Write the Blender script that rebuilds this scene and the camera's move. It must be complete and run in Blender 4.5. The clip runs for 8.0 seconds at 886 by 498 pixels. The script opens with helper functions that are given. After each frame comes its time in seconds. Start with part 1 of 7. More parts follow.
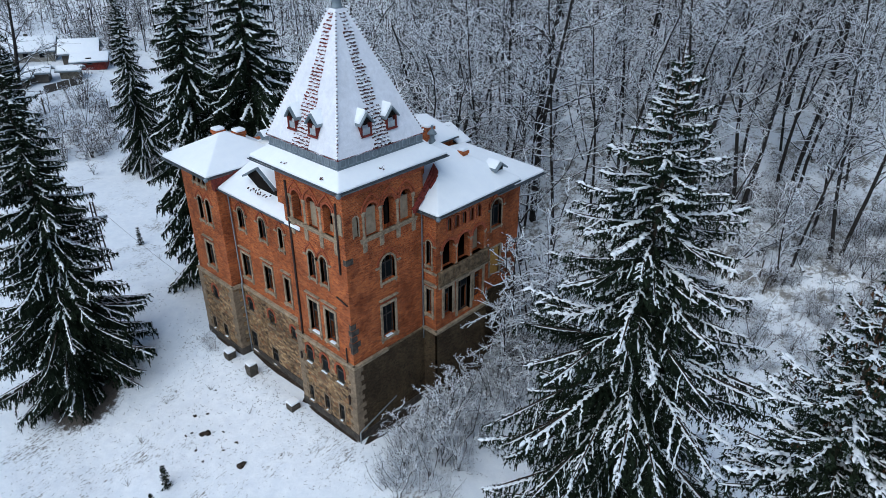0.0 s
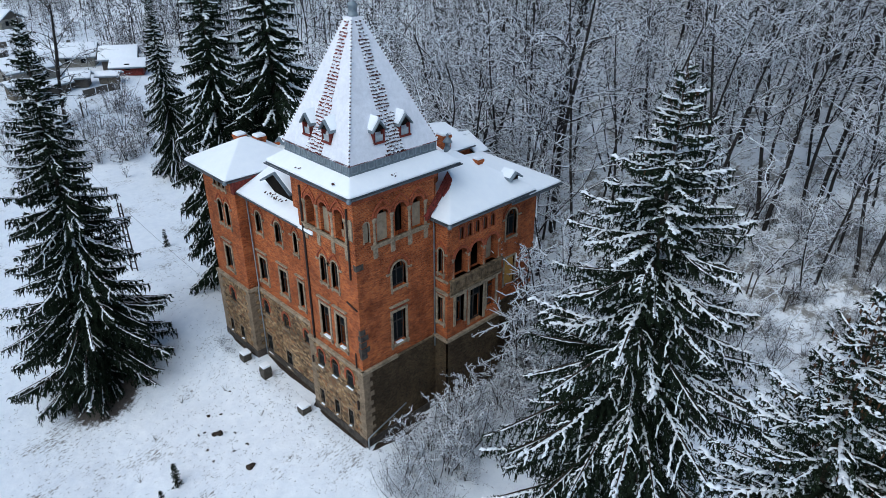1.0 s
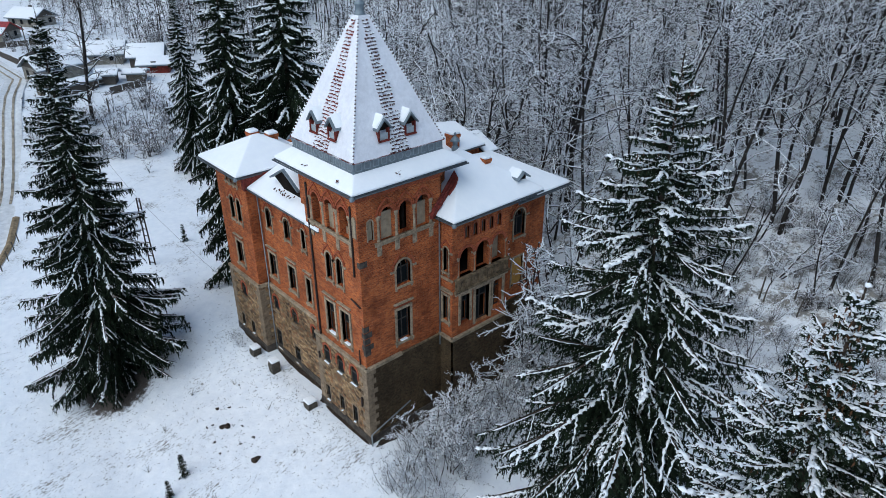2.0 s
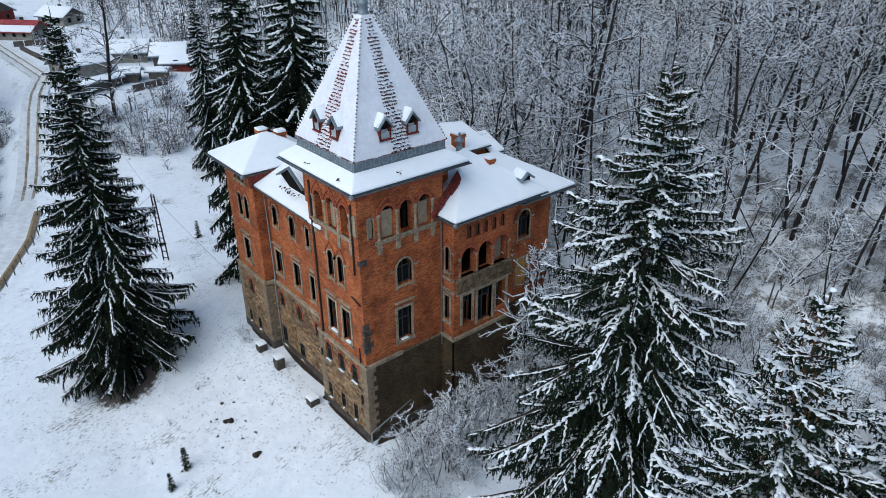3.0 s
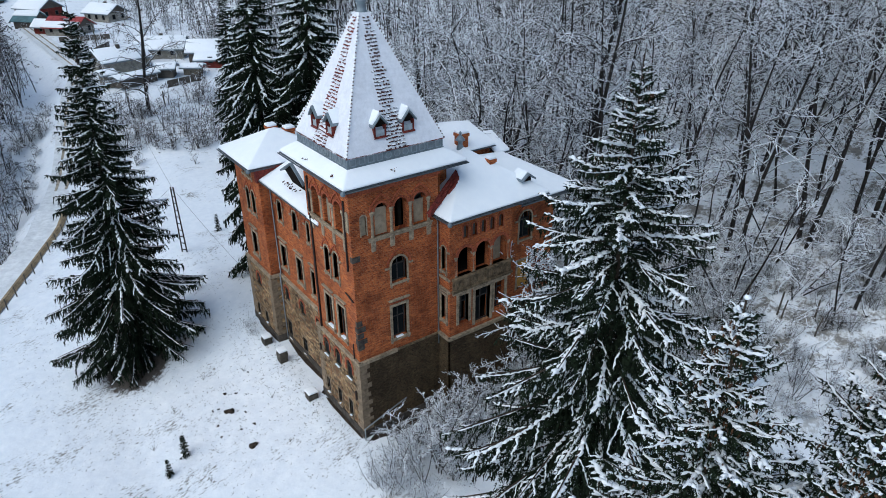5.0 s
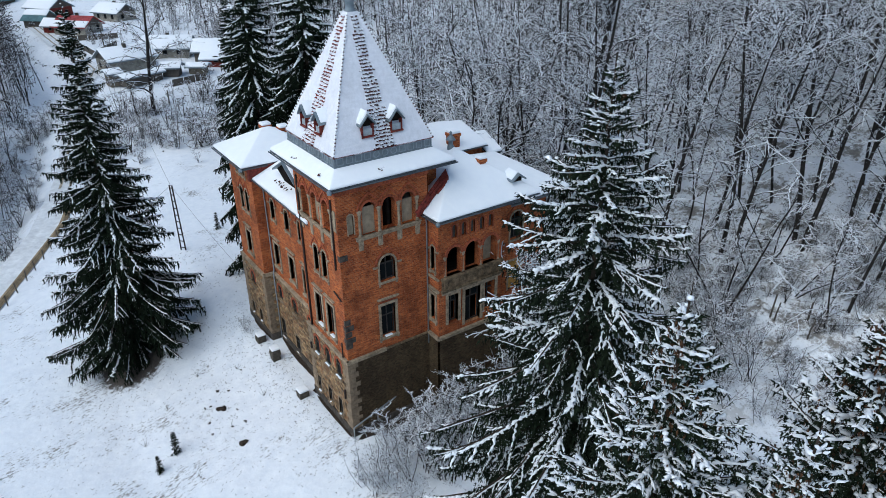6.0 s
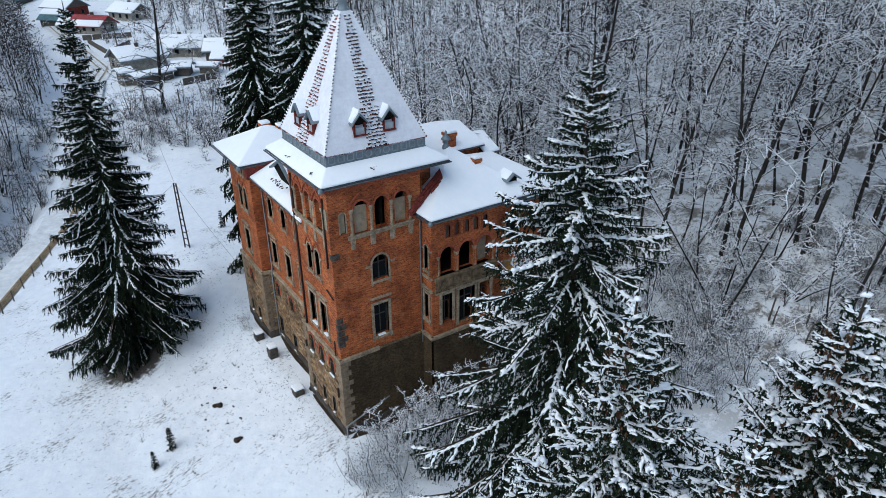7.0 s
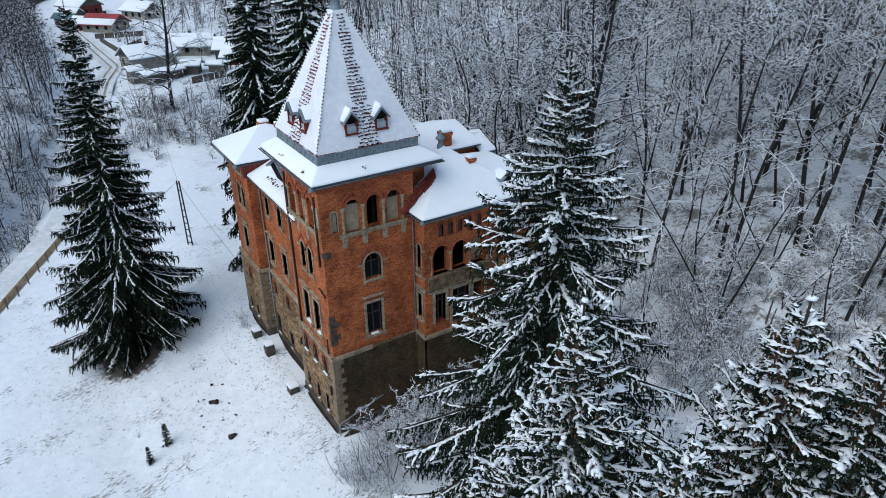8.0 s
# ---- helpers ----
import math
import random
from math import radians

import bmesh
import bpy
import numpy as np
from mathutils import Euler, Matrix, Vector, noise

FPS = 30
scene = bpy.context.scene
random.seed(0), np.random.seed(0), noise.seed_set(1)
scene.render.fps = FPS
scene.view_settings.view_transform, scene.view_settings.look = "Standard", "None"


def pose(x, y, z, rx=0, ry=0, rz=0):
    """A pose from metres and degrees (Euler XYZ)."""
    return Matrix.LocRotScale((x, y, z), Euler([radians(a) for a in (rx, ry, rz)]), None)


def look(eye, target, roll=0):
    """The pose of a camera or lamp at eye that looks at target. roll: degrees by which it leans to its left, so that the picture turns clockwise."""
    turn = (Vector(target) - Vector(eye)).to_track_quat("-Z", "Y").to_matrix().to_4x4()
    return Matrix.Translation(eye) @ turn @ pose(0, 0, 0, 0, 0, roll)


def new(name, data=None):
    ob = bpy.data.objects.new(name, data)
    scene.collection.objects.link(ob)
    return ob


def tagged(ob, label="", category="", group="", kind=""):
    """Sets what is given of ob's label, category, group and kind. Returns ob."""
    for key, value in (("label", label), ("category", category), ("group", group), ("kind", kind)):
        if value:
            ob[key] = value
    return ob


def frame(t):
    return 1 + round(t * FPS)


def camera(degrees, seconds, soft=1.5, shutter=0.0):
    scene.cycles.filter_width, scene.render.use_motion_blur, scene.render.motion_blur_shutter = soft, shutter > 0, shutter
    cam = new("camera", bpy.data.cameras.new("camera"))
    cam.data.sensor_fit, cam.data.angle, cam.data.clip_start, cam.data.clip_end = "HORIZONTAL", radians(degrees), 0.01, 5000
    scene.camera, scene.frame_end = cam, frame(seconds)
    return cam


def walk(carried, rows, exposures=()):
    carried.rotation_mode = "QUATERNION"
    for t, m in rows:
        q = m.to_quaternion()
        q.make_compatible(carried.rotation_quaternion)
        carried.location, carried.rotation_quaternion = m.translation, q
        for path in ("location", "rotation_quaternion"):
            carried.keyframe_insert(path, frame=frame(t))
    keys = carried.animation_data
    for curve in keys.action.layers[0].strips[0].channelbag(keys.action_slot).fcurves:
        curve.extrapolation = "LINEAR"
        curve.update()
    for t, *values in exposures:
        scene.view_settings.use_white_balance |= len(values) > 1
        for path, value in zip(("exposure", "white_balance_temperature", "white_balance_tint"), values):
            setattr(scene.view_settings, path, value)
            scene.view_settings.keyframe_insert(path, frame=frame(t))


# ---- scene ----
cam = camera(66.9, 8.0, 0.35)
PATH = [
    (0, (26.793, -20.462, 32.185), (25.593, -19.173, 31.238), -0.0),
    (0.5, (27.236, -20.08, 32.143), (25.997, -18.818, 31.21), -0.0),
    (1, (27.705, -19.647, 32.084), (26.429, -18.414, 31.163), -0.0),
    (1.5, (28.16, -19.222, 32.068), (26.856, -18.017, 31.147), -0.1),
    (3, (29.482, -17.839, 31.987), (28.111, -16.71, 31.068), -0.2),
    (3.5, (29.889, -17.36, 31.946), (28.496, -16.257, 31.028), -0.2),
    (4, (30.279, -16.859, 31.929), (28.866, -15.781, 31.01), -0.2),
    (5.5, (31.446, -15.218, 31.856), (29.997, -14.19, 30.938), -0.3),
    (6, (31.829, -14.715, 31.845), (30.372, -13.698, 30.927), -0.3),
    (6.5, (32.19, -14.147, 31.807), (30.72, -13.149, 30.889), -0.4),
    (7, (32.538, -13.613, 31.776), (31.057, -12.631, 30.859), -0.4),
    (7.5, (32.869, -13.108, 31.769), (31.375, -12.146, 30.852), -0.4),
    (8, (33.194, -12.563, 31.765), (31.693, -11.613, 30.846), -0.5),
]
walk(cam, [(t, look(eye, target, roll)) for t, eye, target, roll in PATH], [(0.0, 0.08, 5900, 2), (3.0, 0.12, 6050, 2), (8.0, 0.14, 6050, 2)])

# ---- light: an overcast winter noon ----
world = bpy.data.worlds.new("winter_sky")
scene.world = world
world.use_nodes = True
wn = world.node_tree
sky = wn.nodes.new("ShaderNodeTexSky")
sky.sky_type = "NISHITA"
sky.sun_disc = False
sky.sun_elevation = radians(38)
sky.sun_rotation = radians(200)
sky.air_density = 1.0
sky.dust_density = 1.5
sky.ozone_density = 1.0
wn.nodes["Background"].inputs["Strength"].default_value = 0.15
wn.links.new(sky.outputs["Color"], wn.nodes["Background"].inputs["Color"])
sun_data = bpy.data.lights.new("sun", "SUN")
sun_data.energy, sun_data.angle, sun_data.color = 1.3, radians(50), (1.0, 0.98, 0.96)
sun = new("sun", sun_data)
sun.matrix_world = look((20, -40, 60), (0, 0, 0))

# ---- materials ----
def material(name):
    m = bpy.data.materials.new(name)
    m.use_nodes = True
    return m, m.node_tree, m.node_tree.nodes["Principled BSDF"]


def node(t, kind, links=(), **values):
    n = t.nodes.new("ShaderNode" + kind)
    for k, v in values.items():
        if k in n.inputs:
            n.inputs[k].default_value = v
    for socket, source in links:
        t.links.new(source, n.inputs[socket])
    return n


def ramp(t, source, stops):
    r = t.nodes.new("ShaderNodeValToRGB")
    t.links.new(source, r.inputs[0])
    el = r.color_ramp.elements
    while len(el) < len(stops):
        el.new(0.5)
    for e, (p, c) in zip(el, stops):
        e.position = p
        e.color = (*c, 1) if len(c) == 3 else c
    return r.outputs[0]


def grey(v):
    return (v, v, v)


def mix(t, fac, a, b, mode="MIX"):
    n = t.nodes.new("ShaderNodeMix")
    n.data_type = "RGBA"
    n.blend_type = mode
    for i, s in ((0, fac), (6, a), (7, b)):
        if hasattr(s, "is_linked"):
            t.links.new(s, n.inputs[i])
        elif isinstance(s, tuple):
            n.inputs[i].default_value = (*s, 1)
        else:
            n.inputs[i].default_value = s
    return n.outputs[2]


def noise_of(t, coord, scale, detail=3.0, rough=0.55):
    return node(t, "TexNoise", [("Vector", coord)], Scale=scale, Detail=detail, Roughness=rough).outputs["Fac"]


def bump(t, bsdf, height, strength, distance=0.02):
    b = node(t, "Bump", [("Height", height)], Strength=strength, Distance=distance)
    t.links.new(b.outputs[0], bsdf.inputs["Normal"])


def place_of(t):
    return t.nodes.new("ShaderNodeNewGeometry").outputs["Position"]


def along_wall(t):
    """A flat coordinate for upright walls along x or y: run and height."""
    sep = node(t, "SeparateXYZ", [(0, place_of(t))])
    add = t.nodes.new("ShaderNodeMath")
    t.links.new(sep.outputs[0], add.inputs[0])
    t.links.new(sep.outputs[1], add.inputs[1])
    return node(t, "CombineXYZ", [(0, add.outputs[0]), (1, sep.outputs[2])]).outputs[0]


def brick_material(name, low, high, mortar):
    m, t, b = material(name)
    flat = along_wall(t)
    br = node(t, "TexBrick", [("Vector", flat)], Scale=1.0)
    for key, v in (("Mortar Size", 0.011), ("Brick Width", 0.26), ("Row Height", 0.08), ("Bias", 0.0), ("Mortar Smooth", 0.3)):
        br.inputs[key].default_value = v
    br.inputs["Color1"].default_value = (*low, 1)
    br.inputs["Color2"].default_value = (*high, 1)
    br.inputs["Mortar"].default_value = (*mortar, 1)
    pos = place_of(t)
    flecks = node(t, "Mapping", [("Vector", flat)])
    flecks.inputs["Scale"].default_value = (5.0, 14.0, 1.0)
    spots = ramp(t, noise_of(t, flecks.outputs[0], 1.0, 3, 0.7), [(0.31, (0.5, 0.42, 0.4)), (0.43, (0.88, 0.86, 0.86)), (0.59, (1.04, 1.02, 0.98)), (0.68, (1.6, 1.9, 2.2))])
    c = mix(t, 0.9, br.outputs["Color"], spots, "MULTIPLY")
    stain = ramp(t, noise_of(t, pos, 0.5, 5, 0.65), [(0.36, (0.45, 0.38, 0.37)), (0.56, (1.06, 1.03, 0.98))])
    c = mix(t, 0.8, c, stain, "MULTIPLY")
    t.links.new(c, b.inputs["Base Color"])
    b.inputs["Roughness"].default_value = 0.9
    b.inputs["Specular IOR Level"].default_value = 0.2
    bump(t, b, br.outputs["Fac"], -0.35, 0.012)
    return m


def stone_material(name, tones, scale=3.0, joint=(0.28, 0.25, 0.21), gap=0.05):
    m, t, b = material(name)
    flat = along_wall(t)
    stretch = node(t, "Mapping", [("Vector", flat)])
    stretch.inputs["Scale"].default_value = (1.0, 1.7, 1.0)
    wob = mix(t, 0.12, stretch.outputs[0], node(t, "TexNoise", [("Vector", flat)], Scale=3.0).outputs["Color"])
    cell = node(t, "TexVoronoi", [("Vector", wob)], Scale=scale)
    edge = t.nodes.new("ShaderNodeTexVoronoi")
    edge.feature = "DISTANCE_TO_EDGE"
    edge.inputs["Scale"].default_value = scale
    t.links.new(wob, edge.inputs["Vector"])
    c = ramp(t, node(t, "SeparateColor", [(0, cell.outputs["Color"])]).outputs[0], [(i / (len(tones) - 1), c) for i, c in enumerate(tones)])
    grain = ramp(t, noise_of(t, place_of(t), 14, 4, 0.7), [(0.3, grey(0.6)), (0.7, grey(1.2))])
    c = mix(t, 0.8, c, grain, "MULTIPLY")
    fac = ramp(t, edge.outputs["Distance"], [(gap * 0.4, grey(1)), (gap, grey(0))])
    c = mix(t, fac, c, joint)
    stain = ramp(t, noise_of(t, place_of(t), 0.4, 5, 0.65), [(0.38, (0.42, 0.4, 0.4)), (0.62, (1.1, 1.08, 1.05))])
    c = mix(t, 0.75, c, stain, "MULTIPLY")
    t.links.new(c, b.inputs["Base Color"])
    b.inputs["Roughness"].default_value = 0.92
    b.inputs["Specular IOR Level"].default_value = 0.2
    bump(t, b, ramp(t, edge.outputs["Distance"], [(0.0, grey(0)), (gap * 1.6, grey(1))]), 0.7, 0.03)
    return m


def plain_material(name, colour, rough=0.8, vary=0.25, scale=6.0, metal=0.0, rise=0.2, spec=0.3):
    m, t, b = material(name)
    pos = place_of(t)
    lo, hi = 1 - vary * 1.4, 1 + vary * 0.8
    c = mix(t, 1.0, colour, ramp(t, noise_of(t, pos, scale, 5, 0.7), [(0.3, grey(lo)), (0.7, grey(hi))]), "MULTIPLY")
    c = mix(t, 1.0, c, ramp(t, noise_of(t, pos, scale * 0.12, 3, 0.6), [(0.3, grey(1 - vary * 0.7)), (0.7, grey(1 + vary * 0.3))]), "MULTIPLY")
    t.links.new(c, b.inputs["Base Color"])
    b.inputs["Roughness"].default_value = rough
    b.inputs["Metallic"].default_value = metal
    b.inputs["Specular IOR Level"].default_value = spec
    bump(t, b, noise_of(t, pos, scale * 3, 4, 0.7), rise, 0.02)
    return m


def snow_material(name, scale=1.5, rise=0.35, dirt=0.0):
    m, t, b = material(name)
    pos = place_of(t)
    c = ramp(t, noise_of(t, pos, scale * 2, 5, 0.65), [(0.3, (0.88, 0.895, 0.925)), (0.7, (0.93, 0.94, 0.955))])
    t.links.new(c, b.inputs["Base Color"])
    b.inputs["Roughness"].default_value = 0.75
    b.inputs["Specular IOR Level"].default_value = 0.25
    big = noise_of(t, pos, scale, 6, 0.6)
    bump(t, b, big, rise, 0.08)
    return m


def dusted_material(name, bark, cover=0.35, snow=(0.84, 0.86, 0.9), scale=5.0):
    """Bark with snow lying on whatever faces upwards."""
    m, t, b = material(name)
    geo = t.nodes.new("ShaderNodeNewGeometry")
    up = node(t, "SeparateXYZ", [(0, geo.outputs["Normal"])]).outputs[2]
    n = noise_of(t, geo.outputs["Position"], scale, 3, 0.6)
    add = t.nodes.new("ShaderNodeMath")
    add.operation = "ADD"
    t.links.new(up, add.inputs[0])
    t.links.new(n, add.inputs[1])
    lie = node(t, "MapRange", [("Value", add.outputs[0])])
    lie.inputs["From Min"].default_value = 0.55 + cover
    lie.inputs["From Max"].default_value = 0.7 + cover
    fac = lie.outputs[0]
    tone = ramp(t, noise_of(t, geo.outputs["Position"], 2.0, 4, 0.7), [(0.3, tuple(v * 0.6 for v in bark)), (0.7, tuple(v * 1.4 for v in bark))])
    t.links.new(mix(t, fac, tone, snow), b.inputs["Base Color"])
    b.inputs["Roughness"].default_value = 0.9
    b.inputs["Specular IOR Level"].default_value = 0.15
    return m


BRICK = brick_material("red_brick", (0.225, 0.048, 0.018), (0.52, 0.138, 0.038), (0.36, 0.17, 0.085))
BRICK_ARCH = plain_material("arch_brick", (0.36, 0.09, 0.04), 0.9, 0.45, 7)
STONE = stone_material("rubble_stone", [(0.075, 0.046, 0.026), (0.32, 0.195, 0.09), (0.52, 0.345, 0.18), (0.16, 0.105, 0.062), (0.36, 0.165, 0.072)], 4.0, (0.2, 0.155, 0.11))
# darker, finer copy of the rubble, for the east walls and the bay
STONE_DARK = stone_material("dark_rubble_stone", [(0.04, 0.029, 0.016), (0.1, 0.066, 0.035), (0.13, 0.09, 0.048), (0.06, 0.045, 0.024), (0.1, 0.056, 0.03)], 8.5, (0.08, 0.056, 0.034))
PLINTH = plain_material("plinth_render", (0.085, 0.07, 0.058), 0.95, 0.5, 3, rise=0.4)
QUOIN = plain_material("cut_stone", (0.26, 0.19, 0.125), 0.9, 0.35, 4)
TRIM = plain_material("grey_stone_trim", (0.36, 0.275, 0.185), 0.9, 0.45, 4)
TRIM_BROWN = plain_material("brown_stone_trim", (0.21, 0.145, 0.085), 0.95, 0.6, 3, rise=0.4)
SASH = plain_material("rotten_window_wood", (0.06, 0.052, 0.045), 0.9, 0.4, 8)
PLASTER = plain_material("old_plaster", (0.36, 0.285, 0.195), 0.95, 0.25, 2)
ZINC_PALE = plain_material("pale_zinc", (0.3, 0.34, 0.37), 0.55, 0.2, 3, metal=0.2)
ZINC_DARK = plain_material("dark_zinc_eaves", (0.1, 0.115, 0.128), 0.6, 0.3, 3, metal=0.3)
ZINC = plain_material("zinc_sheet", (0.22, 0.262, 0.29), 0.55, 0.2, 3, metal=0.35)
TILE = plain_material("roof_tile", (0.2, 0.032, 0.022), 0.8, 0.55, 6)
WOOD_DARK = plain_material("weathered_wood", (0.11, 0.095, 0.08), 0.9, 0.3, 8)
BOARD = plain_material("ochre_board", (0.5, 0.26, 0.06), 0.8, 0.2, 6)
IRON = plain_material("rusty_iron", (0.035, 0.022, 0.018), 0.8, 0.4, 6)
PIPE = plain_material("zinc_pipe", (0.3, 0.32, 0.33), 0.5, 0.2, 5, metal=0.4)
# near-black paint that stands in for unlit rooms and dormer mouths
UNLIT_PAINT = plain_material("unlit_room_paint", (0.016, 0.013, 0.011), 0.95, 0.3, 2, spec=0.05)
SNOW = snow_material("snow")
SNOW_THIN = plain_material("thin_snow_on_tiles", (0.8, 0.795, 0.835), 0.8, 0.08, 3.5, rise=0.35, spec=0.2)
SNOW_ROOF = snow_material("roof_snow", 0.8, 0.2)
GLASS, _t, _b = material("window_glass")
_b.inputs["Base Color"].default_value = (0.012, 0.014, 0.015, 1)
_b.inputs["Roughness"].default_value = 0.3
_b.inputs["Specular IOR Level"].default_value = 0.02
PLASTER_GREY = plain_material("grey_render", (0.3, 0.28, 0.24), 0.95, 0.35, 1.5)
BOARD_GREY = plain_material("grey_boards", (0.2, 0.17, 0.13), 0.9, 0.4, 3)
PANE = plain_material("pale_pane", (0.42, 0.47, 0.5), 0.4, 0.2, 5)
NEEDLE = plain_material("spruce_needles", (0.017, 0.026, 0.014), 0.9, 0.6, 2.5, rise=0.0, spec=0.1)
SPRUCE_BARK = plain_material("spruce_bark", (0.05, 0.035, 0.025), 0.95, 0.4, 8)
BARK = dusted_material("snowy_bark", (0.03, 0.026, 0.024), 0.27)
TWIG_BROWN = dusted_material("brown_twigs", (0.075, 0.052, 0.042), 0.7, scale=3.0)
TWIG_BARE = plain_material("dark_twigs", (0.05, 0.043, 0.042), 0.9, 0.4, 3.0, rise=0.0, spec=0.1)
SNOW_TWIG = plain_material("snow_on_twigs", (0.84, 0.86, 0.9), 0.8, 0.06, 1.0, rise=0.0, spec=0.2)
CONE = plain_material("spruce_cones", (0.11, 0.05, 0.022), 0.85, 0.4, 9)
TILE_DARK = plain_material("dark_tile", (0.085, 0.03, 0.024), 0.85, 0.6, 7)
CONCRETE = plain_material("weathered_concrete", (0.095, 0.082, 0.066), 0.95, 0.4, 5, rise=0.4)
EARTH = plain_material("dark_earth", (0.05, 0.035, 0.025), 0.95, 0.5, 6, rise=0.5)
LITTER = plain_material("needle_litter", (0.06, 0.042, 0.03), 0.95, 0.6, 5, rise=0.6)
STRAW = plain_material("dead_grass", (0.085, 0.072, 0.055), 0.95, 0.4, 5)
VERGE = plain_material("rusty_verge", (0.34, 0.25, 0.15), 0.95, 0.4, 2, rise=0.5)
ROAD = plain_material("packed_snow", (0.78, 0.78, 0.78), 0.85, 0.15, 1.2, rise=0.4)
RUT = plain_material("muddy_rut", (0.45, 0.38, 0.29), 0.9, 0.5, 1.0, rise=0.4)
RED_ROOF = plain_material("red_metal_roof", (0.36, 0.05, 0.05), 0.6, 0.4, 0.8)
TEAL = plain_material("green_metal_roof", (0.1, 0.2, 0.22), 0.6, 0.3, 0.8)

# ---- kit ----
def mesh_of(name, verts, faces, mat=None, smooth=False):
    me = bpy.data.meshes.new(name)
    me.from_pydata([tuple(v) for v in verts], [], faces)
    if mat:
        me.materials.append(mat)
    if smooth:
        me.polygons.foreach_set("use_smooth", [True] * len(me.polygons))
    me.update()
    return me


def part(name, geo, mat, parent=None, label="", smooth=False):
    """One mesh object, under a thing or a part. geo: (vertices, faces)."""
    ob = new(name, mesh_of(name, geo[0], geo[1], mat, smooth))
    if parent:
        ob.parent = parent
    if label:
        tagged(ob, label)
    return ob


def thing(name, label, category, group="", at=(0, 0, 0), kind=""):
    ob = new(name)
    ob.location = at
    ob.empty_display_size = 0.2
    return tagged(ob, label, category, group, kind)


def join(*geos):
    verts, faces = [], []
    for v, f in geos:
        n = len(verts)
        verts.extend(v)
        faces.extend([[i + n for i in g] for g in f])
    return verts, faces


def box(x0, x1, y0, y1, z0, z1):
    v = [(x, y, z) for z in (z0, z1) for x, y in ((x0, y0), (x1, y0), (x1, y1), (x0, y1))]
    return v, [[3, 2, 1, 0], [4, 5, 6, 7], [0, 1, 5, 4], [1, 2, 6, 5], [2, 3, 7, 6], [3, 0, 4, 7]]


def worn_box(x0, x1, y0, y1, z0, z1, c=0.02, rng=None, jitter=0.0):
    """A block with chamfered top edges."""
    v = [(x0, y0, z0), (x1, y0, z0), (x1, y1, z0), (x0, y1, z0), (x0, y0, z1 - c), (x1, y0, z1 - c), (x1, y1, z1 - c), (x0, y1, z1 - c),
         (x0 + c, y0 + c, z1), (x1 - c, y0 + c, z1), (x1 - c, y1 - c, z1), (x0 + c, y1 - c, z1)]
    if rng:
        v = [tuple(a + rng.uniform(-jitter, jitter) for a in p) for p in v]
    f = [[3, 2, 1, 0], [8, 9, 10, 11]]
    for a in range(4):
        b = (a + 1) % 4
        f += [[a, b, b + 4, a + 4], [a + 4, b + 4, b + 8, a + 8]]
    return v, f


def tube(points, radii, sides=8, caps=True):
    verts, faces = [], []
    pts = [Vector(p) for p in points]
    for i, p in enumerate(pts):
        d = (pts[min(i + 1, len(pts) - 1)] - pts[max(i - 1, 0)]).normalized()
        a = d.cross(Vector((0, 0, 1)) if abs(d.z) < 0.9 else Vector((1, 0, 0))).normalized()
        b = a.cross(d)
        r = radii[i] if isinstance(radii, (list, tuple)) else radii
        verts += [tuple(p + (a * math.cos(q) + b * math.sin(q)) * r) for q in (2 * math.pi * k / sides for k in range(sides))]
    for i in range(len(pts) - 1):
        for k in range(sides):
            l = (k + 1) % sides
            faces.append([i * sides + k, i * sides + l, (i + 1) * sides + l, (i + 1) * sides + k])
    if caps:
        faces.append(list(range(sides))[::-1])
        faces.append(list(range((len(pts) - 1) * sides, len(pts) * sides)))
    return verts, faces


def lathe(x, y, profile, sides=10):
    """profile: (radius, height) from the bottom up."""
    verts = [(x + r * math.cos(2 * math.pi * k / sides), y + r * math.sin(2 * math.pi * k / sides), z) for r, z in profile for k in range(sides)]
    faces = [[i * sides + k, i * sides + (k + 1) % sides, (i + 1) * sides + (k + 1) % sides, (i + 1) * sides + k] for i in range(len(profile) - 1) for k in range(sides)]
    faces += [list(range(sides))[::-1], list(range((len(profile) - 1) * sides, len(profile) * sides))]
    return verts, faces


class Face:
    """An upright wall plane from p to q; its outer side lies to the right of that way. run: metres along it; out: metres proud of it."""

    def __init__(self, p, q):
        self.p, self.q = Vector((*p, 0)), Vector((*q, 0))
        self.d = (self.q - self.p).normalized()
        self.n = Vector((self.d.y, -self.d.x, 0))
        self.length = (self.q - self.p).length

    def at(self, run, z, out=0.0):
        v = self.p + self.d * run + self.n * out
        return (v.x, v.y, z)

    def run(self, c):
        """The run at a world x (walls along x) or y (walls along y)."""
        return (c - self.p.x) * self.d.x if abs(self.d.x) > 0.5 else (c - self.p.y) * self.d.y

    def slab(self, r0, r1, z0, z1, o0, o1):
        v = [self.at(r, z, o) for z in (z0, z1) for r, o in ((r0, o1), (r1, o1), (r1, o0), (r0, o0))]
        return v, [[3, 2, 1, 0], [4, 5, 6, 7], [0, 1, 5, 4], [1, 2, 6, 5], [2, 3, 7, 6], [3, 0, 4, 7]]


ARC = 8


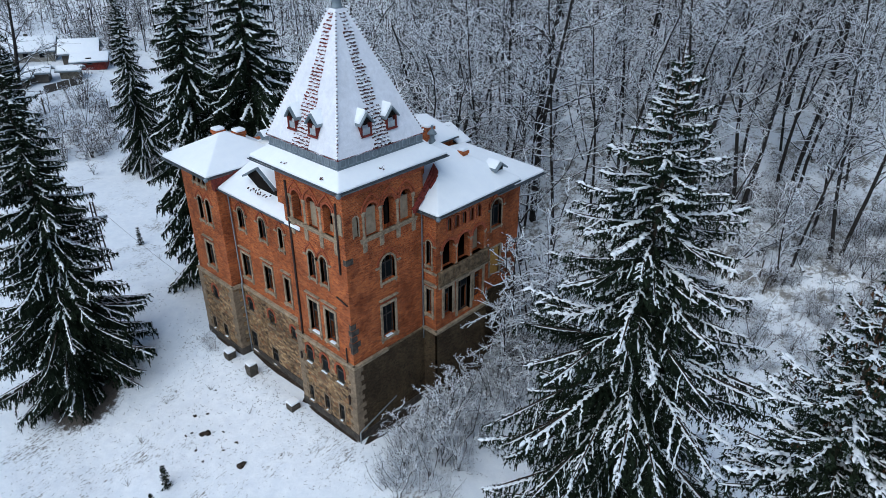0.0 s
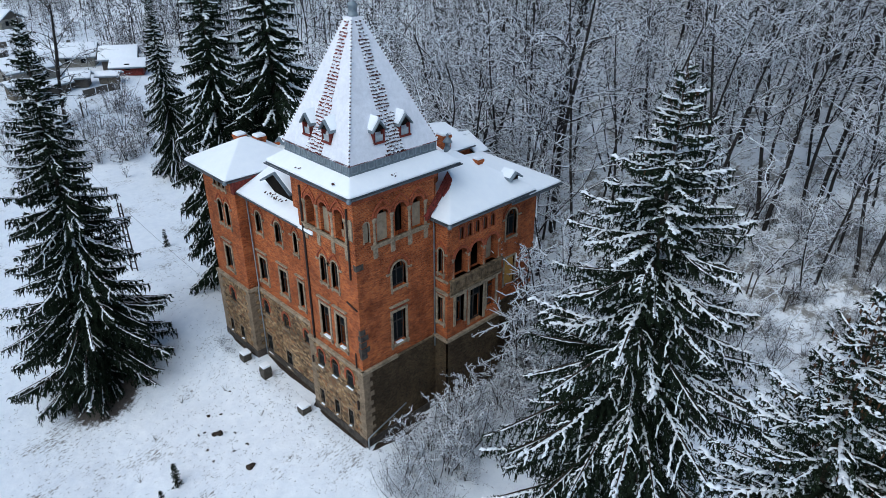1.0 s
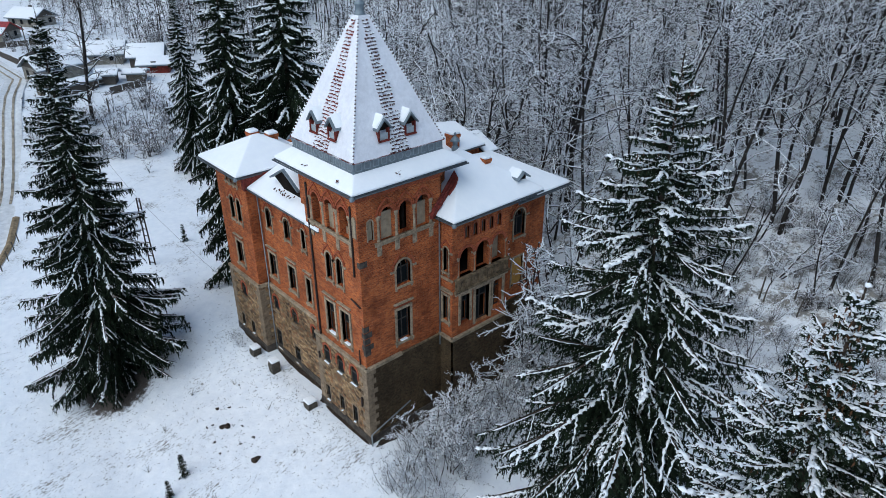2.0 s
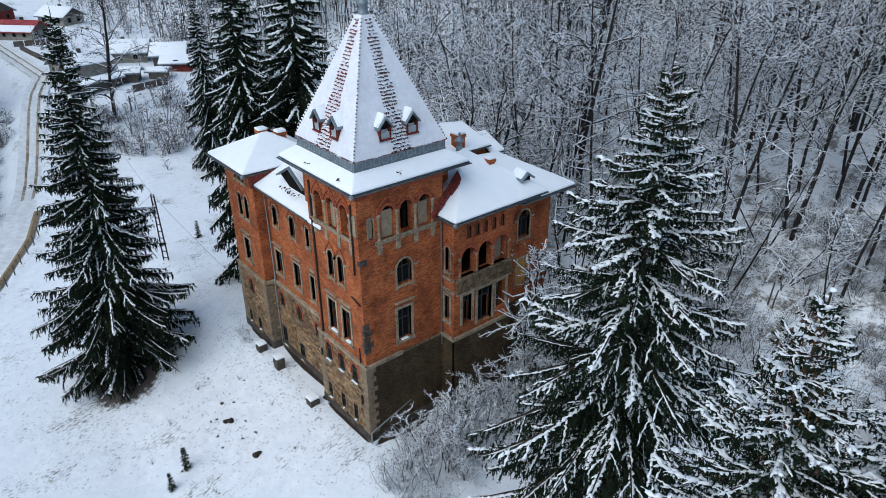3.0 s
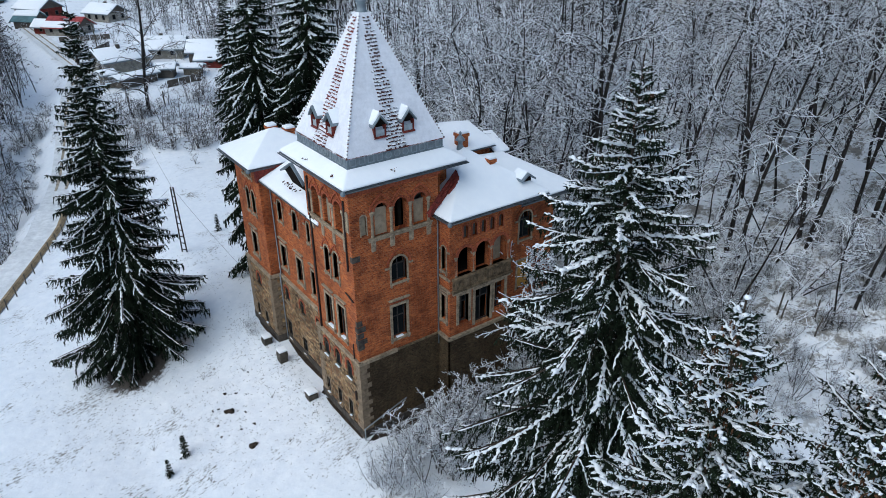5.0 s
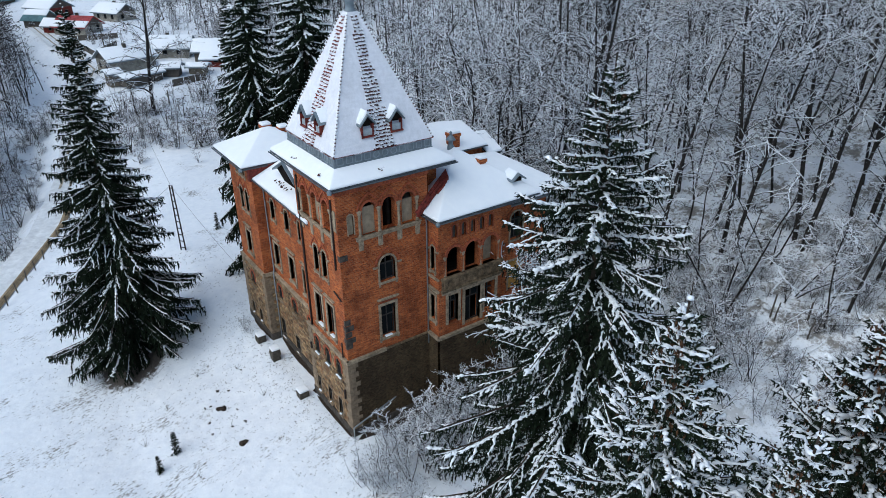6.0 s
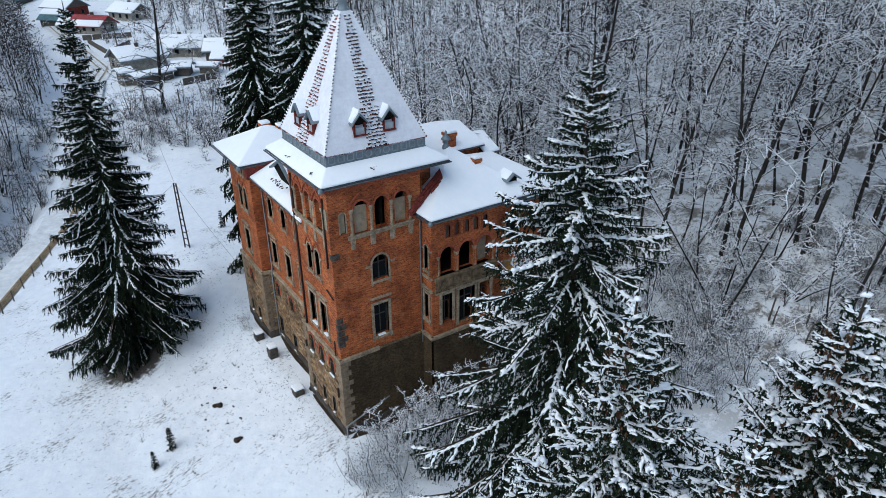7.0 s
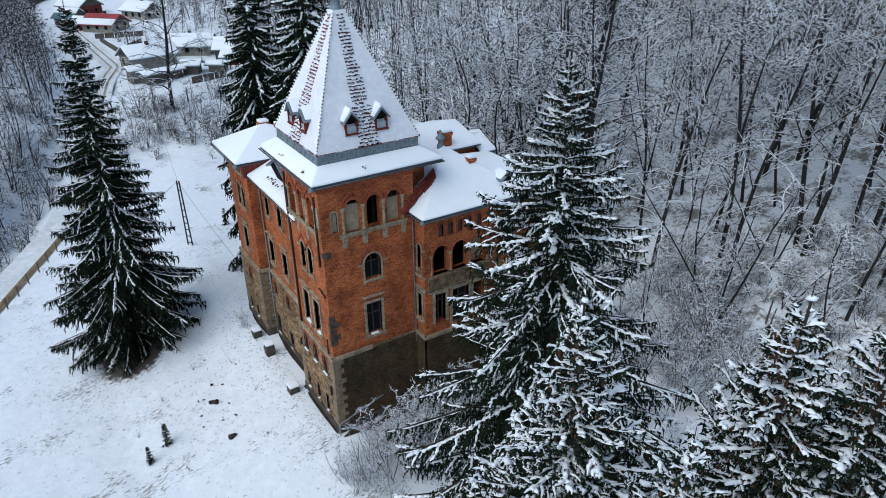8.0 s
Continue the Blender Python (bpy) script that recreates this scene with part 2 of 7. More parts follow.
def outline(r0, r1, z0, z1, arch):
    """Points of an opening from its lower left corner over the top to its lower right corner."""
    if not arch:
        return [(r0, z0), (r0, z1), (r1, z1), (r1, z0)]
    w, c = (r1 - r0) / 2, (r0 + r1) / 2
    spring = z1 - w
    pts = [(c - w * math.cos(math.pi * k / ARC), spring + w * math.sin(math.pi * k / ARC)) for k in range(ARC + 1)]
    return [(r0, z0), *pts, (r1, z0)]


def wall_geo(face, z0, z1, thick, openings, out=0.0):
    """A wall with real openings: (r0, r1, z0, z1, arch)."""
    rs = sorted({0.0, face.length, *[o[0] for o in openings], *[o[1] for o in openings]})
    zs = sorted({z0, z1, *[o[2] for o in openings], *[o[3] for o in openings]})
    verts, faces = [], []

    def quad(pts):
        n = len(verts)
        verts.extend(pts)
        faces.append(list(range(n, n + len(pts))))

    for a, b in zip(rs, rs[1:]):
        for c, d in zip(zs, zs[1:]):
            mr, mz = (a + b) / 2, (c + d) / 2
            if any(o[0] < mr < o[1] and o[2] < mz < o[3] for o in openings):
                continue
            quad([face.at(r, z, out) for r, z in ((a, c), (b, c), (b, d), (a, d))])
            quad([face.at(r, z, out - thick) for r, z in ((a, d), (b, d), (b, c), (a, c))])
    for r0, r1, y0, y1, arch in openings:
        pts = outline(r0, r1, y0, y1, arch)
        ring = pts + [pts[0]]
        for (ra, za), (rb, zb) in zip(ring, ring[1:]):
            quad([face.at(ra, za, out), face.at(rb, zb, out), face.at(rb, zb, out - thick), face.at(ra, za, out - thick)])
        if arch:
            arcp = pts[1:-1]
            half = ARC // 2
            for o, flip in ((out, False), (out - thick, True)):
                left = [(r0, y1)] + arcp[half::-1]
                right = [(r1, y1)] + arcp[:half - 1:-1]
                for corner, seq in ((left[0], left[1:]), (right[0], right[1:])):
                    for (ra, za), (rb, zb) in zip(seq, seq[1:]):
                        tri = [face.at(*corner, o), face.at(ra, za, o), face.at(rb, zb, o)]
                        quad(tri if (corner == left[0]) != flip else tri[::-1])
    quad([face.at(0, z1, out), face.at(face.length, z1, out), face.at(face.length, z1, out - thick), face.at(0, z1, out - thick)])
    quad([face.at(0, z0, out - thick), face.at(face.length, z0, out - thick), face.at(face.length, z0, out), face.at(0, z0, out)])
    return verts, faces


def band(face, pts, grow, o0, o1, closed=False):
    """A raised border that follows an outline; grow: its width outwards."""
    c = (sum(p[0] for p in pts) / len(pts), 0)
    outer = []
    for i, (r, z) in enumerate(pts):
        a, b = pts[max(i - 1, 0)], pts[min(i + 1, len(pts) - 1)]
        t1, t2 = Vector((r - a[0], z - a[1])), Vector((b[0] - r, b[1] - z))
        n = Vector((0, 0))
        for q in (t1, t2):
            if q.length > 1e-6:
                n += Vector((-q.y, q.x)).normalized()
        n = n.normalized()
        k = 1.0
        if t1.length > 1e-6 and t2.length > 1e-6:
            k = 1.0 / max(0.5, n.dot(Vector((-t1.y, t1.x)).normalized()))
        outer.append((r + n.x * grow * k, z + n.y * grow * k))
    verts, faces = [], []
    for (r, z), (s, y) in zip(pts, outer):
        verts += [face.at(r, z, o0), face.at(r, z, o1), face.at(s, y, o1), face.at(s, y, o0)]
    for i in range(len(pts) - 1):
        a, b = i * 4, i * 4 + 4
        faces += [[a + 1, a + 2, b + 2, b + 1], [a + 2, a + 3, b + 3, b + 2], [a, a + 1, b + 1, b]]
    n = len(verts) - 4
    faces += [[0, 3, 2, 1], [n, n + 1, n + 2, n + 3]]
    return verts, faces


def hip(x0, x1, y0, y1, z, slope, axis=None):
    """A hipped roof: eaves rectangle, height, slope."""
    w, d = x1 - x0, y1 - y0
    axis = axis or ("x" if w >= d else "y")
    h = min(w, d) / 2
    top = z + h * slope
    if axis == "x":
        a, b = (x0 + h, (y0 + y1) / 2, top), (x1 - h, (y0 + y1) / 2, top)
    else:
        a, b = ((x0 + x1) / 2, y0 + h, top), ((x0 + x1) / 2, y1 - h, top)
    v = [(x0, y0, z), (x1, y0, z), (x1, y1, z), (x0, y1, z), a, b]
    if axis == "x":
        f = [[0, 1, 5, 4], [1, 2, 5], [2, 3, 4, 5], [3, 0, 4]]
    else:
        f = [[0, 1, 4], [1, 2, 5, 4], [2, 3, 5], [3, 0, 4, 5]]
    return v, f


def thick_roof(geo, t):
    """Closes a roof skin downwards by t."""
    v, f = geo
    n = len(v)
    low = [(x, y, z - t) for x, y, z in v]
    faces = [list(q) for q in f] + [[i + n for i in q][::-1] for q in f]
    edges = {}
    for q in f:
        for a, b in zip(q, q[1:] + q[:1]):
            edges[(a, b)] = edges.get((a, b), 0) + 1
    for a, b in edges:
        if (b, a) not in edges:
            faces.append([b, a, a + n, b + n])
    return [*v, *low], faces


def bevelled(ob, width, segments=2):
    m = ob.modifiers.new("round", "BEVEL")
    m.width, m.segments, m.limit_method = width, segments, "ANGLE"
    m.angle_limit = radians(30)
    ob.data.polygons.foreach_set("use_smooth", [True] * len(ob.data.polygons))
    return ob


def segments_geo(segs, sides=3):
    """Tapered prisms from an array of rows x0 y0 z0 x1 y1 z1 r0 r1; one flat side of a three-sided prism faces up."""
    s = np.asarray(segs, dtype=float)
    p, q, r0, r1 = s[:, 0:3], s[:, 3:6], s[:, 6:7], s[:, 7:8]
    d = q - p
    d /= np.maximum(np.linalg.norm(d, axis=1, keepdims=True), 1e-9)
    up = np.tile(np.array([0.0, 0.0, 1.0]), (len(s), 1))
    up[np.abs(d[:, 2]) > 0.97] = (1.0, 0.0, 0.0)
    a = np.cross(d, up)
    a /= np.linalg.norm(a, axis=1, keepdims=True)
    b = np.cross(a, d)
    n = len(s)
    verts = np.zeros((n, 2 * sides, 3))
    for k in range(sides):
        w = math.radians(30) + 2 * math.pi * k / sides
        off = a * math.cos(w) + b * math.sin(w)
        verts[:, k] = p + off * r0
        verts[:, sides + k] = q + off * r1
    base = (np.arange(n) * 2 * sides)[:, None, None]
    f = np.array([[k, sides + k, sides + (k + 1) % sides, (k + 1) % sides] for k in range(sides)])
    return verts.reshape(-1, 3), (base + f[None]).reshape(-1, 4)


def fast_mesh(name, verts, quads, mat, smooth=False):
    """A mesh from arrays of vertices and of faces of one size."""
    me = bpy.data.meshes.new(name)
    n, k = quads.shape
    me.vertices.add(len(verts))
    me.vertices.foreach_set("co", np.asarray(verts, dtype=np.float32).ravel())
    me.loops.add(n * k)
    me.loops.foreach_set("vertex_index", np.asarray(quads, dtype=np.int32).ravel())
    me.polygons.add(n)
    me.polygons.foreach_set("loop_start", np.arange(0, n * k, k, dtype=np.int32))
    if smooth:
        me.polygons.foreach_set("use_smooth", np.ones(n, dtype=bool))
    me.materials.append(mat)
    me.update(calc_edges=True)
    me.validate()
    return me


ICO = None


def ico():
    global ICO
    if ICO is None:
        bm = bmesh.new()
        bmesh.ops.create_icosphere(bm, subdivisions=1, radius=1.0)
        ICO = (np.array([v.co[:] for v in bm.verts]), np.array([[v.index for v in f.verts] for f in bm.faces]))
        bm.free()
    return ICO


def lumps_geo(rows, rng):
    """Squashed uneven lumps: rows of x y z r."""
    v, f = ico()
    rows = np.asarray(rows, dtype=float)
    n = len(rows)
    shape = 1 + rng.uniform(-0.28, 0.28, (n, len(v), 1))
    scale = rng.uniform(0.75, 1.25, (n, 1, 3)) * np.array([1.0, 1.0, 0.62])
    verts = rows[:, None, :3] + v[None] * shape * scale * rows[:, None, 3:4]
    faces = f[None] + (np.arange(n) * len(v))[:, None, None]
    return verts.reshape(-1, 3), faces.reshape(-1, 3)

# ---- ground ----
def step(a, b, v):
    t = min(1.0, max(0.0, (v - a) / (b - a)))
    return t * t * (3 - 2 * t)


def road_y(x):
    if x > -57.5:
        return -17.2 + 0.47 * (-47 - x)
    return -12.27 + 0.3 * (-57.5 - max(x, -114.0)) - 0.03 * max(0.0, -114 - x)


def lay(x, y):
    """The lie of the land, without its small unevenness."""
    south = min(0.0, y + 1.2)
    near = -0.23 * min(-south, 11) - 0.08 * max(0.0, min(-south - 11, 14))
    near += 0.05 * max(-9.0, min(0.0, x + 4)) * step(-0.5, -6, y)
    near += 0.04 * max(0.0, x - 6) * step(4, -4, y) * -0.4
    west = -4.2 + 7.6 * step(-72, -103, x) + 0.13 * max(0.0, min(y - road_y(x), 16)) * (1 - 0.75 * step(-75, -105, x)) - 0.4 * step(2, -3, y - road_y(x))
    w = step(-22, -52, x)
    z = near * (1 - w) + west * w
    foot = 7 + 26 * step(-12, -60, x) + 4 * step(-60, -120, x)
    d = max(0.0, y - foot)
    z += 0.36 * d * d / (d + 6) + 0.0012 * min(d, 120) ** 2 * step(-60, 0, x)
    # the stream and the bank beyond it
    s = road_y(x) - 6.5 - y
    z -= 3.0 * math.exp(-((s - 0.5) / 3.0) ** 2) * step(-36, -50, x)
    b = max(0.0, s - 5) * step(-42, -70, x)
    z += 0.42 * b * b / (b + 8)
    # far hills close the valley
    r = math.hypot(x + 20, y)
    z += 0.22 * max(0.0, r - 190) * (1 - 0.0006 * min(max(r - 190, 0), 900))
    return z


def ground_z(x, y):
    z = lay(x, y)
    z += 0.10 * noise.noise((x * 0.35, y * 0.35, 3.1)) + 0.05 * noise.noise((x * 1.1, y * 1.1, 7.7))
    inside = step(-20.0, -19.0, x) * step(3.5, 2.5, x) * step(-0.6, 0.4, y) * step(19, 17, y)
    return z * (1 - inside) + min(z, 0.2) * inside


def ground_mesh():
    def ticks(lo, hi, near_lo, near_hi, fine):
        t = list(np.arange(near_lo, near_hi + 1e-6, fine))
        s, v = fine, near_hi
        while v < hi:
            s *= 1.16
            v += s
            t.append(v)
        s, v = fine, near_lo
        while v > lo:
            s *= 1.16
            v -= s
            t.insert(0, v)
        return t

    xs, ys = ticks(-900, 700, -46, 30, 0.5), ticks(-700, 900, -26, 34, 0.5)
    verts = np.array([(x, y, ground_z(x, y)) for y in ys for x in xs])
    nx = len(xs)
    i, j = np.meshgrid(np.arange(nx - 1), np.arange(len(ys) - 1))
    a = (j * nx + i).ravel()
    return verts, np.stack([a, a + 1, a + 1 + nx, a + nx], axis=1)


def ground_material():
    m, t, b = material("snowy_ground")
    pos = place_of(t)
    snow = ramp(t, noise_of(t, pos, 1.2, 6, 0.65), [(0.3, (0.76, 0.785, 0.83)), (0.7, (0.87, 0.885, 0.91))])
    # grass and soil that show through in thin patches
    squash = node(t, "Mapping", [("Vector", pos)])
    squash.inputs["Scale"].default_value = (1.0, 0.45, 1.0)
    squash.inputs["Rotation"].default_value = (0, 0, radians(35))
    blades = noise_of(t, squash.outputs[0], 6.0, 4, 0.75)
    patch = noise_of(t, pos, 0.23, 4, 0.6)
    mul = t.nodes.new("ShaderNodeMath")
    mul.operation = "MULTIPLY"
    t.links.new(blades, mul.inputs[0])
    t.links.new(patch, mul.inputs[1])
    fac = ramp(t, mul.outputs[0], [(0.32, grey(0)), (0.40, grey(0.85))])
    # fallen leaves and twigs litter the wood's floor, and stand in for its shade
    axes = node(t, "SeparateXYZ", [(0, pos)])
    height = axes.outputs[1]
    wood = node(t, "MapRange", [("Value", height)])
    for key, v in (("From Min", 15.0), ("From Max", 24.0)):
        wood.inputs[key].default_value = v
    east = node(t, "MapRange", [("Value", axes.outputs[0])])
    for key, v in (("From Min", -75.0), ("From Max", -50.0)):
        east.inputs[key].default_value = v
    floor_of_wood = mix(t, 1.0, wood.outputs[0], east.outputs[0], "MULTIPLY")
    leaf_shade = ramp(t, mix(t, 0.5, noise_of(t, pos, 3.2, 9, 0.8), noise_of(t, pos, 0.6, 4, 0.6)), [(0.49, grey(0)), (0.56, grey(0.85))])
    fac = mix(t, 1.0, fac, mix(t, 1.0, leaf_shade, floor_of_wood, "MULTIPLY"), "LIGHTEN")
    # higher up, a denser dark speckle covers more of the floor
    upper = node(t, "MapRange", [("Value", height)])
    for key, v in (("From Min", 42.0), ("From Max", 62.0)):
        upper.inputs[key].default_value = v
    under = ramp(t, noise_of(t, pos, 1.7, 9, 0.85), [(0.4, grey(0)), (0.5, grey(0.8))])
    thick = mix(t, 1.0, mix(t, 1.0, upper.outputs[0], east.outputs[0], "MULTIPLY"), under, "MULTIPLY")
    fac = mix(t, 1.0, fac, thick, "LIGHTEN")
    # needles lie bare under the drooping spruce
    at = node(t, "Mapping", [("Vector", pos)])
    at.inputs["Location"].default_value = (20.8 / 4.7, 10.0 / 3.8, 0)
    at.inputs["Scale"].default_value = (1 / 4.7, 1 / 3.8, 0)
    away = t.nodes.new("ShaderNodeVectorMath")
    away.operation = "LENGTH"
    t.links.new(at.outputs[0], away.inputs[0])
    rag = t.nodes.new("ShaderNodeMath")
    rag.operation = "ADD"
    t.links.new(away.outputs["Value"], rag.inputs[0])
    t.links.new(noise_of(t, pos, 2.2, 7, 0.85), rag.inputs[1])
    bare = ramp(t, rag.outputs[0], [(0.0, grey(0.95)), (1.0, grey(0))])
    bare.node.color_ramp.elements[0].position = 0.62
    bare.node.color_ramp.elements[1].position = 0.7
    half = t.nodes.new("ShaderNodeMath")
    half.operation = "MULTIPLY"
    half.inputs[1].default_value = 0.55
    t.links.new(rag.outputs[0], half.inputs[0])
    t.links.new(half.outputs[0], bare.node.inputs[0])
    straw = ramp(t, noise_of(t, pos, 3, 3, 0.7), [(0.3, (0.06, 0.05, 0.04)), (0.7, (0.2, 0.17, 0.13))])
    needles = ramp(t, noise_of(t, pos, 7, 4, 0.7), [(0.35, (0.022, 0.015, 0.010)), (0.7, (0.075, 0.05, 0.032))])
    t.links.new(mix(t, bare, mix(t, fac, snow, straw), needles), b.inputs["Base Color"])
    b.inputs["Roughness"].default_value = 0.8
    b.inputs["Specular IOR Level"].default_value = 0.2
    bump(t, b, noise_of(t, pos, 2.2, 8, 0.68), 0.55, 0.12)
    return m


verts, quads = ground_mesh()
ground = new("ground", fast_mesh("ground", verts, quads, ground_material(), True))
tagged(ground, "sloping meadow and hillside under trodden fresh snow", "ground", kind="structure")

# ---- the villa ----
villa = thing("villa", "abandoned red brick villa with stone base, corner tower and snow-covered roofs", "house")
TX, TY = 0.2, 0.04          # tower corner
STR = 6.0                   # string course between stone base and brick
S_TOWER = Face((-5.45, TY), (TX, TY))
E_TOWER = Face((TX, TY), (TX, 6.2))
S_MID = Face((-13.55, 0.85), (-5.45, 0.85))
S_WING = Face((-18.3, 0.0), (-13.6, 0.0))
E_WING = Face((-13.6, 0.0), (-13.6, 0.85))
W_TOWER = Face((-5.45, 0.85), (-5.45, TY))
S_BAY = Face((TX, 6.2), (1.35, 6.2))
E_BAY = Face((1.35, 6.2), (1.35, 11.3))
N_BAY = Face((1.35, 11.3), (0.35, 11.3))
E_FAR = Face((0.35, 11.3), (0.35, 16.1))
N_ALL = Face((0.35, 16.1), (-18.3, 16.1))
W_ALL = Face((-18.3, 16.1), (-18.3, 0.0))


def holes(face, spec):
    out = []
    for a, b, z0, z1, arch in spec:
        r = sorted((face.run(a), face.run(b)))
        out.append((r[0], r[1], z0, z1, arch))
    return out


S_TOWER_TOP = [(-3.9, -2.98, 7.0, 9.35, 0), (-2.23, -1.31, 7.0, 9.35, 0), (-3.46, -2.82, 11.15, 13.05, 1), (-2.3, -1.66, 11.15, 13.05, 1),
               (-4.5, -3.66, 14.75, 16.7, 1), (-3.04, -2.2, 14.75, 16.7, 1), (-1.58, -0.74, 14.75, 16.7, 1)]
S_TOWER_LOW = [(-4.72, -3.95, 4.15, 5.55, 1), (-3.12, -2.35, 4.15, 5.55, 1), (-1.55, -0.78, 4.15, 5.55, 1),
               (-4.86, -4.36, 0.75, 2.0, 0), (-3.12, -2.62, 0.85, 2.1, 0), (-1.56, -1.06, 0.85, 2.2, 0)]
E_TOWER_TOP = [(0.72, 1.08, 14.75, 16.05, 1), (1.66, 2.56, 14.5, 16.55, 1), (3.02, 3.92, 14.5, 16.55, 1), (4.36, 5.26, 14.5, 16.55, 1), (2.62, 3.74, 11.0, 12.75, 1), (2.55, 3.6, 6.95, 9.3, 0)]
S_MID_TOP = [(-12.62, -11.86, 11.1, 12.75, 1), (-10.05, -9.28, 11.15, 12.8, 1), (-7.75, -7.3, 11.2, 12.75, 1),
             (-12.9, -11.95, 7.05, 9.0, 0), (-10.1, -9.2, 7.05, 9.05, 0), (-7.7, -7.15, 7.0, 9.0, 0)]
S_MID_LOW = [(-13.1, -12.3, 4.0, 5.3, 1), (-10.35, -9.55, 4.05, 5.35, 1), (-7.6, -7.0, 4.05, 5.2, 1), (-13.2, -12.5, 0.4, 2.1, 0), (-10.45, -9.75, 0.4, 1.9, 0)]
S_WING_TOP = [(-16.5, -15.9, 10.85, 12.75, 1), (-15.42, -14.82, 10.85, 12.75, 1), (-16.45, -15.5, 7.05, 9.0, 0),
              (-16.6, -16.2, 13.85, 14.5, 1), (-15.95, -15.55, 13.85, 14.5, 1), (-15.3, -14.9, 13.85, 14.5, 1)]
S_WING_LOW = [(-16.65, -15.9, 3.95, 5.25, 1), (-17.5, -17.0, 0.8, 1.9, 0), (-15.85, -15.3, 0.8, 1.95, 0)]
S_BAY_TOP = [(0.55, 1.0, 11.0, 12.75, 1), (0.5, 1.0, 7.3, 9.2, 0)]
E_BAY_TOP = [(7.25, 7.6, 13.15, 14.08, 1), (7.97, 8.32, 13.15, 14.08, 1), (8.69, 9.04, 13.15, 14.08, 1), (9.41, 9.76, 13.15, 14.08, 1), (10.13, 10.48, 13.15, 14.08, 1), (6.85, 8.0, 10.55, 12.55, 1), (8.3, 9.45, 10.55, 12.55, 1), (9.75, 10.9, 10.55, 12.55, 1),
             (6.95, 7.75, 6.9, 9.1, 0), (8.3, 9.6, 6.4, 9.1, 0), (9.95, 10.85, 6.9, 9.1, 0)]
E_FAR_TOP = [(12.9, 14.0, 11.0, 13.1, 1), (12.9, 14.0, 7.0, 9.3, 0)]

WALLS = [(S_TOWER, 17.7, S_TOWER_TOP, S_TOWER_LOW), (E_TOWER, 17.7, E_TOWER_TOP, []), (W_TOWER, 17.7, [], []), (S_MID, 14.3, S_MID_TOP, S_MID_LOW), (S_WING, 15.1, S_WING_TOP, S_WING_LOW),
         (E_WING, 15.1, [], []), (S_BAY, 14.8, S_BAY_TOP, []), (E_BAY, 14.8, E_BAY_TOP, []), (N_BAY, 14.8, [], []), (E_FAR, 14.6, E_FAR_TOP, []), (N_ALL, 14.7, [], []), (W_ALL, 15.1, [], [])]
THICK = 0.5
for face, top, high, low in WALLS:
    part("wall", wall_geo(face, STR, top, THICK, holes(face, high)), BRICK, villa, "orange-red brick wall with lime mortar")
    part("stone_wall", wall_geo(face, -1.8, STR, THICK + 0.1, holes(face, low), 0.1), STONE_DARK if face in (E_TOWER, S_BAY, E_BAY, E_FAR) else STONE, villa, "brown rubble stone wall of the base storey")
# upper tower walls that stand above the roofs
part("wall", wall_geo(Face((-7.4, 7.8), (-7.4, 0.9)), 13.0, 17.7, 0.4, []), BRICK, villa)
part("wall", wall_geo(Face((-7.4, 0.9), (-5.45, 0.9)), 13.0, 17.7, 0.4, []), BRICK, villa)
part("wall", wall_geo(Face((TX, 6.3), (-1.15, 6.3)), 14.0, 17.7, 0.4, []), BRICK, villa)
part("wall", wall_geo(Face((-1.15, 6.3), (-1.15, 7.8)), 14.0, 17.7, 0.4, []), BRICK, villa)
part("wall", wall_geo(Face((-1.15, 7.8), (-7.4, 7.8)), 14.0, 17.7, 0.4, []), BRICK, villa)
# unseen floors, added to block views through and painted near black for dark rooms
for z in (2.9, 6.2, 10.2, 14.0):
    part("floor_slab", join(box(-18.0, -0.1, 1.4, 15.8, z, z + 0.25), box(-5.1, -0.2, 0.5, 1.4, z, z + 0.25), box(-0.1, 0.9, 6.6, 11.0, z, z + 0.25)), UNLIT_PAINT, villa)
# unseen backing walls, painted near black like the floors
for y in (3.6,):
    part("backing_wall", box(-18.0, -0.3, y, y + 0.2, -1, 14.0), UNLIT_PAINT, villa)
    part("backing_wall", box(-6.6, -0.3, y, y + 0.2, 14.0, 17.3), UNLIT_PAINT, villa)
part("backing_wall", box(-3.2, -3.0, 3.8, 15.8, -1, 14.4), UNLIT_PAINT, villa)

# string course
for face in (S_TOWER, E_TOWER, S_MID, S_WING, E_WING, S_BAY, E_BAY):
    end = 2.7 if face is E_TOWER else face.length + 0.16
    part("string_course", face.slab(-0.16, end, STR - 0.06, STR + 0.16, 0.0, 0.2), TRIM, villa, "grey stone string course")
part("string_course", E_TOWER.slab(2.72, E_TOWER.length, STR - 0.04, STR + 0.08, 0.0, 0.12), TRIM_BROWN, villa, "broken brown remains of the string course")

# ---- roofs ----
def roof(name, geo, under=0.06, cover=0.2, inset=0.0, mat=ZINC_DARK):
    part(name, thick_roof(geo, under), mat, villa, "grey sheet-metal eaves")
    v, f = geo
    cx, cy = sum(p[0] for p in v) / len(v), sum(p[1] for p in v) / len(v)
    vs = [(x + (inset if x < cx else -inset) * 0.5, y + (inset if y < cy else -inset) * 0.5, z + cover) for x, y, z in v]
    bevelled(part("snow_cover", thick_roof((vs, f), cover - 0.01), SNOW_ROOF, villa, "smooth thick snow lying on the roof"), 0.09, 3)


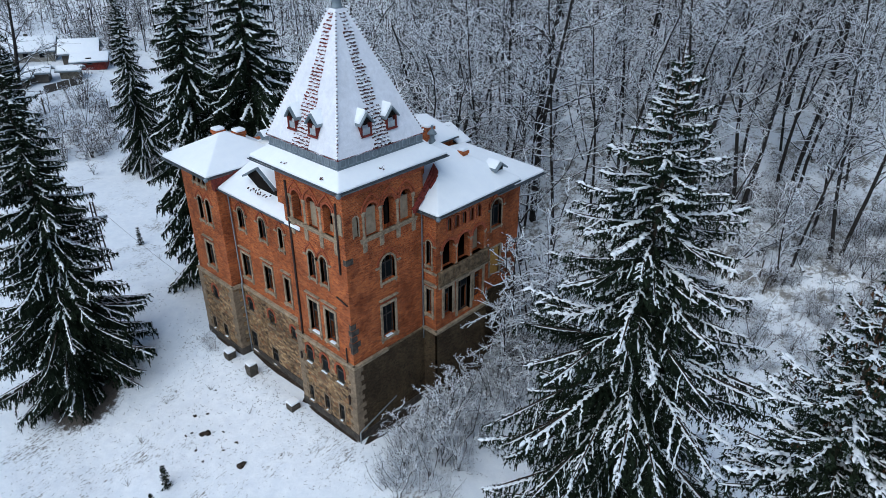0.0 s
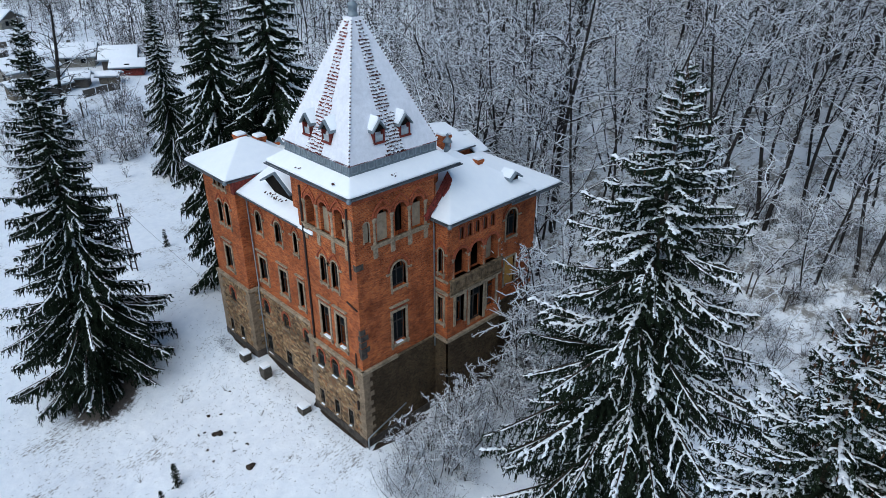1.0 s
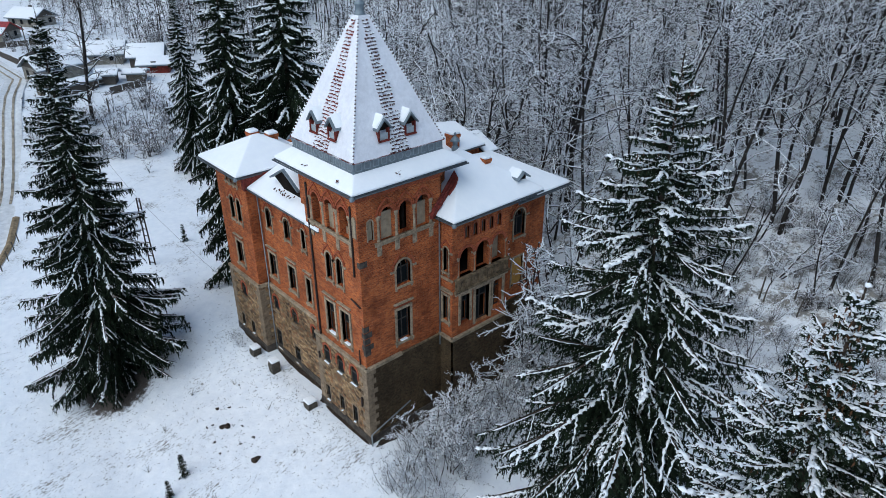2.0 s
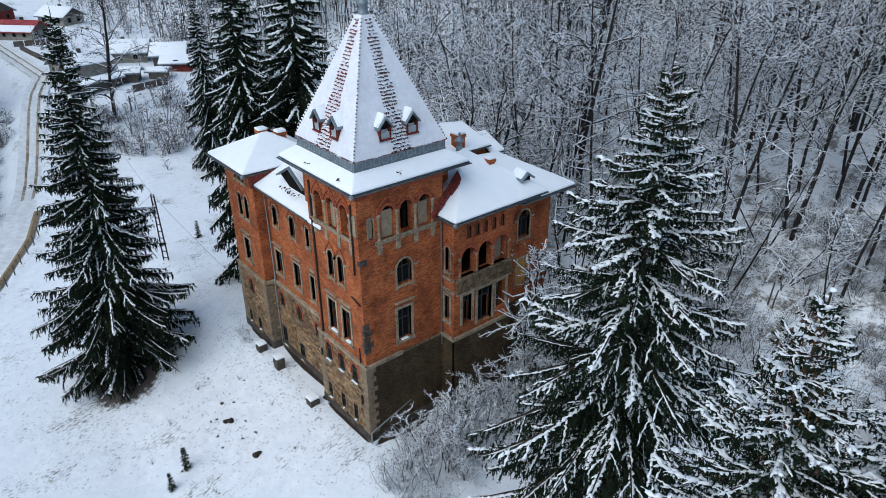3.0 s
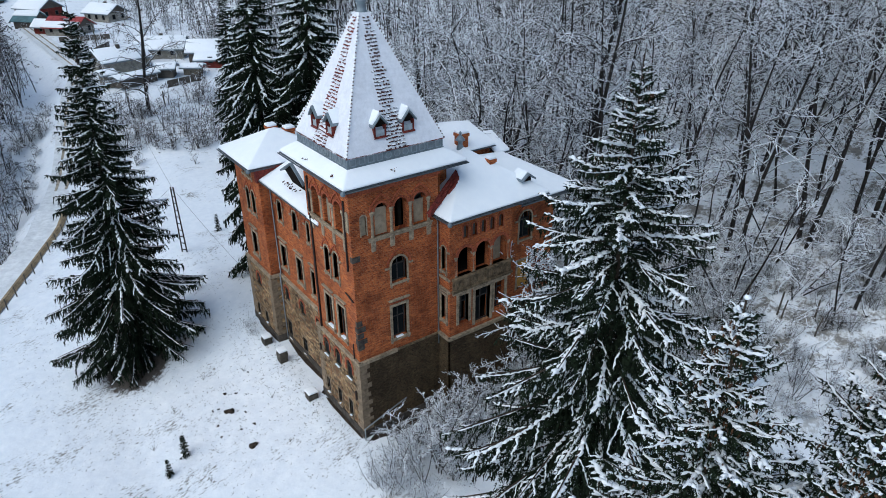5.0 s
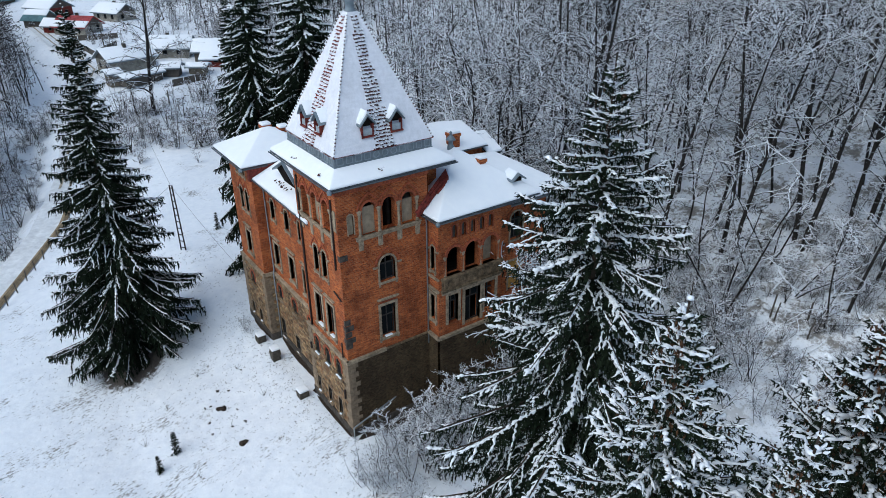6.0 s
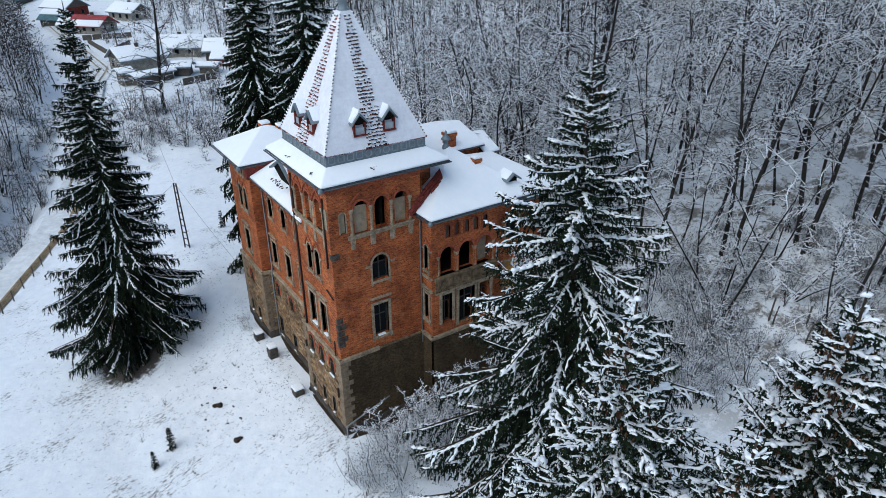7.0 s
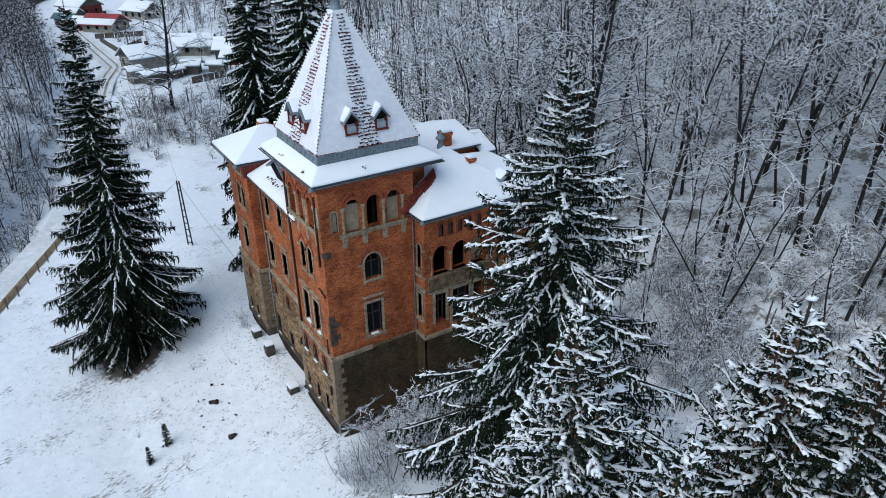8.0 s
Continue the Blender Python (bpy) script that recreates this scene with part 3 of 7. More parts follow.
def skirt(x0, x1, y0, y1, z0, a0, a1, b0, b1, z1):
    v = [(x0, y0, z0), (x1, y0, z0), (x1, y1, z0), (x0, y1, z0), (a0, b0, z1), (a1, b0, z1), (a1, b1, z1), (a0, b1, z1)]
    return v, [[0, 1, 5, 4], [1, 2, 6, 5], [2, 3, 7, 6], [3, 0, 4, 7]]


PX0, PX1, PY0, PY1 = -6.95, -0.5, 0.52, 7.05
roof("tower_roof", skirt(-8.0, 0.5, -0.35, 8.2, 17.85, PX0, PX1, PY0, PY1, 18.55))
roof("bay_roof", hip(-6.5, 1.95, 5.8, 14.0, 14.8, 0.66))
roof("wing_roof", hip(-19.4, -13.2, -0.75, 5.9, 15.05, 0.52))
roof("back_roof", skirt(-18.6, -13.5, 5.0, 16.6, 14.4, -18.6, -13.5, 10.8, 10.85, 15.6))
roof("main_roof", skirt(-13.15, -4.0, -0.05, 14.0, 14.08, -13.15, -4.0, 6.9, 6.95, 16.95))
roof("hip_roof", skirt(-17.0, -13.16, 3.4, 11.5, 14.75, -13.2, -13.16, 6.9, 6.95, 16.95))
roof("far_roof", ([(1.9, 11.6, 14.55), (1.9, 16.8, 14.55), (-3.8, 14.6, 15.8), (-3.8, 9.0, 16.3), (-9.5, 16.8, 14.55), (-9.5, 14.6, 15.8)], [[0, 1, 2], [0, 2, 3], [1, 4, 5, 2]]))


def gable_roof(x0, x1, y0, y1, z0, z1, foot):
    """A low gabled roof, ridge along y, on brick walls that come up through the roofs round it."""
    m = (x0 + x1) / 2
    part("wall", box(x0 + 0.35, x1 - 0.35, y0, y1 - 0.3, foot, z0 - 0.05), BRICK, villa)
    roof("rear_roof", ([(x0, y0, z0), (m, y0, z1), (x1, y0, z0), (x0, y1, z0), (m, y1, z1), (x1, y1, z0)], [[1, 4, 3, 0], [2, 5, 4, 1]]))


gable_roof(-10.2, -3.85, 8.6, 14.15, 16.5, 17.38, 14.6)
gable_roof(-8.0, -3.85, 14.16, 15.5, 15.8, 16.7, 14.6)

# ---- windows and stone dressings ----
wr = random.Random(3)


def shrink(face, hole, m):
    r0, r1, z0, z1, arch = hole
    return (r0 + m, r1 - m, z0 + m * 0.5, z1 - m, arch)


def fill(face, hole, o, mat, name, parent, top=None, label=""):
    """A plate that fills an opening, o metres behind the wall face."""
    r0, r1, z0, z1, arch = hole
    pts = outline(*hole)
    if top:
        pts = [(r, min(z, top)) for r, z in pts]
    n = len(pts)
    v = [face.at(r, z, o) for r, z in pts] + [face.at(r, z, o - 0.06) for r, z in pts]
    f = [list(range(n))[::-1], list(range(n, 2 * n))] + [[i, (i + 1) % n, (i + 1) % n + n, i + n] for i in range(n)]
    return part(name, (v, f), mat, parent, label)


def sash(face, hole, depth=0.24, transom=0.62, leaves=2, broken=0.3):
    """A weathered wooden window: frame, mullion, transom and panes, some of them gone."""
    r0, r1, z0, z1, arch = hole
    pts = outline(*shrink(face, hole, 0.05))
    geo = [band(face, pts, 0.06, -depth - 0.05, -depth + 0.02)]
    w = r1 - r0
    zt = z0 + (z1 - z0) * transom
    geo.append(face.slab(r0 + 0.02, r1 - 0.02, zt - 0.04, zt + 0.04, -depth - 0.05, -depth + 0.025))
    geo.append(face.slab(r0 + 0.02, r1 - 0.02, z0, z0 + 0.07, -depth - 0.05, -depth + 0.02))
    top = z1 - (w / 2 if arch else 0.0) * 0.25
    if leaves == 2:
        c = (r0 + r1) / 2
        geo.append(face.slab(c - 0.035, c + 0.035, z0, top - 0.03, -depth - 0.05, -depth + 0.02))
    win = part("window", join(*geo), SASH, villa, "weathered grey wooden window, panes partly missing")
    cuts = [r0 + 0.06, (r0 + r1) / 2, r1 - 0.06] if leaves == 2 else [r0 + 0.06, r1 - 0.06]
    high = z1 - (w / 2 if arch else 0.06)
    for a, b in zip(cuts, cuts[1:]):
        for c, d in ((z0 + 0.06, zt), (zt, high)):
            if d - c > 0.1 and wr.random() > broken:
                part("pane", face.slab(a + 0.03, b - 0.03, c + 0.02, d - 0.03, -depth - 0.03, -depth - 0.02), GLASS, win)
    return win


def sill(face, hole, parent, reach=0.16, proud=0.14, tall=0.14, snow=False):
    r0, r1, z0, _, _ = hole
    part("sill", join(face.slab(r0 - reach, r1 + reach, z0 - tall, z0, 0.0, proud), face.slab(r0 - reach + 0.02, r0 - reach + 0.14, z0 - tall - 0.16, z0 - tall, 0.0, proud * 0.7),
                      face.slab(r1 + reach - 0.14, r1 + reach - 0.02, z0 - tall - 0.16, z0 - tall, 0.0, proud * 0.7)), TRIM, parent, "grey stone sill")
    if snow:
        a = r0 + (r1 - r0) * wr.uniform(0.0, 0.3)
        b = r1 - (r1 - r0) * wr.uniform(0.0, 0.3)
        bevelled(part("sill_snow", face.slab(a, b, z0, z0 + 0.05, -0.1, proud * 0.85), SNOW, parent, "snow on the sill"), 0.035, 2)


def tall_window(face, hole, snow=False):
    win = sash(face, hole, broken=0.25)
    part("surround", band(face, outline(*hole), 0.17, -0.2, 0.07), TRIM, win, "grey stone surround")
    sill(face, hole, win, 0.2, 0.16, 0.16, snow)
    r0, r1, _, z1, _ = hole
    part("frieze", face.slab(r0 - 0.05, r1 + 0.05, z1 + 0.23, z1 + 0.4, 0.0, 0.035), BRICK_ARCH, win)
    part("hood", join(face.slab(r0 - 0.24, r1 + 0.24, z1 + 0.46, z1 + 0.55, 0.0, 0.16), face.slab(r0 - 0.19, r1 + 0.19, z1 + 0.4, z1 + 0.46, 0.0, 0.1)), TRIM, win, "grey stone hood")


def arched_window(face, hole, mat=TRIM, ring=0.1, hood=True, snow=False, leaves=2):
    win = sash(face, hole, leaves=leaves, transom=0.66)
    part("surround", band(face, outline(*hole), ring, -0.2, 0.05), mat, win)
    sill(face, hole, win, 0.13, 0.12, 0.12, snow)
    if hood:
        r0, r1, z0, z1, _ = hole
        w, c = (r1 - r0) / 2 + ring + 0.13, (r0 + r1) / 2
        spring = z1 - (r1 - r0) / 2
        # a pointed brick hood mould
        pts = []
        for k in range(9):
            a = math.pi * k / 8
            peak = 0.22 * max(0.0, 1 - abs(k - 4) / 1.6)
            pts.append((c - w * math.cos(a), spring + w * math.sin(a) + peak))
        part("hood_mould", band(face, pts, 0.09, 0.0, 0.06), BRICK_ARCH, win, "raised pointed brick moulding")
        for r in (c - w - 0.05, c + w + 0.05):
            part("impost", face.slab(r - 0.14, r + 0.14, spring - 0.12, spring, 0.0, 0.1), TRIM, win)


def low_window(face, hole, snow=True):
    win = sash(face, hole, depth=0.0, leaves=1, broken=0.2)
    r0, r1, z0, z1, arch = hole
    if arch:
        pts = [p for p in outline(*hole) if p[1] > z0 + 0.35 * (z1 - z0) or p[1] == z0]
        pts = outline(r0, r1, z0 + 0.35 * (z1 - z0), z1, 1)
        part("brick_arch", band(face, pts, 0.17, 0.08, 0.13), BRICK_ARCH, win, "red brick arch over the window")
    else:
        part("surround", band(face, outline(*hole), 0.1, 0.0, 0.125), QUOIN, win)
    if snow:
        a, b = r0 - wr.uniform(0.0, 0.15), r1 + wr.uniform(-0.1, 0.15)
        bevelled(part("sill_snow", face.slab(a + 0.14, b - 0.2, z0 - 0.05, z0 + 0.0, 0.0, 0.21), SNOW, win, "snow on the sill"), 0.02, 2)
    part("sill", face.slab(r0 - 0.08, r1 + 0.08, z0 - 0.16, z0 - 0.05, 0.1, 0.22), QUOIN, win)


H_ST, H_SL = holes(S_TOWER, S_TOWER_TOP), holes(S_TOWER, S_TOWER_LOW)
for h in H_ST[:2]:
    tall_window(S_TOWER, h, True)
for h in H_ST[2:4]:
    arched_window(S_TOWER, h, TRIM, 0.1)
for h in H_SL:
    low_window(S_TOWER, h)
H_ET = holes(E_TOWER, E_TOWER_TOP)
arched_window(E_TOWER, H_ET[4], TRIM, 0.12)
tall_window(E_TOWER, H_ET[5], True)
H_M = holes(S_MID, S_MID_TOP)
for h in H_M[:3]:
    arched_window(S_MID, h, TRIM, 0.1)
for h in H_M[3:]:
    tall_window(S_MID, h)
for h in holes(S_MID, S_MID_LOW):
    low_window(S_MID, h, h[2] < 1)
H_W = holes(S_WING, S_WING_TOP)
for h in H_W[:2]:
    arched_window(S_WING, h, TRIM, 0.08)
tall_window(S_WING, H_W[2])
for h in H_W[3:]:
    arched_window(S_WING, h, TRIM, 0.05, False, leaves=1)
for h in holes(S_WING, S_WING_LOW):
    low_window(S_WING, h, h[2] < 1)
H_B = holes(S_BAY, S_BAY_TOP)
arched_window(S_BAY, H_B[0], TRIM, 0.08)
tall_window(S_BAY, H_B[1])
H_F = holes(E_FAR, E_FAR_TOP)
arched_window(E_FAR, H_F[0], TRIM, 0.12)
part("surround", band(E_FAR, outline(*H_F[1]), 0.15, -0.1, 0.06), TRIM, villa)
fill(E_FAR, H_F[1], -0.1, BOARD, "window_board", villa, label="ochre board nailed over a window")


# ---- the two open loggias of the tower ----
def column(face, r, z0, z1, rad, out, name="column"):
    x, y, _ = face.at(r, 0, out)
    prof = [(rad * 1.35, z0), (rad * 1.35, z0 + 0.08), (rad, z0 + 0.14), (rad * 0.94, z1 - 0.32), (rad * 1.1, z1 - 0.3), (rad * 1.5, z1 - 0.14), (rad * 1.6, z1 - 0.1), (rad * 1.6, z1)]
    return part(name, lathe(x, y, prof, 12), TRIM, villa, "stubby grey stone column", True)


def loggia(face, arches, z_sill, drop):
    for h in arches:
        part("loggia_arch", band(face, outline(*h)[1:-1], 0.14, -0.3, 0.05), BRICK_ARCH, villa, "brick arch of the open loggia")
        r0, r1, _, z1, _ = h
        w, c, spring = (r1 - r0) / 2 + 0.26, (r0 + r1) / 2, z1 - (r1 - r0) / 2
        pts = [(c - w * math.cos(math.pi * k / 8), spring + w * math.sin(math.pi * k / 8) + 0.26 * max(0, 1 - abs(k - 4) / 1.6)) for k in range(9)]
        part("hood_mould", band(face, pts, 0.09, 0.0, 0.07), BRICK_ARCH, villa)
    mids = [(a[1] + b[0]) / 2 for a, b in zip(arches, arches[1:])]
    ends = [arches[0][0] - 0.18, arches[-1][1] + 0.18]
    spring = arches[0][3] - (arches[0][1] - arches[0][0]) / 2
    for r in mids + ends:
        column(face, r, z_sill, spring + 0.05, 0.105, -0.03)
        part("bracket", join(face.slab(r - 0.16, r + 0.16, z_sill - drop, z_sill - 0.26, 0.0, 0.06), face.slab(r - 0.14, r + 0.14, z_sill - drop - 0.08, z_sill - drop, 0.0, 0.04)), TRIM, villa)
    part("loggia_sill", join(face.slab(ends[0] - 0.3, ends[1] + 0.2, z_sill - 0.26, z_sill - 0.06, 0.0, 0.1), face.slab(ends[0] - 0.34, ends[1] + 0.24, z_sill - 0.06, z_sill, -0.1, 0.16)), TRIM, villa, "grey stone sill band with brackets")


loggia(S_TOWER, H_ST[4:7], 14.75, 1.0)
loggia(E_TOWER, H_ET[1:4], 14.5, 0.85)
fill(S_TOWER, H_ST[5], -0.22, PLASTER, "infill", villa, 16.25, "buff plaster infill of a walled-up arch")
fill(S_TOWER, H_ST[6], -0.42, PLASTER, "infill", villa, 15.2, "buff plaster infill of a walled-up arch")
fill(E_TOWER, H_ET[1], -0.2, PLASTER, "infill", villa, 16.2, "buff plaster infill of a walled-up arch")
fill(E_TOWER, H_ET[3], -0.3, PLASTER, "infill", villa, 16.0, "buff plaster infill of a walled-up arch")
fill(E_TOWER, H_ET[0], -0.1, PLASTER, "niche_back", villa)
part("surround", band(E_TOWER, outline(*H_ET[0]), 0.07, -0.1, 0.04), TRIM, villa)
fillr = (S_TOWER.run(-0.2), S_TOWER.run(0.02), 15.1, 16.35, 1)
part("surround", band(S_TOWER, outline(*fillr), 0.07, -0.1, 0.05), TRIM, villa)
fill(S_TOWER, fillr, 0.03, PLASTER, "niche_back", villa)

# ---- bay: arcade, balcony front, doors ----
H_BE = holes(E_BAY, E_BAY_TOP)
for h in H_BE[:5]:
    fill(E_BAY, h, -0.16, WOOD_DARK, "slot_window", villa)
    part("surround", band(E_BAY, outline(*h), 0.09, -0.1, 0.05), BRICK_ARCH, villa)
arc = H_BE[5:8]
for h in arc:
    part("loggia_arch", band(E_BAY, outline(*h)[1:-1], 0.2, -0.35, 0.06), BRICK_ARCH, villa, "brick arch of the open loggia")
spr = arc[0][3] - (arc[0][1] - arc[0][0]) / 2
for r in [(a[1] + b[0]) / 2 for a, b in zip(arc, arc[1:])] + [arc[0][0] - 0.13, arc[-1][1] + 0.16]:
    column(E_BAY, r, 10.55, spr + 0.05, 0.11, -0.1)
R0, R1 = arc[0][0] - 0.42, arc[-1][1] + 0.4
part("parapet", E_BAY.slab(R0, R1, 9.65, 10.4, 0.0, 0.1), TRIM_BROWN, villa, "brown stone parapet of the loggia")
part("parapet_cap", join(E_BAY.slab(R0 - 0.08, R1 + 0.08, 10.4, 10.55, -0.3, 0.22), E_BAY.slab(R0 - 0.08, R1 + 0.08, 9.5, 9.66, 0.0, 0.22)), TRIM_BROWN, villa)
for k in range(8):
    r = R0 + 0.25 + k * (R1 - R0 - 0.5) / 7
    part("parapet_panel", E_BAY.slab(r - 0.13, r + 0.13, 9.75, 10.35, 0.1, 0.18), TRIM_BROWN, villa)
for h in H_BE[8:]:
    win = sash(E_BAY, h, 0.3, 0.7, 2, 0.5)
    part("surround", band(E_BAY, outline(*h), 0.2, -0.3, 0.07), TRIM, win)
part("lintel", E_BAY.slab(R0, R1, 9.3, 9.5, 0.0, 0.12), TRIM, villa)
part("lintel", S_BAY.slab(0.1, S_BAY.length + 0.1, 9.55, 9.7, 0.0, 0.16), TRIM, villa)
part("lintel", S_BAY.slab(0.1, S_BAY.length + 0.1, 10.45, 10.58, 0.0, 0.14), TRIM, villa)
fill(E_BAY, arc[2], -0.5, PLASTER, "infill", villa, 12.2)

# ---- quoins of the stone base ----
def quoins(face, r, sgn, z0, z1, seed):
    rng = random.Random(seed)
    z, k = z0, 0
    while z < z1 - 0.2:
        hgt = rng.uniform(0.3, 0.42)
        ln = (0.62, 0.36)[k % 2] * rng.uniform(0.9, 1.1)
        a, b = (r, r + sgn * ln) if sgn > 0 else (r + sgn * ln, r)
        part("quoin", face.slab(a - (0.13 if sgn > 0 else 0), b + (0.13 if sgn < 0 else 0), z + 0.012, min(z + hgt, z1) - 0.012, 0.0, 0.125 + rng.uniform(0.0, 0.02)), QUOIN, villa)
        z += hgt
        k += 1


quoins(S_TOWER, S_TOWER.length, -1, 0.6, STR - 0.08, 1)
quoins(S_TOWER, 0.0, 1, 0.6, STR - 0.08, 2)
quoins(E_TOWER, 0.0, 1, 0.6, STR - 0.08, 3)
quoins(S_WING, S_WING.length, -1, 0.6, STR - 0.08, 4)
quoins(S_WING, 0.0, 1, 0.6, STR - 0.08, 5)
quoins(E_WING, 0.0, 1, 0.6, STR - 0.08, 6)
# grey patches of stone in the brick corner
for z, a in ((7.0, 0.4), (7.4, 0.62), (7.85, 0.4), (8.3, 0.55), (8.75, 0.35), (13.2, 0.5)):
    part("quoin", join(E_TOWER.slab(-0.03, a, z, z + 0.38, -0.1, 0.025), S_TOWER.slab(S_TOWER.length - a * 0.5, S_TOWER.length + 0.02, z, z + 0.38, -0.1, 0.022)), PLINTH, villa, "dark weathered corner stone")
# plinth at the foot
for face in (S_TOWER, E_TOWER, S_MID, S_WING, E_WING):
    part("plinth", face.slab(-0.14, face.length + 0.14, -1.8, 0.62, 0.0, 0.17), PLINTH, villa, "dark stained plinth")

# ---- pipes and irons ----
def pipe(points, r, mat, label, name="downpipe"):
    part(name, tube(points, r, 8), mat, villa, label, True)


pipe([(TX + 0.35, 5.75, 14.75), (TX + 0.12, 6.05, 14.3), (TX + 0.12, 6.05, 5.2)], 0.055, PIPE, "grey zinc downpipe")
pipe([(-13.2, 0.1, 14.25), (-13.35, 0.7, 13.8), (-13.35, 0.7, 6.4), (-13.3, 0.6, 6.1), (-13.3, 0.6, 0.2)], 0.055, PIPE, "grey zinc downpipe")
pipe([(-4.95, TY - 0.07, 17.1), (-4.95, TY - 0.07, 5.75)], 0.07, IRON, "rusty black downpipe")
pipe([(-0.33, TY - 0.07, 17.0), (-0.33, TY - 0.07, 12.5)], 0.06, IRON, "rusty black downpipe")
pipe([(-0.9, TY - 0.06, 10.75), (0.12, TY - 0.1, 10.55)], 0.05, IRON, "iron bar on the wall", "iron_bar")
pipe([(-0.3, TY - 0.12, 7.3), (-0.3, TY - 0.12, 6.2)], 0.05, IRON, "broken iron pipe", "iron_bar")
pipe([(-0.3, TY - 0.2, 3.6), (-0.3, TY - 0.2, 2.9)], 0.07, IRON, "broken iron pipe", "iron_bar")
pipe([(-5.2, TY - 0.2, 4.6), (-5.2, TY - 0.2, 4.1)], 0.07, IRON, "broken iron pipe", "iron_bar")
pipe([(TX + 0.32, -0.12, -0.2), (TX + 0.32, -0.12, 0.95), (TX + 0.3, 0.1, 1.0), (TX + 0.3, 3.2, 2.0)], 0.05, PIPE, "grey pipe along the foot of the wall", "water_pipe")

# ---- spire ----
part("drum", box(PX0, PX1, PY0, PY1, 18.5, 19.35), ZINC, villa, "grey zinc band with square panels under the spire")
part("drum_ledge", join(box(PX0 - 0.05, PX1 + 0.05, PY0 - 0.05, PY1 + 0.05, 19.27, 19.36), box(PX0 - 0.04, PX1 + 0.04, PY0 - 0.04, PY1 + 0.04, 18.6, 18.75)), ZINC, villa)
D_S, D_E = Face((PX0, PY0), (PX1, PY0)), Face((PX1, PY0), (PX1, PY1))
for face in (D_S, D_E):
    for k in range(11):
        r = 0.35 + k * (face.length - 0.7) / 10
        if k in (4, 5, 6):
            pts = [(r - 0.17 * math.cos(2 * math.pi * j / 12), 19.02 + 0.17 * math.sin(2 * math.pi * j / 12)) for j in range(13)]
        else:
            pts = [(r - 0.16, 18.85), (r - 0.16, 19.2), (r + 0.16, 19.2), (r + 0.16, 18.85), (r - 0.16, 18.85)]
        part("drum_panel", band(face, pts, 0.05, 0.0, 0.035), ZINC_PALE, villa)
CX, CY, BASE, APEX = (PX0 + PX1) / 2, (PY0 + PY1) / 2, 19.3, 27.25
HALF = 3.33
TOP = 26.45                 # the pyramid is cut off here, under its zinc cap


def on_spire(side, across, z, proud=0.0):
    """A point of the spire's south (0) or east (1) face."""
    k = HALF * (APEX - z) / (APEX - BASE) + proud
    return (CX + across, CY - k, z) if side == 0 else (CX + k, CY + across, z)


def spire_geo(only):
    """One of the four snow faces, cut into small uneven cells."""
    verts, faces = [], []
    n, m = 26, 150
    for side in (only,):
        base = len(verts)
        for i in range(m + 1):
            z = BASE + (TOP - BASE) * i / m
            half = HALF * (APEX - z) / (APEX - BASE)
            for j in range(n + 1):
                a = -half + 2 * half * j / n
                bump_ = 0.025 * noise.noise((a * 1.4 + side * 9, z * 1.4, 2.0)) + 0.03 * ((z / 0.21) % 1.0 - 0.5) * (0.35 + noise.noise((a * 2.5, z * 1.3, side * 5.0)))
                if j in (0, n):
                    bump_ = 0
                k = half + bump_
                if side == 0:
                    verts.append((CX + a, CY - k, z))
                elif side == 1:
                    verts.append((CX + k, CY + a, z))
                elif side == 2:
                    verts.append((CX - a, CY + k, z))
                else:
                    verts.append((CX - k, CY - a, z))
        for i in range(m):
            for j in range(n):
                p = base + i * (n + 1) + j
                faces.append([p, p + 1, p + n + 2, p + n + 1])
    return verts, faces


for k in range(4):
    part("spire_face", spire_geo(k), SNOW_THIN, villa, "steep face of the pyramid roof under thin snow", True)
part("spire_eave", join(box(CX - HALF, CX + HALF, CY - HALF, CY + HALF, BASE - 0.02, BASE + 0.03)), TILE, villa)

tr = random.Random(8)


def little_tile(p, along, down, up, w, ln):
    """A half-round tile: three facets."""
    p, along, down, up = Vector(p), Vector(along), Vector(down), Vector(up)
    v = []
    for s in (0, 1):
        for a, h in ((-1, 0), (-0.5, 0.8), (0.5, 0.8), (1, 0)):
            q = p + along * (a * w) + up * (h * w * 0.9 + 0.012) + down * (s * ln)
            v.append(tuple(q))
    return v, [[0, 1, 5, 4], [1, 2, 6, 5], [2, 3, 7, 6], [4, 5, 6, 7], [3, 2, 1, 0]]


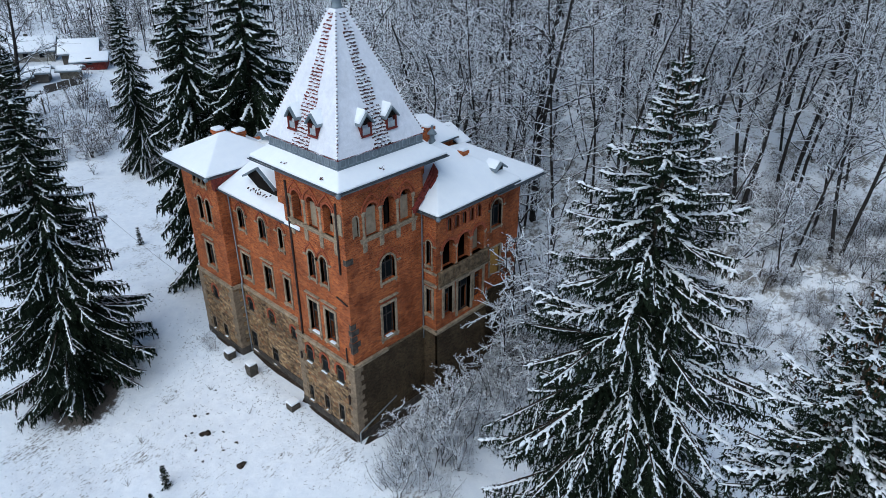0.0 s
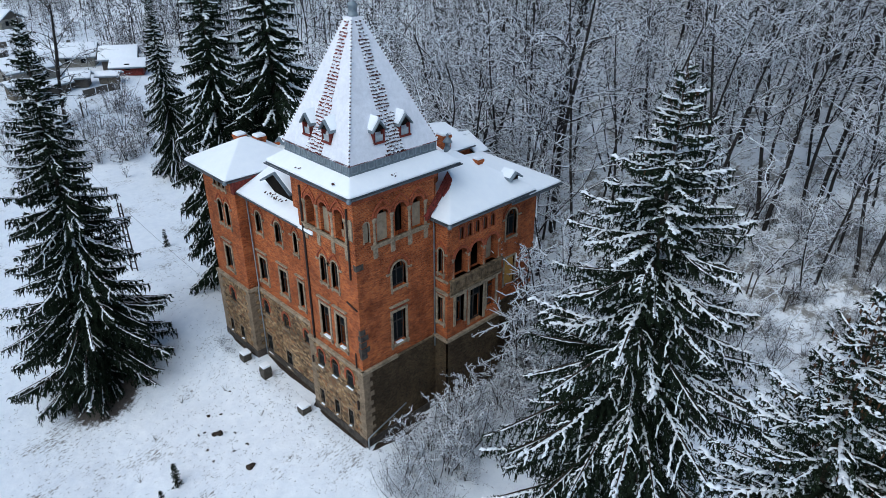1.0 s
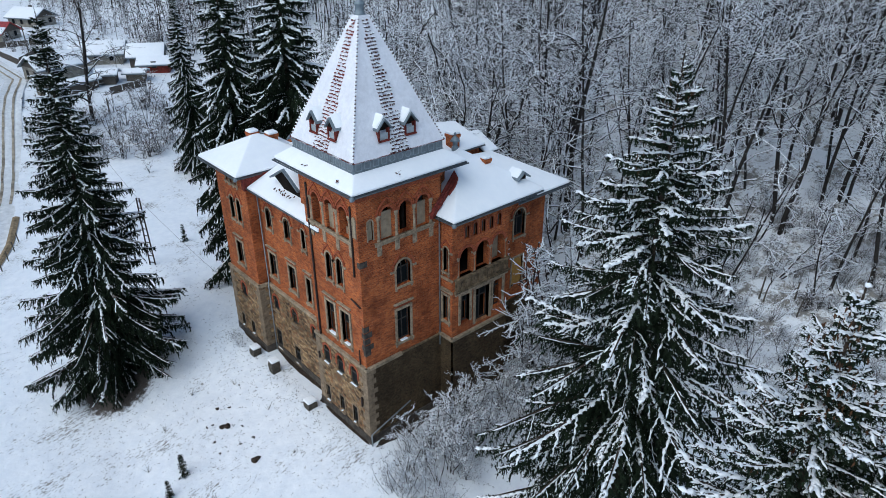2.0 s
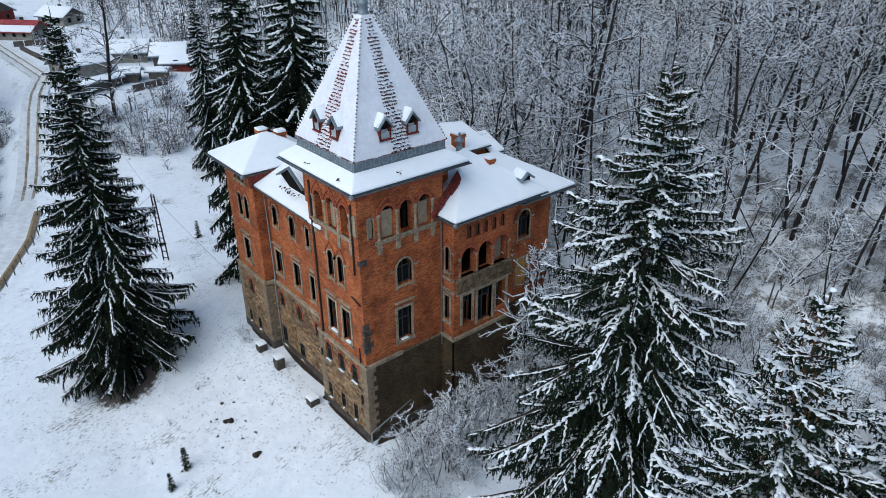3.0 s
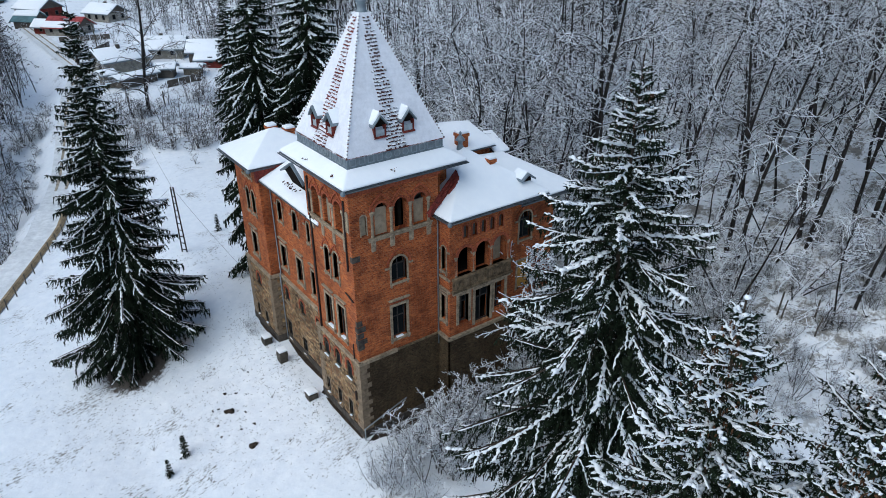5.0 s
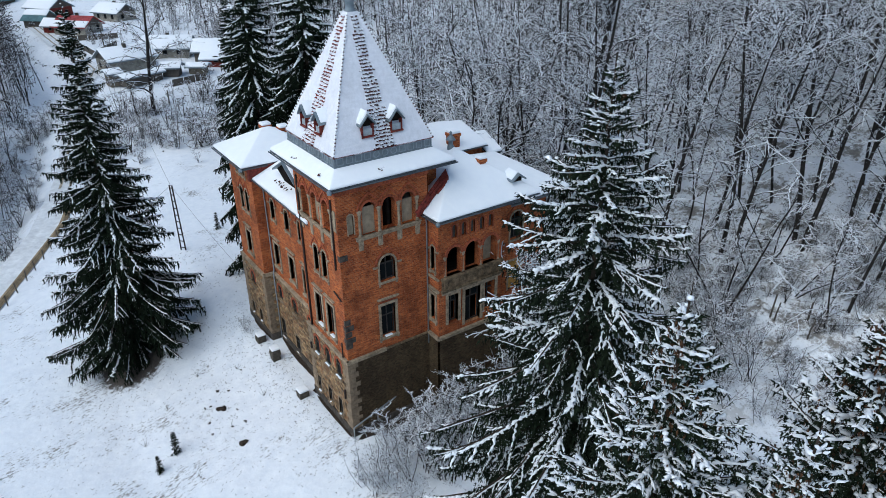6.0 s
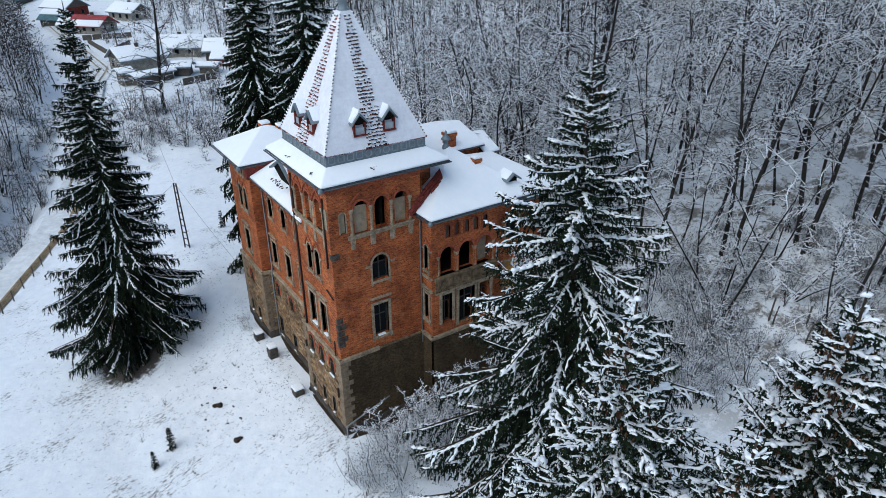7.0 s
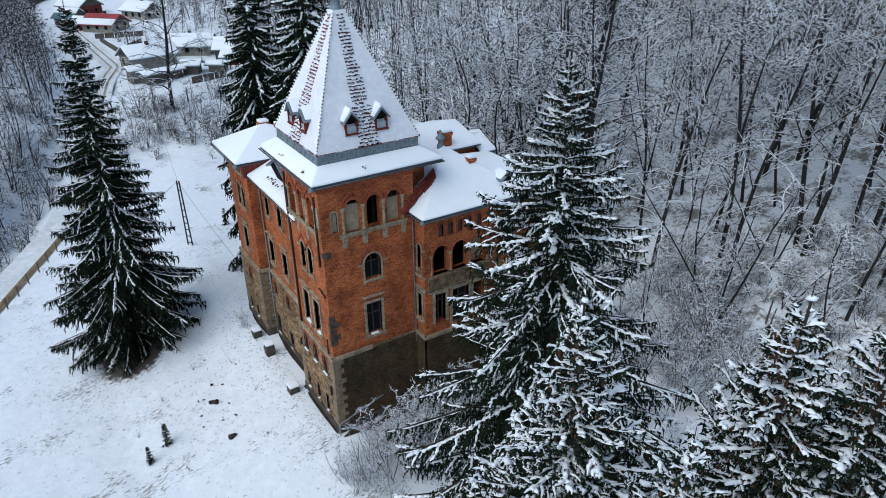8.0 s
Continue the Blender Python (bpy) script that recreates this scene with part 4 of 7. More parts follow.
for side, shift in ((0, -0.05), (1, 0.0)):
    down = Vector((0, -HALF, -(APEX - BASE))).normalized() if side == 0 else Vector((HALF, 0, -(APEX - BASE))).normalized()
    along = Vector((1, 0, 0)) if side == 0 else Vector((0, 1, 0))
    up = along.cross(-down) if side == 0 else (-down).cross(along) * -1
    up = Vector((0, -(APEX - BASE), HALF)).normalized() if side == 0 else Vector(((APEX - BASE), 0, HALF)).normalized()
    geos, caps = [], []
    z = BASE + 0.1
    while z < TOP - 0.1:
        f = (APEX - z) / (APEX - BASE)
        width = (0.62 if side == 0 else 0.55) * f + 0.16
        for k in range(-5, 6):
            a = k * 0.14
            if abs(a) > width or tr.random() < 0.06:
                continue
            p = on_spire(side, a + shift * f + tr.uniform(-0.02, 0.02), z + tr.uniform(-0.02, 0.02), 0.0)
            geos.append(little_tile(p, along, down, up, tr.uniform(0.05, 0.07), tr.uniform(0.07, 0.12)))
            if tr.random() < (0.95 if side == 0 else 0.85):
                c = Vector(p) + up * 0.045 + down * tr.uniform(-0.03, 0.03)
                caps.append((c.x, c.y, c.z, tr.uniform(0.045, 0.078)))
        z += 0.185
    tagged(part("tile_strip", join(*geos), TILE if side == 0 else TILE_DARK, villa, "strip of bare roof tiles between patches of snow"), kind="stuff")
    lv, lf = lumps_geo(caps, np.random.default_rng(4 + side))
    ob = new("strip_snow", fast_mesh("strip_snow", lv, lf, SNOW, True))
    ob.parent = villa
    tagged(ob, kind="stuff")
# ridge tiles on the hips
for sx, sy in ((1, -1), (-1, -1), (1, 1)):
    geos, caps = [], []
    for k in range(40):
        z = BASE + 0.1 + k * (TOP - BASE - 0.1) / 40
        h = HALF * (APEX - z) / (APEX - BASE)
        p = Vector((CX + sx * h, CY + sy * h, z))
        d = Vector((sx * HALF, sy * HALF, -(APEX - BASE))).normalized()
        geos.append(tube([p, p + d * 0.08], [0.035, 0.06], 6))
        caps.append((p.x - d.x * 0.09, p.y - d.y * 0.09, p.z - d.z * 0.09 + 0.02, tr.uniform(0.07, 0.11)))
    tagged(part("ridge_tiles", join(*geos), TILE_DARK, villa), kind="stuff")
    lv, lf = lumps_geo(caps, np.random.default_rng(40 + sx))
    ob = new("ridge_snow", fast_mesh("ridge_snow", lv, lf, SNOW, True))
    ob.parent = villa
    tagged(ob, kind="stuff")
part("spire_cap", lathe(CX, CY, [(0.36, 26.3), (0.34, 26.5), (0.27, 26.56), (0.25, 26.95), (0.32, 27.0), (0.3, 27.08), (0.1, 27.25), (0.06, 27.6), (0.12, 27.72), (0.02, 27.95)], 10), ZINC, villa, "zinc cap on the tip of the spire", True)


def dormer(side, across):
    """A small gabled dormer on the spire."""
    w, z0, z1, zr = 0.38, 20.1, 20.8, 21.25
    k0 = HALF * (APEX - z0) / (APEX - BASE) + 0.06

    def at(a, k, z):
        return (CX + across + a, CY - k, z) if side == 0 else (CX + k, CY + across + a, z)

    back = [HALF * (APEX - z) / (APEX - BASE) - 0.05 for z in (z1, zr)]
    cheek = []
    for s in (-1, 1):
        p = [at(s * w, k0, z0), at(s * w, k0, z1), at(s * w, back[0], z1), at(s * w, k0 - 0.3, z0)]
        q = [at(s * (w - 0.06), k0, z0), at(s * (w - 0.06), k0, z1), at(s * (w - 0.06), back[0], z1), at(s * (w - 0.06), k0 - 0.3, z0)]
        cheek.append((p + q, [[0, 1, 2, 3], [7, 6, 5, 4], [0, 4, 5, 1], [1, 5, 6, 2]]))
    # back and gable front are painted near black for the shade inside
    body = part("dormer", ([at(-w, k0 - 0.28, z0), at(w, k0 - 0.28, z0), at(w, k0 - 0.28, z1), at(-w, k0 - 0.28, z1)], [[0, 1, 2, 3]]), UNLIT_PAINT, villa, "small gabled dormer with red sides")
    for geo in cheek:
        part("dormer_cheek", geo, TILE, body)
    part("dormer_front", ([at(-w, k0 - 0.02, z1), at(w, k0 - 0.02, z1), at(0, k0 - 0.02, zr)], [[0, 1, 2]]), UNLIT_PAINT, body)
    part("frame", ([at(a, k0 + o, z) for o in (0.0, 0.03) for a, z in ((-w, z0), (-w + 0.07, z0), (-w + 0.07, z1), (-w, z1))], [[0, 1, 2, 3], [4, 5, 6, 7], [1, 5, 6, 2]]), TILE, body)
    part("frame", ([at(-a, k0 + o, z) for o in (0.0, 0.03) for a, z in ((-w, z0), (-w + 0.07, z0), (-w + 0.07, z1), (-w, z1))], [[3, 2, 1, 0], [7, 6, 5, 4], [2, 6, 5, 1]]), TILE, body)
    part("pane", ([at(-w + 0.07, k0 - 0.05, z0 + 0.04), at(w - 0.07, k0 - 0.05, z0 + 0.04), at(w - 0.07, k0 - 0.05, z0 + 0.42), at(-w + 0.07, k0 - 0.05, z0 + 0.42)], [[0, 1, 2, 3]]), PANE, body, "pale grey-blue pane")
    part("dormer_sill", ([at(a, k, z) for z in (z0 - 0.06, z0 + 0.03) for a, k in ((-w - 0.05, k0 + 0.07), (w + 0.05, k0 + 0.07), (w + 0.05, k0 - 0.1), (-w - 0.05, k0 - 0.1))], [[4, 5, 6, 7], [0, 1, 5, 4], [3, 2, 1, 0]]), TILE, body)
    # zinc roof edges and snow cap
    e, t = 0.14, 0.1
    slab, snow = [], []
    for s in (-1, 1):
        low, ridge = (s * (w + e), z1 - 0.1), (0.0, zr + 0.05)
        v = [at(low[0], k0 + 0.14, low[1]), at(ridge[0], k0 + 0.14, ridge[1]), at(ridge[0], back[1] - 0.1, ridge[1]), at(low[0], back[0] - 0.1, low[1])]
        u = [(x, y, z + t) for x, y, z in v]
        slab.append((v + u, [[0, 1, 5, 4], [4, 5, 6, 7], [3, 2, 1, 0], [0, 4, 7, 3]]))
        v2 = [at(low[0] * 0.9, k0 - 0.02, low[1] + t), at(ridge[0], k0 - 0.02, ridge[1] + t), at(ridge[0], back[1] - 0.25, ridge[1] + t), at(low[0] * 0.92, back[0] - 0.3, low[1] + t)]
        u2 = [(x, y, z + 0.17) for x, y, z in v2]
        snow.append((v2 + u2, [[0, 1, 5, 4], [4, 5, 6, 7], [0, 4, 7, 3], [3, 7, 6, 2]]))
    part("dormer_roof", join(*slab), ZINC, body, "grey zinc gable")
    part("snow_cap", join(*snow), SNOW, body, "thick cap of snow", True)


for side in (0, 1):
    for across in (-0.95, 0.95):
        dormer(side, across)

# ---- gutters ----
def gutter(points):
    part("gutter", tube(points, 0.045, 8), ZINC_DARK, villa, "grey zinc gutter", True)


gutter([(-8.05, -0.42, 17.78), (0.57, -0.42, 17.78), (0.57, 8.25, 17.78)])
gutter([(-13.3, -0.12, 14.18), (-5.5, -0.12, 14.18)])
gutter([(-0.3, 5.73, 14.73), (2.02, 5.73, 14.73), (2.02, 13.15, 14.73)])
gutter([(-19.45, -0.82, 14.98), (-13.13, -0.82, 14.98), (-13.13, 1.2, 14.98)])
gutter([(1.97, 11.5, 14.48), (1.97, 16.9, 14.48)])
for x, y, z in ((0.57, -0.42, 17.82), (2.02, 5.73, 14.77), (-13.13, -0.82, 15.02)):
    part("gutter_corner", lathe(x, y, [(0.12, z - 0.12), (0.16, z - 0.02), (0.12, z + 0.1), (0.04, z + 0.16)], 8), ZINC, villa, "", True)
# cornice under the tower eaves
for face, z in ((S_TOWER, 17.62), (E_TOWER, 17.62), (S_BAY, 14.6), (E_BAY, 14.6), (S_MID, 14.0), (S_WING, 14.85)):
    part("cornice", join(face.slab(-0.1, face.length + 0.1, z - 0.12, z + 0.1, 0.0, 0.14), face.slab(-0.05, face.length + 0.05, z - 0.24, z - 0.12, 0.0, 0.07)), BRICK_ARCH, villa)

# bare red tiles where the bay roof is swept up against the tower
def cricket(u, v):
    """A point of the swept surface: u up the slope, v from the tower to the edge of the snow."""
    foot, knee, top = Vector((0.24, 5.36, 15.1)), Vector((0.22, 6.2, 16.1)), Vector((-0.75, 8.25, 16.95))
    a = foot.lerp(knee, u / 0.4) if u < 0.4 else knee.lerp(top, (u - 0.4) / 0.6)
    b = Vector((0.4, 5.48, 15.12)).lerp(Vector((-0.2, 8.1, 16.62)), u)
    return a.lerp(b, v)


grid = [(i / 8, j / 4) for i in range(9) for j in range(5)]
part("tile_bed", thick_roof(([tuple(cricket(u, v)) for u, v in grid], [[i * 5 + j, i * 5 + j + 1, i * 5 + j + 6, i * 5 + j + 5] for i in range(8) for j in range(4)]), 0.35), TILE, villa, "bare dark red tiles swept up against the tower")
geos = []
for i in range(11):
    u = (i + 0.5) / 11.5
    wide = (cricket(u, 1) - cricket(u, 0)).length
    n = max(2, int(wide / 0.17))
    for j in range(n + 1):
        v = (j + 0.5) / n
        if v > 1 and tr.random() < 0.45:
            continue
        p = cricket(u, v)
        along = (cricket(u, 1) - cricket(u, 0)).normalized()
        down = (cricket(u - 0.05, v) - p).normalized()
        geos.append(little_tile(p, along, down, down.cross(along) if down.cross(along).z > 0 else along.cross(down), 0.1, 0.26))
tagged(part("tile_strip", join(*geos), TILE, villa, "strip of bare red roof tiles"), kind="stuff")
part("verge", box(-13.58, -13.17, -0.25, 3.2, 14.0, 15.02), TILE, villa, "dark red boarded verge")
geos = [little_tile((-10.2 + 0.14 * k + tr.uniform(-0.2, 0.2), 0.7 + tr.uniform(-0.22, 0.2), 14.86 + tr.uniform(0, 0.12)), (1, tr.uniform(-0.5, 0.5), 0), (tr.uniform(-0.5, 0.5), -0.85, -0.5), (0, -0.5, 0.85), 0.05, 0.13) for k in range(16)]
tagged(part("tile_strip", join(*geos), TILE_DARK, villa), kind="stuff")
for x, y, z in ((-1.1, -0.1, 18.2), (0.12, 3.2, 18.25), (-4.6, 0.0, 18.2)):
    geos = [little_tile((x + tr.uniform(-0.3, 0.3), y + tr.uniform(-0.2, 0.2), z + 0.09), (1, tr.uniform(-0.6, 0.6), 0), (tr.uniform(-0.4, 0.4), -0.8, -0.5), (0, -0.5, 0.8), tr.uniform(0.02, 0.06), tr.uniform(0.05, 0.12)) for _ in range(6)]
    tagged(part("tile_strip", join(*geos), TILE_DARK, villa), kind="stuff")


# ---- roof furniture ----
def chimney(x, y, z0, z1, w=0.32, flare=True):
    top = box(x - w - 0.06, x + w + 0.06, y - w - 0.06, y + w + 0.06, z1 - 0.2, z1) if flare else box(x - w, x + w, y - w, y + w, z1 - 0.1, z1)
    c = part("chimney", join(box(x - w, x + w, y - w, y + w, z0, z1 - 0.2), top), BRICK, villa, "short red brick chimney with a snow cap")
    bevelled(part("snow_cap", box(x - w - 0.04, x + w + 0.04, y - w - 0.04, y + w + 0.04, z1, z1 + 0.2), SNOW, c, "cap of snow"), 0.07, 3)


chimney(-0.85, 11.15, 15.9, 17.0, 0.24)
chimney(-4.45, 11.5, 16.3, 17.75, 0.34)
chimney(-17.6, 3.0, 15.4, 16.62, 0.34)
chimney(-16.3, 3.9, 15.8, 16.6, 0.34)
part("finial", lathe(-2.35, 9.8, [(0.26, 17.3), (0.24, 17.7), (0.16, 17.78), (0.16, 18.05), (0.34, 18.12), (0.28, 18.22), (0.11, 18.42), (0.06, 18.5), (0.1, 18.6), (0.02, 18.72)], 10), ZINC, villa, "grey zinc roof finial", True)


def gable_dormer(x, y, z, w, hgt, deep, face_y, name="roof_dormer", wall=0.1, side=-1.0):
    """A gabled dormer that looks south (face_y) or east."""
    def at(a, d, q):
        return (x + a, y + d, z + q) if face_y else (x - d, y + a, z + q)

    v = [at(-w, 0.25, 0), at(w, 0.25, 0), at(0, 0.25, hgt), at(-w, deep, 0), at(w, deep, 0), at(0, deep, hgt)]
    # a near-black plate stands in for the shade inside the mouth
    b = part(name, (v + [at(-w, 0.3, 0), at(w * side, 0.3, -wall), at(w, 0.3, -wall), at(w, 0.3, 0), at(0, 0.3, hgt), at(w, 1.6, -wall), at(w, 1.6, 0)], [[6, 7, 8, 9, 10], [0, 3, 5, 2], [1, 4, 5, 2], [8, 11, 12, 9]]), UNLIT_PAINT, villa, "open gabled dormer with zinc edges")
    for s in (-1, 1):
        p = [at(s * (w + 0.16), 0, -0.12), at(0, 0, hgt + 0.04), at(0, deep, hgt + 0.04), at(s * (w + 0.16), deep, -0.12)]
        u = [(a, c, q + 0.12) for a, c, q in p]
        part("dormer_roof", (p + u, [[0, 1, 5, 4], [4, 5, 6, 7], [3, 2, 1, 0], [0, 4, 7, 3]]), ZINC, b)
        p2 = [at(s * (w + 0.1), 0.2, 0.0), at(0, 0.2, hgt + 0.15), at(0, deep, hgt + 0.15), at(s * (w + 0.1), deep, 0.0)]
        u2 = [(a, c, q + 0.1) for a, c, q in p2]
        bevelled(part("snow_cap", (p2 + u2, [[0, 1, 5, 4], [4, 5, 6, 7], [3, 2, 1, 0], [0, 4, 7, 3], [2, 3, 7, 6], [1, 2, 6, 5]]), SNOW, b), 0.05, 2)


gable_dormer(-9.5, 0.85, 15.4, 1.65, 0.85, 3.2, True, "roof_dormer", 0.6, -0.3)
gable_dormer(1.3, 12.7, 15.84, 0.42, 0.26, 1.2, False, "roof_dormer", 0.5)
gable_dormer(-14.7, 4.5, 16.35, 0.3, 0.22, 1.0, True)

# ---- spruces ----
def rope_geo(paths, sides=5):
    """Smooth tubes along paths: lists of arrays of x y z r, all in one mesh of quads."""
    verts, faces, base = [], [], 0
    ang = np.arange(sides) * 2 * math.pi / sides
    for p in paths:
        p = np.asarray(p)
        d = np.gradient(p[:, :3], axis=0)
        d /= np.maximum(np.linalg.norm(d, axis=1, keepdims=True), 1e-9)
        a = np.cross(d, (0, 0, 1.0))
        a /= np.maximum(np.linalg.norm(a, axis=1, keepdims=True), 1e-6)
        b = np.cross(a, d)
        ring = p[:, None, :3] + (a[:, None] * 1.3 * np.cos(ang)[None, :, None] + b[:, None] * 0.8 * np.sin(ang)[None, :, None]) * p[:, None, 3:4]
        n = len(p)
        verts.append(ring.reshape(-1, 3))
        i, k = np.meshgrid(np.arange(n - 1), np.arange(sides), indexing="ij")
        l = (k + 1) % sides
        faces.append((base + np.stack([i * sides + k, i * sides + l, (i + 1) * sides + l, (i + 1) * sides + k], axis=2)).reshape(-1, 4))
        base += n * sides
    return np.concatenate(verts), np.concatenate(faces)


def spruce_parts(seed, h, radius, low=0.0, full=0.55, gap=0.5, droop=30.0, lift=38.0, hook=0.0, fringe=0.5, ridge=0.08, load=1.0, hold=0.6, every=0.15, shoot=0.1, dense=1.0, cones=0, bare=0.25, comb=1.0, coarse=1.0):
    """Meshes of a spruce: trunk with its boughs' wood, needled crown, snow, cones. droop: how steeply the low boughs hang, in degrees;
    lift: how steeply the top ones rise; hook: extra fall of the tips; fringe: length of the hanging strands; ridge: half the width of
    the snow on a bough; hold: share of side twigs that carry snow; every: the way between side twigs; shoot: length of a needled shoot;
    bare: share of a bough, from the trunk, that holds little snow."""
    rng = np.random.default_rng(seed)
    wood, axes, ropes, thin, fingers, lumps, fruit = [], [], [], [], [np.zeros((0, 8))], [], []
    z, turn = max(low, 0.02 * h + 0.25), rng.uniform(0, 6.28)

    def arm(p0, az, bend, reach, elev):
        """A curved line that goes out as far as reach, with the elevations given from root to tip."""
        n = len(elev) - 1
        elev = np.clip(elev, -1.2, 1.25)
        a = az + bend * np.linspace(0, 1, n)
        e = (elev[:-1] + elev[1:]) / 2
        st = np.column_stack([np.cos(a), np.sin(a), np.tan(e)]) * (reach / n)
        return np.concatenate([p0[None], p0 + np.cumsum(st, axis=0)])

    def ridge_of(path, r, store, grain):
        """Lumpy snow lying along a path."""
        seg = np.linalg.norm(np.diff(path, axis=0), axis=1).sum()
        k = max(4, int(seg / (grain * coarse)) + 2)
        u = np.linspace(0, len(path) - 1, k)
        m = np.column_stack([np.interp(u, np.arange(len(path)), path[:, c]) for c in range(3)])
        beads = np.abs(np.sin(np.cumsum(rng.uniform(0.5, 1.1, k)) * coarse ** 0.5 + rng.uniform(0, 3)))
        rr = r * (0.14 + 0.85 * beads + 0.35 * rng.random(k))
        rr[0] *= 0.4
        rr[-1] *= 0.35
        m[:, :2] += rng.normal(0, r * 0.55, (k, 2))
        m[:, 2] += 0.012 + rr * 0.45
        store.append(np.column_stack([m, rr]))
        # snowy shoots that stick out on both sides
        q = int(seg * 15 * comb + rng.random())
        if q:
            w = rng.random(q) * (k - 1.001)
            i = w.astype(int)
            ax = m[i + 1] - m[i]
            ax /= np.maximum(np.linalg.norm(ax, axis=1, keepdims=True), 1e-6)
            c = np.cross(ax, (0, 0, 1.0)) * rng.choice([-1, 1], (q, 1))
            p = m[i] + (m[i + 1] - m[i]) * (w - i)[:, None]
            out = ax * rng.uniform(0.3, 1.1, (q, 1)) + c * rng.uniform(0.5, 1.1, (q, 1)) - np.array([0, 0, 1.0]) * rng.uniform(0.0, 0.6, (q, 1))
            out *= (r * rng.uniform(0.9, 2.1, q))[:, None]
            g = r * rng.uniform(0.45, 0.8, (q, 1))
            fingers.append(np.concatenate([p, p + out, g, g * 0.45], axis=1))

    while z < h * 0.985:
        t = z / h
        k2 = t ** 2.2
        count = int(rng.integers(5, 8)) if t < 0.94 else 4
        turn += 0.9
        for k in range(count):
            az = turn + 2 * math.pi * k / count + rng.uniform(-0.4, 0.4)
            reach = radius * min(1.0, (1 - t) / full) * (0.8 + 0.2 * min(1.0, t / 0.12)) * rng.choice([0.62, 0.82, 1.0, 1.05]) * rng.uniform(0.88, 1.08) + 0.12
            n = max(4, int(reach / 0.35))
            tilt = rng.normal(0, 6)
            root = -0.25 * droop * (1 - k2) + lift * k2
            mid = -droop * (1 - k2) + 0.45 * lift * k2
            tip = (-0.4 * droop - hook) * (1 - k2) + 1.1 * lift * k2
            elev = np.radians(np.interp(np.linspace(0, 1, n + 1), (0, 0.5, 1), (root, mid, tip)) + tilt + rng.normal(0, 2.5, n + 1))
            p0 = np.array([0, 0, z + rng.uniform(-0.5, 0.5) * gap])
            path = arm(p0, az, rng.uniform(-0.25, 0.25), reach, elev)
            r0 = 0.010 * reach + 0.012
            for a, b in ((0, n // 2), (n // 2, n)):
                wood.append([*path[a], *path[b], r0 * (1 - 0.45 * a / n), r0 * (1 - 0.45 * b / n) * (0.4 if b == n else 1)])
            mine = load * rng.choice([0.25, 0.55, 0.8, 1.0, 1.2])
            if t > 0.8 and coarse == 1.0:
                mine = max(mine, 0.55)
            small = min(1.0, 0.55 + reach / 5)
            axes.append((path, t, 1.0))
            # snow along the bough, thicker towards its outer half, broken here and there
            cut = bare * rng.uniform(0.5, 1.5) * min(1.0, reach / 2)
            s0 = int(cut * n)
            if mine > 0.5:
                ridge_of(path[s0:], ridge * mine * small, ropes, 0.085)
                if s0 > 1 and rng.random() < 0.7:
                    ridge_of(path[:s0 + 1], ridge * 0.35 * small, thin, 0.3)
            elif mine > 0.2:
                ridge_of(path[n // 2:], ridge * 0.5 * small, thin, 0.2)
            m = max(3, int(reach / every))
            for j in range(m):
                u = 0.1 + 0.88 * (j + rng.random()) / m
                i = min(n - 1, int(u * n))
                q = path[i] + (path[i + 1] - path[i]) * (u * n - i)
                sgn = 1 if (j + k) % 2 else -1
                ll = min(1.15, 0.33 * reach * (1 - u) + 0.10 + 0.05 * reach) * rng.uniform(0.55, 1.15) + 0.06
                e0 = elev[i] + rng.normal(0, 0.12)
                fall = radians(12 + 30 * (1 - k2)) * rng.uniform(0.3, 1.2)
                sub = arm(q, az + sgn * rng.uniform(0.55, 1.15), -sgn * 0.3, ll * 0.85, np.array([e0, e0 - fall * 0.5, e0 - fall, e0 - fall * 1.15]))
                axes.append((sub, t, 0.7))
                if u > cut * 0.8 and rng.random() < hold * (0.25 + 0.8 * mine) * (1 + 0.4 * k2):
                    ridge_of(sub[: 3 + int(rng.random() < 0.6)], ridge * rng.uniform(0.45, 0.8) * (0.5 + 0.5 * mine) * small, thin, 0.095)
            # cushions where side twigs meet the bough
            if mine > 0.5:
                for _ in range(int(reach * 2.6 * mine + rng.random())):
                    f = rng.uniform(max(0.25, cut), 0.98) * n
                    i = min(n - 1, int(f))
                    p = path[i] + (path[i + 1] - path[i]) * (f - i)
                    lumps.append([p[0] + rng.normal(0, 0.05), p[1] + rng.normal(0, 0.05), p[2] + 0.03, ridge * small * rng.uniform(0.6, 1.35)])
            if cones and 0.8 < t < 0.97 and rng.random() < 0.8:
                for _ in range(cones):
                    f = rng.uniform(0.15, 0.95) * n
                    i = min(n - 1, int(f))
                    p = path[i] + rng.normal(0, 0.06, 3)
                    fruit.append([*p, *(p + (rng.normal(0, 0.02), rng.normal(0, 0.02), -0.06)), 0.012, 0.024])
                    fruit.append([*(p - (0, 0, 0.06)), *(p + (rng.normal(0, 0.015), rng.normal(0, 0.015), -rng.uniform(0.12, 0.17))), 0.024, 0.008])
        z += gap * (0.45 + 0.75 * (1 - t)) * rng.uniform(0.8, 1.2)
    # needled shoots along every bough and twig, and strands that hang from them
    P, A, T, W = [], [], [], []
    for path, t, w in axes:
        d = np.diff(path, axis=0)
        ln = np.linalg.norm(d, axis=1)
        m = max(2, int(ln.sum() / 0.075 * dense))
        u = (np.arange(m) + rng.random(m)) / m * (len(d) - 0.001)
        i = u.astype(int)
        P.append(path[i] + d[i] * (u - i)[:, None])
